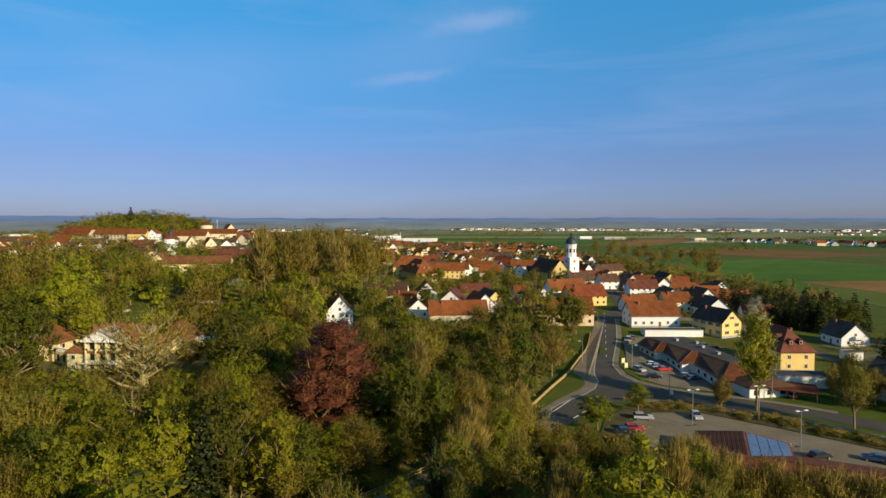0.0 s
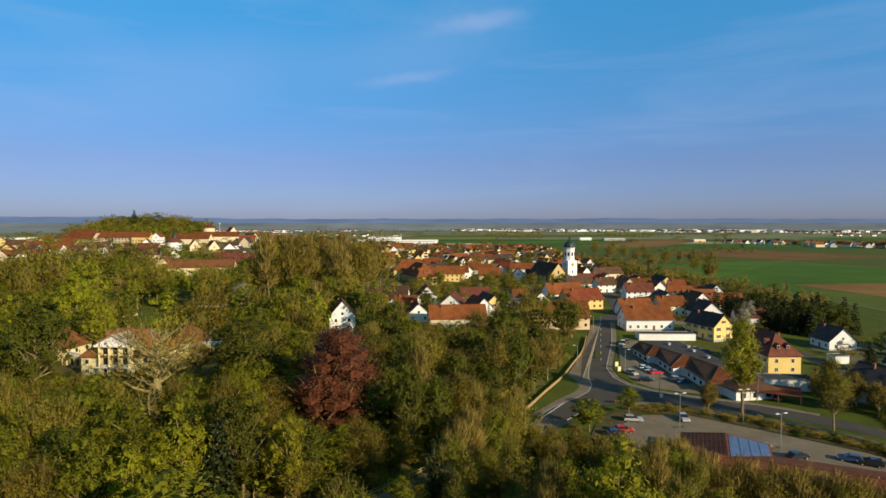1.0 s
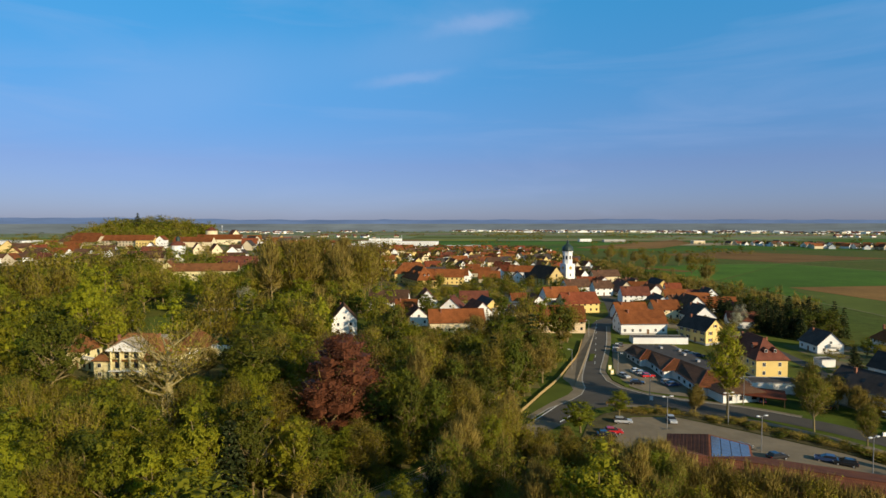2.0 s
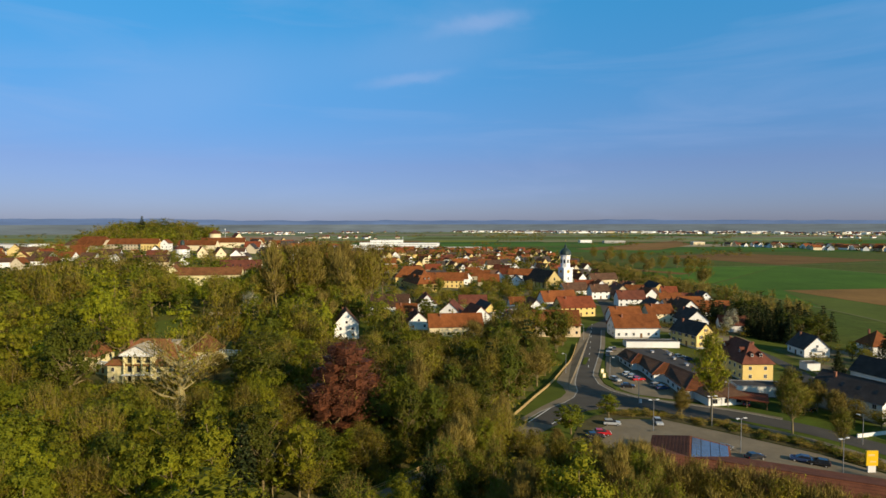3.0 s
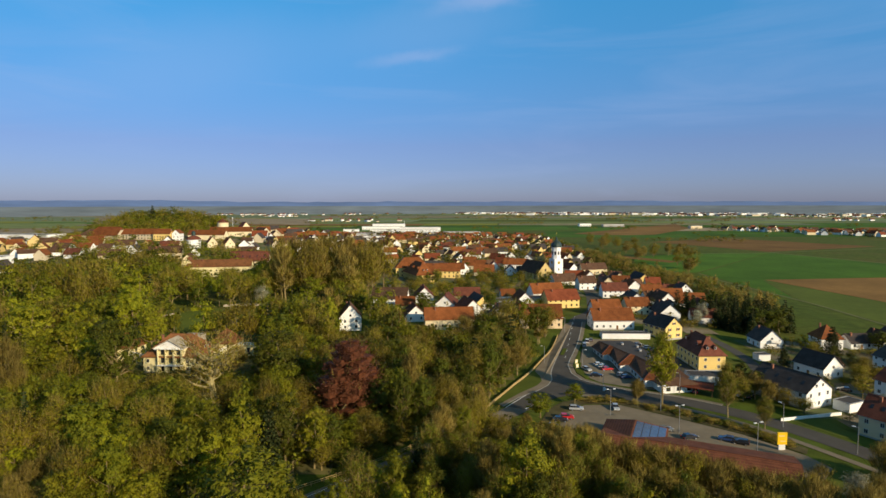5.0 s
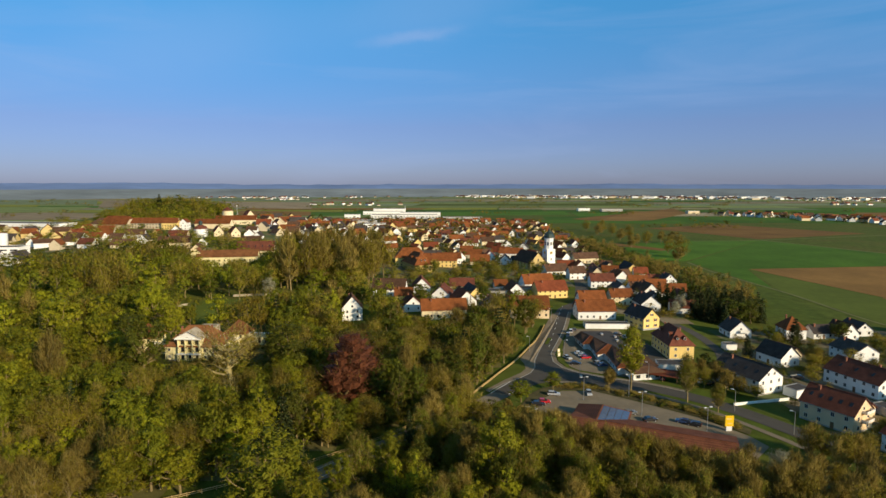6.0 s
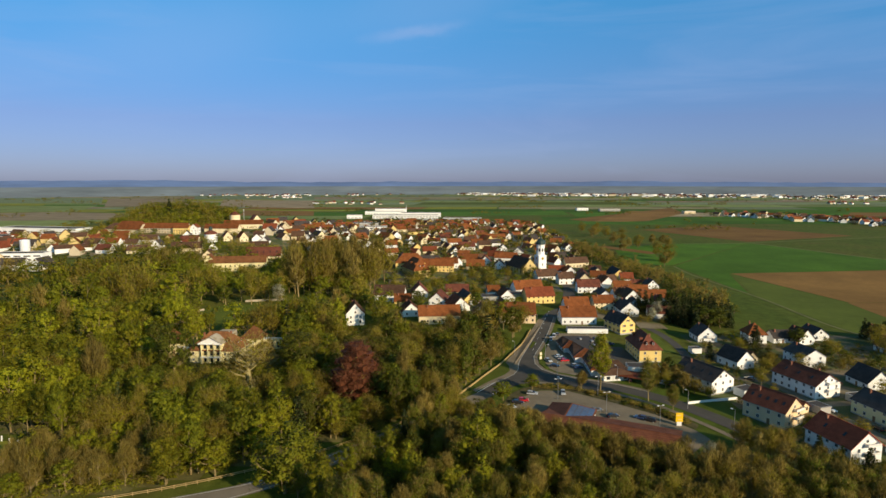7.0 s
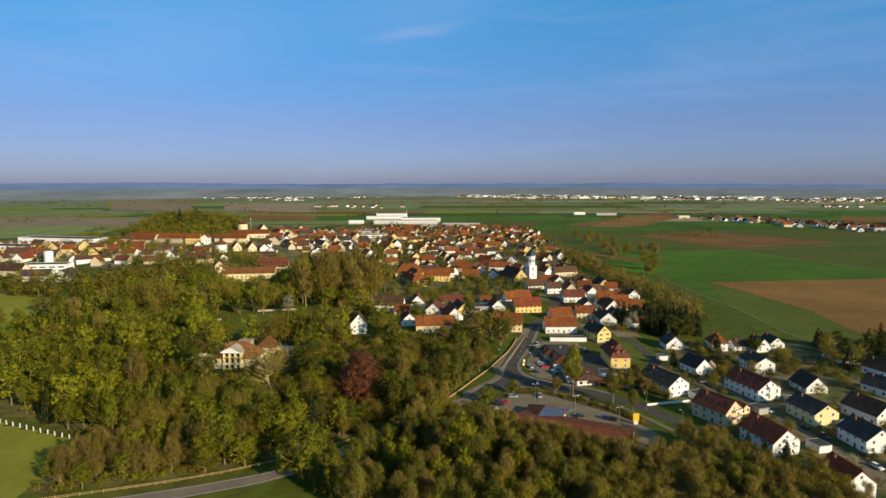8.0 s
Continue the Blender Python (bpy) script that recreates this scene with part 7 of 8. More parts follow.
WOOD_SHOP = [(38, 74), (46, 84), (52, 80), (60, 75.5), (80, 67), (92, 70), (108, 84), (117, 78), (125, 67), (136, 56), (140, 20), (60, 20), (50, 58)]
copse(WOOD_SHOP, 1.4, [("budding", 1.5), ("twiggy", 5), ("slim", 4.5)], (8.5, 12.5), (2.3, 3.8), 2, lambda x, y: not near_line(x, y, [(107, 106), (116, 88), (124, 66), (132, 40)], 4.5), 9000, 170, "thicket by the supermarket")
PARK_FAR = [(-5, 178), (28, 180), (44, 196), (58, 222), (40, 226), (18, 214), (-20, 226), (-30, 250), (-58, 270), (-60, 232), (-150, 240), (-150, 262), (-60, 272), (-45, 300), (-40, 345), (-60, 360), (-120, 350), (-190, 330), (-240, 300), (-236, 190), (-190, 110), (-166, 105), (-160, 178), (-60, 180)]
copse(PARK_FAR, 3.4, MIX, (14, 22), (4.6, 7.4), 1, lambda x, y: y < 236 and x > -170 and park_ok(x, y), 9000, 120, "park trees")
copse(PARK_FAR, 3.4, MIX, (14, 22), (4.6, 7.4), 1, lambda x, y: (y >= 236 or x <= -170) and park_ok(x, y), 9000, 150, "mixed budding trees at the back of the park", "woodland")
copse([(-117, 43), (-78, 54), (-54, 65), (-58, 84), (-112, 76)], 0, [("bare", 4), ("budding", 4), ("broadleaf", 1.5)], (1.5, 4.5), (1.6, 2.8), 0, None, 3000, 150, "brown undergrowth below the young trees", "undergrowth", sink=0.15)
copse([(-150, 100), (-125, 86), (-122, 170), (-150, 232), (-230, 190), (-190, 112)], 3.5, [("bright", 4), ("broadleaf", 3), ("budding", 2)], (12, 19), (4.6, 7), 1, None, 2500, 40, "sunlit trees beside the meadow")
copse([(-98, 290), (-44, 300), (-38, 352), (-70, 372), (-110, 350)], 4.0, [("budding", 6), ("bare", 5), ("broadleaf", 1.2)], (30, 36), (6, 9), 1, None, 2500, 42, "tall trees of the park")
for x, y, h, r in ((20, 204, 16, 4.2), (26, 212, 14, 4.2), (31, 200, 15, 4.2), (29, 190, 14, 4.2), (12, 196, 16, 4.5), (51, 217, 13, 3.6), (47, 208, 9, 3.2)):
    tree("bare", x, y, h, r, 2)
copse([(-215, 180), (-158, 186), (-140, 205), (-146, 240), (-190, 262), (-238, 215)], 4.0, MIX, (23, 30), (5.5, 8), 1, None, 2500, 16, "tall trees at the meadow's edge", cap=False)
# thickets along the fence and in front of the supermarket
# the belt's dark leaf kinds carry its shade in their colour
BELT = [(40, 181), (31, 162), (22, 143), (10.5, 121), (-10, 97), (-19, 104), (0, 128), (10, 148), (18, 170), (26, 188)]
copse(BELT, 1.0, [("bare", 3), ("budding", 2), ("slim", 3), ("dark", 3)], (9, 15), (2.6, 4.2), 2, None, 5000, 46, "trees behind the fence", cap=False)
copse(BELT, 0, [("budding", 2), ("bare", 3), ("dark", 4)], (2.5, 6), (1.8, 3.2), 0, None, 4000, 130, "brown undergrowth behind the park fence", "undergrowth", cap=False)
for i in range(30):
    u, v = -24 + 50 * (i + random.uniform(-0.4, 0.4)) / 30, -14.6 - 2.2 * (i % 3) - random.uniform(0, 1.5)
    q = Matrix.Rotation(radians(-24), 2) @ Vector((u, v))
    tree(random.choice(["twiggy", "twiggy", "twiggy", "budding"]), 64.2 + q.x, 87.2 + q.y, random.uniform(10.2, 12.6) * (1 if u < 6 else 0.86), random.uniform(2.6, 3.6), 2, group="thicket by the supermarket")
copse([(-48, 90), (-12, 84), (2, 104), (-6, 112), (-34, 108)], 0, [("budding", 3), ("broadleaf", 3), ("dark", 3), ("bright", 0.6)], (3, 7), (2.4, 4.0), 1, lambda x, y: not near_line(x, y, WOOD_ROAD, 6), 2000, 60, "green bushes around the copper beech", "undergrowth")
# shrubs under the trees
copse(PARK_NEAR, 0, [("budding", 3), ("broadleaf", 4), ("dark", 1)], (3.5, 8.5), (2.2, 4.0), 4, park_ok, 4000, 300, "olive undergrowth below the park trees", "undergrowth")
copse(WOOD_SOUTH, 0, [("budding", 2), ("slim", 3), ("broadleaf", 2)], (4.5, 9.5), (2.2, 3.4), 0, lambda x, y: not near_line(x, y, WOOD_ROAD, 5.2), 4000, 230, "olive undergrowth below the roadside trees", "undergrowth")
copse([(-240, 300), (-190, 330), (-120, 352), (-110, 380), (-135, 355), (-190, 358), (-215, 395), (-330, 340), (-400, 340), (-400, 315), (-262, 292)], 3.0, MIX, (18, 24), (5, 8), 0, lambda x, y: x > -262, 4000, 95, "mixed trees below the castle town", "woodland", sink=0.2)
copse([(-236, 190), (-262, 290), (-300, 200), (-260, 110), (-190, 108)], 5, MIX, (10, 16), (4.5, 7), 1, None, 1500, 22, "trees round the meadow")
copse([(-262, 292), (-262, 372), (-330, 340), (-400, 340), (-400, 315)], 3.0, MIX, (14, 19), (5, 8), 0, None, 3000, 50, "mixed trees below the castle town", "woodland", sink=0.2)
# castle mount
copse([(-412, 690), (-404, 610), (-388, 566), (-330, 560), (-268, 572), (-275, 600), (-278, 690), (-330, 745), (-405, 765)], 3.0, [("broadleaf", 4), ("budding", 3), ("bright", 1.2), ("dark", 1.2)], (13, 21), (6, 9), 0, None, 6000, 190, "dense green trees on the castle rock", "woodland", sink=0.2)
copse([(-470, 640), (-410, 560), (-378, 528), (-368, 500), (-392, 470), (-430, 480), (-480, 540)], 3.0, [("broadleaf", 3), ("budding", 3), ("dark", 2)], (6, 12), (4, 6.5), 0, None, 3000, 60, "trees on the slope beside the castle", "woodland", sink=0.15)
copse([(-360, 500), (-230, 470), (-190, 480), (-150, 450), (-120, 400), (-110, 356), (-190, 360), (-215, 400), (-330, 420)], 3.0, [("broadleaf", 3), ("budding", 4), ("dark", 2), ("bare", 1)], (8, 15), (4, 6.5), 0, lambda x, y: all(abs(x - a) > 10 or abs(y - b) > 10 for a, b, c in HOMES), 4000, 130, "trees between park and castle", "woodland", sink=0.12)
tree("conifer", -351, 640, 24, 5.4, 3)
# dark evergreens and bushes behind the eastern houses
copse([(124, 226), (140, 222), (176, 232), (182, 258), (160, 285), (130, 268)], 3, [("dark", 1.2), ("conifer", 8)], (12, 18), (4.5, 6.5), 2, lambda x, y: x + (y - 243) * 0.4 > 141, 3000, 54, "dark trees behind the houses", sink=0.12)
copse([(212, 170), (250, 160), (285, 165), (285, 215), (246, 228), (226, 200)], 3, [("conifer", 4), ("dark", 3), ("budding", 2)], (9, 15), (3.5, 5.5), 1, None, 2500, 40, "garden trees by the fields")
copse([(150, 640), (166, 500), (172, 428), (178, 372), (181, 315), (176, 262), (198, 262), (206, 315), (204, 372), (199, 430), (196, 505), (188, 640)], 1.5, [("budding", 1), ("bare", 5), ("dark", 3), ("conifer", 1)], (7, 14), (3.4, 5.4), 0, None, 5000, 210, "brown hedge of bushes along the village edge", "hedge", sink=0.12)
copse([(262, 560), (270, 470), (265, 560), (330, 640), (300, 700), (230, 660)], 14, [("bare", 3), ("budding", 2)], (13, 18), (5, 7), 1, None, 800, 4, "single trees in the fields")
# more houses of the village, in loose rows along its lanes
random.seed(41)
FAR_ROWS = Shape()
FILL = [(o.matrix_basis.translation.x, o.matrix_basis.translation.y, 15.0) for o in scene.collection.objects if o.parent is None and o.get("category") in ("house", "building", "church", "chapel", "tower")]


def small_house(s, x, y, rot, L, W, e, r):
    """A far house added to a joined mesh: walls in one of three slots, roof in one of four."""
    m = pose(x, y, land(x, y), 0, 0, rot)
    a, b = L / 2, W / 2
    k, q = random.choice([0, 1, 2, 2, 7, 7]), random.choice([3, 3, 3, 3, 4, 4, 5, 6])

    def put(pts, slot):
        s.poly([m @ Vector(p) for p in pts], slot)

    put([(-a, -b, -1.5), (a, -b, -1.5), (a, -b, e), (-a, -b, e)], k)
    put([(a, b, -1.5), (-a, b, -1.5), (-a, b, e), (a, b, e)], k)
    put([(a, -b, -1.5), (a, b, -1.5), (a, b, e), (a, 0, r), (a, -b, e)], k)
    put([(-a, b, -1.5), (-a, -b, -1.5), (-a, -b, e), (-a, 0, r), (-a, b, e)], k)
    for sy in (-1, 1):
        f = [(-a - 0.4, sy * (b + 0.5), e - 0.4), (a + 0.4, sy * (b + 0.5), e - 0.4), (a + 0.4, 0, r + 0.2), (-a - 0.4, 0, r + 0.2)]
        put(f if sy < 0 else f[::-1], q)
        put([(x1, y1, z1 - 0.2) for x1, y1, z1 in (f[::-1] if sy < 0 else f)], q)


def fill(poly, count, gap, lean, detail=0, rows=None):
    x0, x1 = min(p[0] for p in poly), max(p[0] for p in poly)
    y0, y1 = min(p[1] for p in poly), max(p[1] for p in poly)
    made = 0
    for _ in range(count * 40):
        if made >= count:
            break
        x, y = random.uniform(x0, x1), random.uniform(y0, y1)
        if not inside(x, y, poly) or near_line(x, y, STREET, 11) or any(math.hypot(x - a, y - b) < gap for a, b, c in FILL):
            continue
        W = random.choice([random.uniform(6.5, 9.5), random.uniform(8.5, 12)])
        L = W * random.choice([random.uniform(1.1, 1.5), random.uniform(1.4, 2.1)])
        e = random.choice([3.2, 4.0, 4.8])
        if rows is not None:
            small_house(rows, x, y, lean + random.choice([-88, -75, -60, 0, 20]) + random.uniform(-16, 16), L, W, e, e + W * 0.5)
            FILL.append((x, y, 15))
            made += 1
            continue
        house(round(x, 1), round(y, 1), lean + random.choice([0, 0, -90]) + random.uniform(-8, 8), round(L, 1), round(W, 1), e, round(e + W * 0.48, 1), random.choice(["white", "white", "cream", "white", "beige", "yellow"]),
              random.choice(["orange", "orange", "orange", "red", "brown", "darkred", "dark"]), detail=detail, chimneys=random.choice([0, 1]))
        FILL.append((x, y, 15))
        made += 1


fill([(-20, 250), (40, 246), (64, 262), (84, 296), (70, 330), (20, 320), (-24, 300)], 8, 17, 8)
fill([(-40, 425), (60, 420), (150, 470), (168, 620), (172, 800), (180, 1030), (60, 1090), (-120, 1060), (-190, 840), (-110, 560)], 210, 14.5, 12, rows=FAR_ROWS)
fill([(112, 260), (135, 240), (158, 290), (166, 340), (160, 400), (146, 440), (122, 400), (116, 330)], 14, 15.5, -4)
fill([(-200, 560), (-120, 470), (-100, 640), (-150, 760), (-230, 680)], 44, 15, 15, rows=FAR_ROWS)
fill([(-420, 430), (-300, 405), (-210, 450), (-240, 480), (-330, 490), (-420, 500), (-560, 600), (-620, 540)], 46, 15.5, -6, rows=FAR_ROWS)
me = FAR_ROWS.mesh("far_houses", *[MAT[k] for k in ("wall_white", "wall_cream", "wall_beige", "roof_orange", "roof_red", "roof_brown", "roof_dark", "wall_ochre")])
tagged(new("far_houses", me), "crowded gabled houses of the old village", "houses", "", "stuff")
# gardens of the village
LANES = ([(112, 150), (122, 165), (128, 185), (128, 215)], [(123, 152), (134, 147), (147, 142), (150, 118), (154, 95), (158, 70), (160, 40)], [(147, 144), (165, 150), (190, 152), (230, 146)], [(152, 118), (170, 120), (200, 121), (240, 118)], [(95, 123), (107, 106), (116, 88), (124, 66), (132, 40)])
SITES = [(o.matrix_basis.translation.x, o.matrix_basis.translation.y) for o in scene.collection.objects if o.parent is None and o.get("category") in ("house", "building", "garage", "church", "shed", "annexe", "carport")]


def free(x, y):
    return not near_line(x, y, STREET, 6.5) and all(abs(x - a) > 8 or abs(y - b) > 8 for a, b in SITES)


copse([(-20, 310), (20, 300), (90, 300), (85, 345), (100, 390), (60, 410), (10, 410), (-20, 400)], 5, [("budding", 4), ("broadleaf", 3), ("dark", 3), ("blossom", 0.3)], (6, 11), (3, 5), 1, free, 1500, 40, "garden trees")
copse([(-48, 262), (-20, 240), (30, 236), (66, 246), (88, 296), (90, 345), (104, 390), (112, 430), (40, 440), (-60, 430), (-40, 330)], 0, [("budding", 4), ("broadleaf", 2), ("dark", 5), ("bare", 1), ("conifer", 1.2)], (2.5, 9), (1.8, 4.2), 0, free, 5000, 300, "bushes and small trees in the village gardens", "village_trees", sink=0.1)
copse([(104, 250), (135, 228), (162, 268), (170, 330), (166, 400), (150, 470), (112, 380), (106, 330)], 0, [("budding", 4), ("broadleaf", 2), ("dark", 4), ("bare", 2)], (2.5, 8), (1.8, 4.0), 0, free, 5000, 130, "bushes and small trees behind the street houses", "village_trees", sink=0.1)
copse([(-130, 420), (0, 430), (180, 480), (180, 800), (185, 1040), (-130, 1080), (-190, 700)], 2.5, [("budding", 4), ("broadleaf", 1.5), ("dark", 5), ("bare", 2), ("blossom", 0.2), ("conifer", 3)], (6, 15), (3.2, 6.2), 4, free, 9000, 780, "garden trees among the village houses", "village_trees", sink=0.1)
copse([(-420, 420), (-300, 400), (-200, 470), (-210, 620), (-280, 600), (-400, 560), (-560, 620), (-620, 520)], 2.5, [("budding", 4), ("broadleaf", 3), ("dark", 3)], (5, 12), (3.5, 6), 0, free, 5000, 200, "garden trees among the castle town houses", "village_trees", sink=0.1)
copse([(108, 60), (125, 88), (122, 118), (108, 150), (112, 160), (140, 180), (160, 200), (200, 195), (205, 150), (205, 75), (160, 40)], 5, [("budding", 4), ("broadleaf", 2), ("dark", 1), ("blossom", 0.7), ("conifer", 0.6)], (4, 8.5), (2.0, 3.8), 1, lambda x, y: all(math.hypot(x - a, y - b) > 11.5 for a, b in SITES) and not any(near_line(x, y, l, 4) for l in LANES), 2500, 40, "garden trees")
copse([(86, 146), (104, 130), (118, 116), (114, 145), (100, 160)], 3, [("budding", 3), ("bare", 3), ("broadleaf", 1)], (5, 9), (2, 3.4), 2, free, 500, 14, "trees along the road")
copse([(108, 60), (125, 88), (122, 118), (108, 150), (112, 160), (140, 180), (140, 215), (215, 215), (225, 150), (215, 60), (160, 30)], 0, [("budding", 3), ("dark", 3), ("broadleaf", 2), ("bare", 1)], (1.4, 4.4), (1.1, 2.6), 0, lambda x, y: all(math.hypot(x - a, y - b) > 10.5 for a, b in SITES) and not any(near_line(x, y, l, 4) for l in LANES), 6000, 260, "garden hedges and shrubs between the houses", "garden_shrubs")
# clipped hedge and shrubs on the bank by the car park
copse([(45, 134.5), (51, 137), (60, 136.5), (75, 127.5), (90, 113), (97, 101), (95, 99), (87, 110), (73, 123), (60, 133), (50, 132.5)], 0, [("bare", 5), ("dark", 2), ("twiggy", 3)], (0.9, 1.7), (1.2, 2.2), 0, None, 2000, 130, "low brown shrubs on the bank by the car park", "shrubbery")
# hedges and copses far out on the plain
spots = []
for _ in range(170):
    y = random.uniform(900, 4100)
    x = random.uniform(-0.9, 0.9) * y
    if -260 < x < 260 and y < 1300:
        continue
    for k in range(random.choice([1, 1, 2, 4, 7])):
        kind = random.choice(["dark", "budding", "broadleaf", "budding"])
        h = random.uniform(6, 13)
        spots.append((kind, placing(kind, x + k * 11, y + k * random.uniform(-2, 4), h, h * 0.6), k % 3))
joined("far_trees", "scattered trees and hedges on the plain", spots, 4)

# ---------------------------------------------------------------- street furniture
def lamp_post(x, y, h=8.0, rot=0.0, heads=2):
    ob = thing("street_lamp", pose(x, y, land(x, y), 0, 0, rot), "tall grey street lamp with twin heads" if heads == 2 else "tall grey single-headed street lamp", "street lamp", "street lamps")
    s = Shape()
    s.tube((0, 0, -0.3), (0, 0, h), 0.11, 0.06, 8)
    part("pole", s, MAT["metal"], ob)
    for k in ((-1, 1) if heads == 2 else (1,)):
        s = Shape()
        s.tube((0, 0, h - 0.1), (k * 0.8, 0, h + 0.1), 0.04, 0.04, 6)
        arm = part("arm", s, MAT["metal"], ob)
        s = Shape()
        s.box(k * 1.05, 0, h + 0.08, 0.75, 0.36, 0.16)
        part("lamp_head", s, MAT["white_metal"], arm)
    return ob


lamp_post(54.6, 122.5, 8.0, 10)
lamp_post(69.6, 108.7, 8.0, 15)
lamp_post(70.8, 125.5, 8.0, 12)
lamp_post(84.5, 96.5, 8.0, 20)
for x, y, r in ((58.3, 144.4, 70), (44.0, 177.5, 160), (58.0, 172.5, -20), (101, 113.5, 130), (83, 141.5, 130), (62, 226, 160), (109.5, 96, 140)):
    lamp_post(x, y, 7.0, r, 1)


def car(x, y, rot, paint="silver", kind="hatch", word=""):
    """A parked car: body shell, cabin glass, wheels with rims, lamps."""
    ob = thing("car", pose(x, y, land(x, y) + 0.13, 0, 0, rot), f"parked {word or paint} {'estate car' if kind == 'estate' else 'hatchback car' if kind == 'hatch' else 'delivery van'}", "car", "parked cars")
    hgt = {"hatch": 1.46, "estate": 1.5, "van": 1.95}[kind]
    rear = {"hatch": -1.75, "estate": -2.05, "van": -2.2}[kind]
    hw = 0.88

    def loft(profile, inset):
        s = Shape()
        n = len(profile)
        for sy in (-1, 1):
            for (px, pz) in profile:
                k = inset(pz)
                s.v.append((px, sy * (hw - k), pz))
        s.f.append(tuple(range(n))[::-1])
        s.f.append(tuple(range(n, 2 * n)))
        for i in range(n):
            j = (i + 1) % n
            s.f.append((i, j, n + j, n + i))
        s.s = [0] * len(s.f)
        return s

    lower = [(-2.15, 0.32), (-2.2, 0.62), (-2.12, 0.92), (1.0, 0.95), (1.95, 0.80), (2.17, 0.60), (2.15, 0.32)]
    body = part("body", loft(lower, lambda z: 0.04 if z > 0.8 else 0.0), MAT["car_" + paint], ob)
    cab = [(rear - 0.1, 0.90), (rear + 0.25, hgt - 0.05), (0.1, hgt - 0.03), (1.05, 0.93)]
    part("cabin_glass", loft(cab, lambda z: 0.07 if z < 1 else 0.2), MAT["glass"], body)
    roof = [(rear + 0.2, hgt - 0.08), (rear + 0.35, hgt), (0.0, hgt), (0.14, hgt - 0.08)]
    part("roof", loft(roof, lambda z: 0.17), MAT["car_" + paint], ob)
    for px in (-1.35, 1.32):
        for sy in (-1, 1):
            t = Shape()
            t.tube((px, sy * 0.70, 0.2), (px, sy * 0.90, 0.2), 0.32, 0.32, 14)
            w = part("wheel", t, MAT["tyre"], ob)
            r = Shape()
            r.tube((px, sy * 0.89, 0.2), (px, sy * 0.915, 0.2), 0.2, 0.18, 10)
            part("rim", r, MAT["metal"], w)
    for sy in (-1, 1):
        t = Shape()
        t.box(2.10, sy * 0.62, 0.66, 0.14, 0.36, 0.14)
        part("headlight", t, MAT["white_metal"], ob)
        t = Shape()
        t.box(-2.17, sy * 0.70, 0.76, 0.1, 0.24, 0.2)
        part("tail_light", t, MAT["plastic_red"], ob)
    return ob


car(45.3, 126.6, -8, "silver", "estate")
car(40.8, 119.6, -5, "red", "hatch", "bright red")
car(38.6, 117.4, -5, "black", "hatch")
car(57.6, 127.4, -95, "silver", "hatch")
car(35.2, 112.5, 20, "silver", "hatch")
car(71.0, 105.2, 15, "black", "hatch")
car(66.5, 110.5, 15, "grey", "hatch", "dark grey")
car(63.2, 110.0, 60, "black", "estate")
car(60.8, 112.4, 60, "grey", "hatch", "dark grey")
car(80.5, 104, 150, "blue", "hatch", "dark blue")
car(83.0, 102, 150, "black", "estate")
car(58.6, 168.2, -65, "silver", "hatch")
car(60.4, 160.6, -15, "black", "hatch")
car(65.0, 174.5, 10, "white", "hatch")
car(65.6, 171.6, 10, "silver", "hatch")
car(66.4, 168.6, 10, "red", "hatch", "bright red")
car(70.0, 161.2, 10, "silver", "estate")
car(70.6, 158.6, 10, "blue", "hatch", "dark blue")
car(66.0, 203.0, 75, "silver", "van")
car(68.6, 208.5, 75, "white", "van")
car(71.0, 211.5, 75, "grey", "hatch", "dark grey")
car(93, 200, 10, "silver", "hatch")
car(90, 204, 10, "black", "hatch")
car(95, 196, 10, "blue", "hatch", "dark blue")
car(89.0, 143.0, 63, "black", "hatch")
car(102, 140, 40, "white", "hatch")
car(104.5, 138, 40, "black", "hatch")
car(152.5, 112, -75, "white", "hatch")
car(146, 100, -75, "grey", "hatch", "dark grey")
car(158, 96, 100, "black", "hatch")
car(155.5, 80, 95, "silver", "hatch")
car(160.5, 88, -80, "blue", "hatch", "dark blue")
car(163, 64, -80, "white", "estate")
car(140, 145, 150, "black", "hatch")
car(131, 119, 30, "blue", "hatch", "dark blue")
car(104, 235, 80, "white", "hatch")
car(82, 300, 70, "grey", "hatch", "dark grey")
# two small yellow notice boards at the shop's corner
for dx, dy in ((-1.2, 0.5), (-2.2, 6.5)):
    ob = thing("notice_board", pose(57.6 + dx, 176.5 - dy * 1.0, 0, 0, 0, 15), "small pale yellow notice board on two posts", "sign", "notice boards")
    for k in (-1, 1):
        s = Shape()
        s.tube((k * 0.45, 0.08, -0.2), (k * 0.45, 0.08, 2.4), 0.05, 0.05, 6)
        part("post", s, MAT["metal"], ob)
    s = Shape()
    s.box(0, 0, 1.6, 1.1, 0.1, 1.5)
    b = part("board", s, MAT["wall_paleyellow"], ob)
    s = Shape()
    s.box(0, -0.06, 1.6, 0.8, 0.02, 0.5)
    part("lettering_bar", s, MAT["white_metal"], b)
# direction board at the junction
ob = thing("direction_board", pose(46, 139.5, 0, 0, 0, 10), "dark low direction board at the junction", "sign")
s = Shape()
s.box(0, 0, 1.3, 2.6, 0.1, 0.6)
part("board", s, MAT["shutter"], ob)
for k in (-1, 1):
    s = Shape()
    s.tube((k * 1.0, 0.08, -0.2), (k * 1.0, 0.08, 1.6), 0.05, 0.05, 6)
    part("post", s, MAT["metal"], ob)
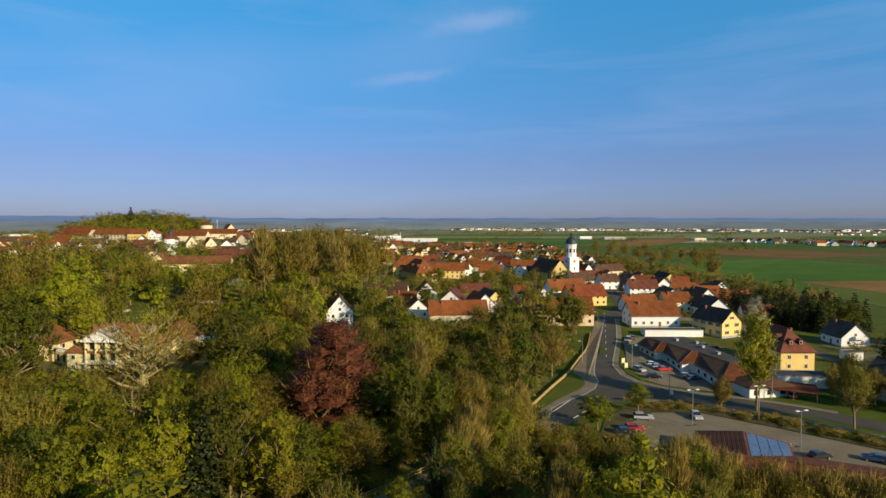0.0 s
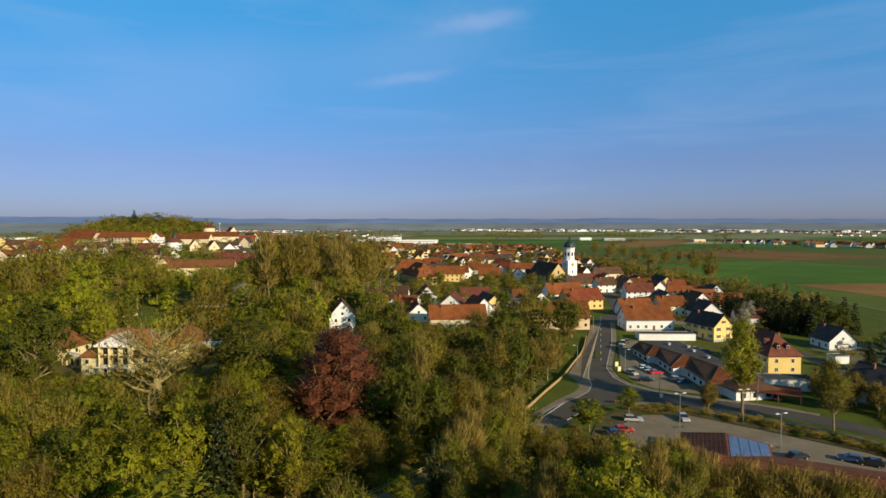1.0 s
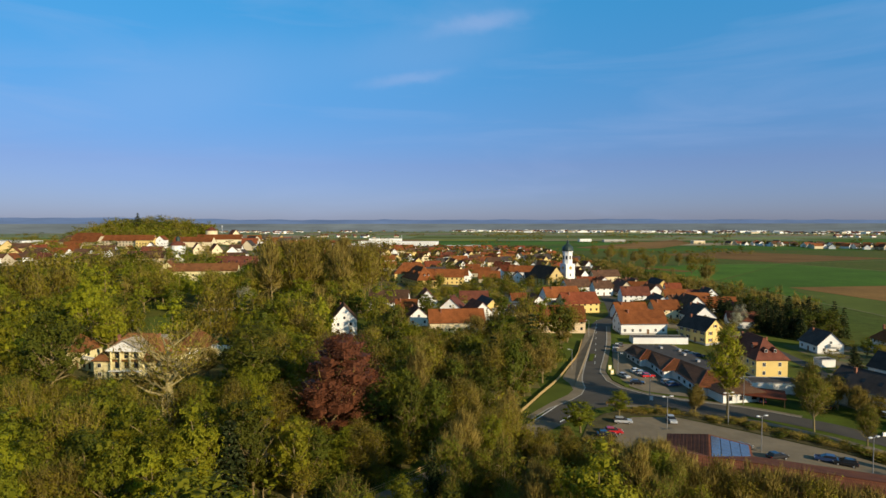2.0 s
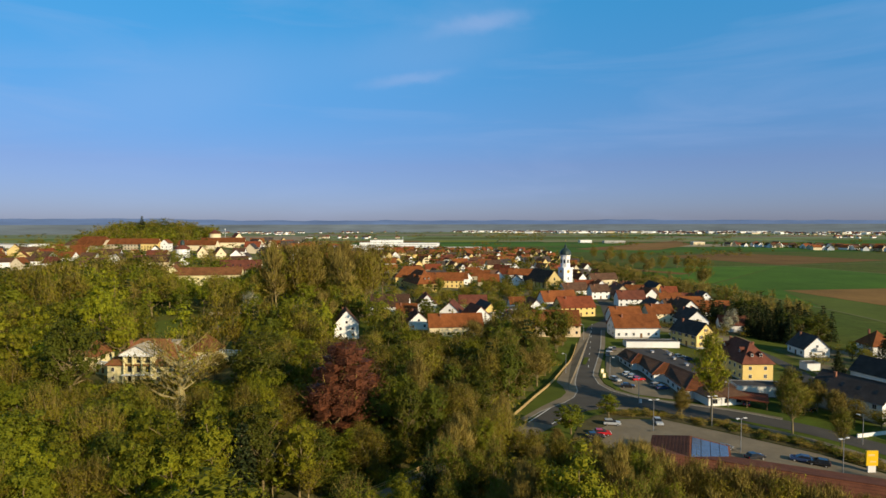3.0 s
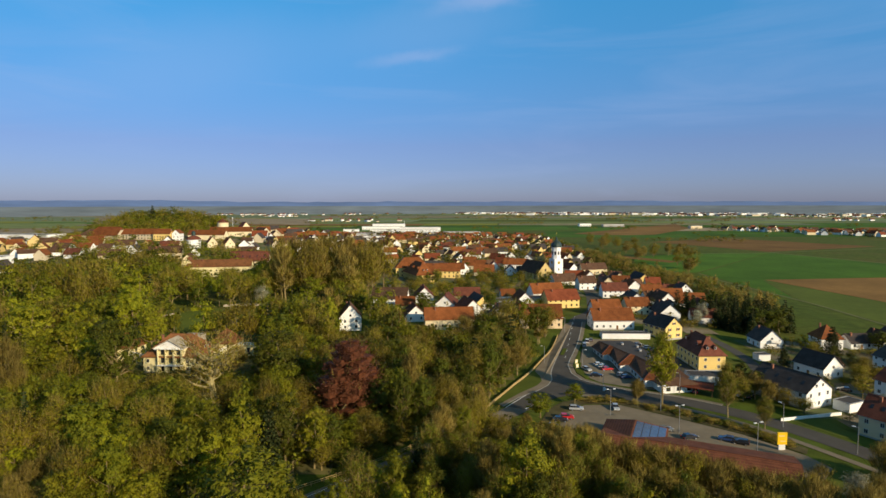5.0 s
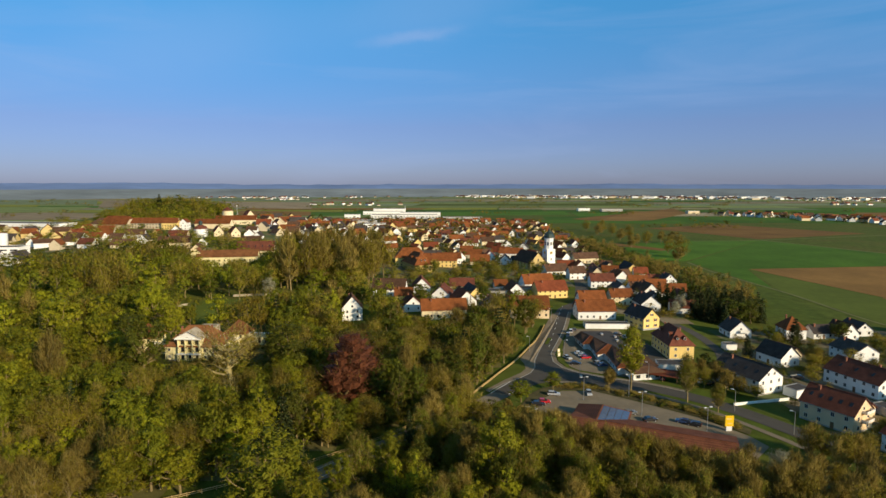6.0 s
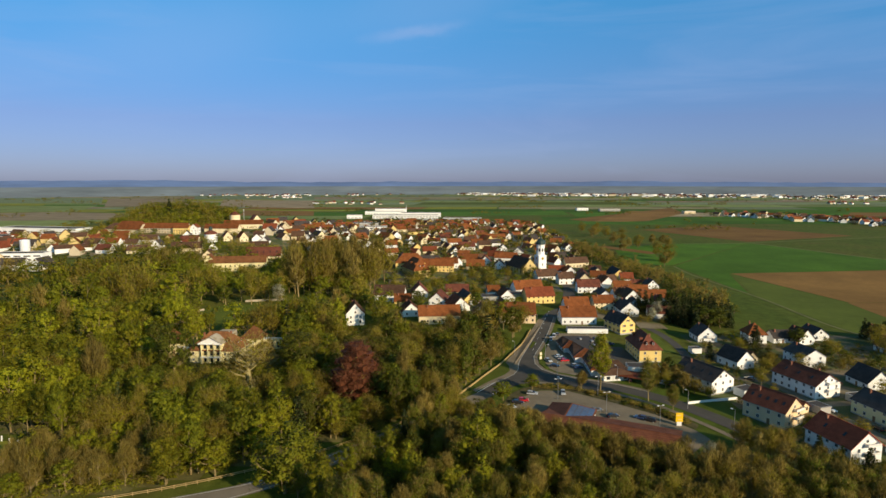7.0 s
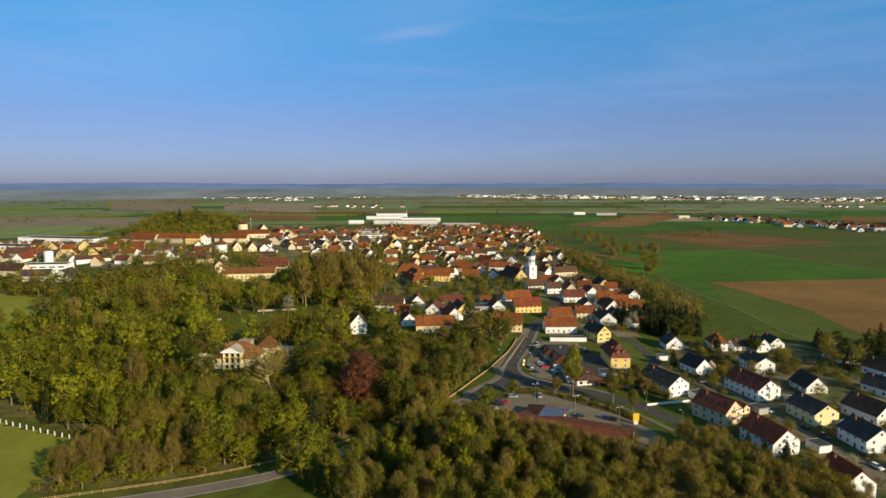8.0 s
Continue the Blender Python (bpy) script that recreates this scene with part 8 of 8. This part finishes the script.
# white post box cabinet by the road
ob = thing("switch_cabinet", pose(58.9, 144.9, 0, 0, 0, -30), "small white switch cabinet at the kerb", "cabinet")
s = Shape()
s.box(0, 0, 0.6, 0.9, 0.4, 1.3)
part("cabinet_body", s, MAT["white_metal"], ob)

# ---------------------------------------------------------------- fence along the park
fence = thing("fence", pose(0, 0, 0), "pale wooden board fence along the park", "fence")
line = spline(FENCE, 3.0)
post = Shape()
post.box(0, 0, 0.45, 0.14, 0.14, 1.5)
post_me = post.mesh("post", MAT["fence_wood"])
board_me = Shape()
board_me.box(0.5, 0, 0, 1.0, 0.04, 1.0)
board_me = board_me.mesh("board", MAT["fence_wood"])
for i, (p, q) in enumerate(zip(line, line[1:])):
    d = math.dist(p, q)
    ang = math.degrees(math.atan2(q[1] - p[1], q[0] - p[0]))
    z0, z1 = land(*p), land(*q)
    part("post", post_me, None, fence).matrix_basis = pose(p[0], p[1], z0, 0, 0, ang)
    solid = p[1] > 112
    for zc, hh in (((0.38, 0.40), (0.82, 0.40)) if solid else ((0.5, 0.16), (0.95, 0.16))):
        m = pose(p[0], p[1], z0 + zc, 0, -math.degrees(math.atan2(z1 - z0, d)), ang)
        part("board", board_me, None, fence).matrix_basis = m @ Matrix.Diagonal((d, 1, hh, 1))
# white posts at the meadow
for i in range(19):
    u = i / 12
    x, y = -121 - 45.0 * u, 79 + 16 * u
    ob = thing("marker_post", pose(x, y, land(x, y), random.uniform(-3, 3), random.uniform(-3, 3), 0), "short white wooden meadow post", "post", "meadow posts")
    s = Shape()
    s.box(0, 0, 0.75, 0.32, 0.32, 2.1)
    s.box(0, 0, 1.85, 0.2, 0.2, 0.12)
    part("stake", s, MAT["white_metal"], ob)

# ---------------------------------------------------------------- far villages
random.seed(77)


def far_house(x, y):
    """A far village house: walls and a roof."""
    wall = random.choice(["white", "white", "beige", "cream", "cream"])
    roof = random.choice(["orange", "orange", "red", "darkred", "brown", "dark"])
    ob = thing("house", pose(x, y, land(x, y), 0, 0, random.uniform(-90, 90)), f"{WALLWORD[wall]} village house with {ROOFWORD[roof]} roof", "house", "far village")
    L, W, e = random.uniform(11, 17), random.uniform(9, 12), random.uniform(3.5, 6)
    r = e + W * 0.45
    s = Shape()
    a, b = L / 2, W / 2
    s.poly([(-a, -b, -1), (a, -b, -1), (a, -b, e), (-a, -b, e)])
    s.poly([(a, b, -1), (-a, b, -1), (-a, b, e), (a, b, e)])
    s.poly([(a, -b, -1), (a, b, -1), (a, b, e), (a, 0, r), (a, -b, e)])
    s.poly([(-a, b, -1), (-a, -b, -1), (-a, -b, e), (-a, 0, r), (-a, b, e)])
    part("wall", s, MAT["wall_" + wall], ob)
    s = Shape()
    for sy in (-1, 1):
        f = [(-a - 0.4, sy * (b + 0.5), e - 0.4), (a + 0.4, sy * (b + 0.5), e - 0.4), (a + 0.4, 0, r + 0.2), (-a - 0.4, 0, r + 0.2)]
        s.slab(f if sy < 0 else f[::-1], 0.2)
    part("roof", s, MAT["roof_" + roof], ob)
    return ob


for _ in range(112):
    u = random.random()
    far_house(690 + 240 * u + random.uniform(-60, 100), 1360 - 400 * u + random.uniform(-60, 90))
flat_building(905, 985, 20, 60, 24, 8, "white", "long white farm shed on the plain", 1)
flat_building(860, 1010, 10, 40, 20, 7, "grey", "grey farm shed on the plain", 1)
flat_building(470, 1560, 5, 60, 16, 6, "grey", "long grey barn on the plain", 1)
flat_building(400, 1600, 5, 34, 16, 7, "white", "white barn on the plain", 1)
flat_building(640, 1420, 5, 30, 16, 7, "cream", "cream barn on the plain", 1)


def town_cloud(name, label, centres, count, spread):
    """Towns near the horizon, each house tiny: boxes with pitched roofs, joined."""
    s = Shape()
    for _ in range(count):
        cx, cy = random.choice(centres)
        x, y = random.gauss(cx, spread), random.gauss(cy, spread * 0.6)
        w, d, h = random.uniform(8, 17), random.uniform(9, 15), random.uniform(3, 6.5)
        big = random.random() < (0.16 if cx > 0 else 0.04) and cy > 2400
        if big:
            w, d, h = random.uniform(25, 60), random.uniform(20, 30), random.uniform(7, 12)
        rot = random.uniform(-40, 40)
        s.box(x, y, h / 2 - 0.5, w, d, h + 1, rot, 0 if random.random() < 0.7 else 1)
        if not big:
            c, q = math.cos(radians(rot)), math.sin(radians(rot))
            sl = random.choice([2, 2, 3, 4])
            P = lambda lx, ly, lz: (x + c * lx - q * ly, y + q * lx + c * ly, lz)
            a, b = w / 2 + 0.5, d / 2 + 0.5
            s.poly([P(-a, -b, h), P(a, -b, h), P(a, 0, h + d * 0.42), P(-a, 0, h + d * 0.42)], sl)
            s.poly([P(a, b, h), P(-a, b, h), P(-a, 0, h + d * 0.42), P(a, 0, h + d * 0.42)], sl)
    me = s.mesh(name, MAT["wall_white"], MAT["wall_beige"], MAT["roof_darkred"], MAT["roof_brown"], MAT["roof_dark"])
    return tagged(new(name, me), label, "town", "", "stuff")


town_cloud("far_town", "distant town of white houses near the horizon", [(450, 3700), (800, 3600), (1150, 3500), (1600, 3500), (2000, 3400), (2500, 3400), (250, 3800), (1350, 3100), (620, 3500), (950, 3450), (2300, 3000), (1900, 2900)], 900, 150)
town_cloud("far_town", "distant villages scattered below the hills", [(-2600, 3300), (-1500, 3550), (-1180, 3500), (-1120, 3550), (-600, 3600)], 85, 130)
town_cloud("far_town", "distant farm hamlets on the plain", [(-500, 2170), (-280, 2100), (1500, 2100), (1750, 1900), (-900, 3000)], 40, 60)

# tree belts between the far towns
spots = []
for _ in range(200):
    y = random.uniform(2300, 3750)
    x = random.choice([random.uniform(0.02, 0.85) * y, random.uniform(-0.85, 0.85) * y])
    for k in range(random.choice([1, 2, 3])):
        h = random.uniform(6, 12)
        spots.append((random.choice(["dark", "budding"]), placing("dark", x + k * 16, y + random.uniform(-8, 8), h, h * random.uniform(0.6, 1.3), -1.5), k))
joined("far_trees", "belts of trees around the far towns", spots, 4)

# trees among the far village houses
spots = []
for _ in range(240):
    u = random.random()
    h = random.uniform(5, 12)
    kind = random.choice(["dark", "dark", "budding", "bare", "conifer", "conifer"])
    spots.append((kind, placing(kind, 680 + 260 * u + random.uniform(-80, 120), 1370 - 410 * u + random.uniform(-65, 105), h, h * 0.55, -0.8), random.randrange(3)))
joined("far_trees", "dark trees among the far village houses", spots, 4)
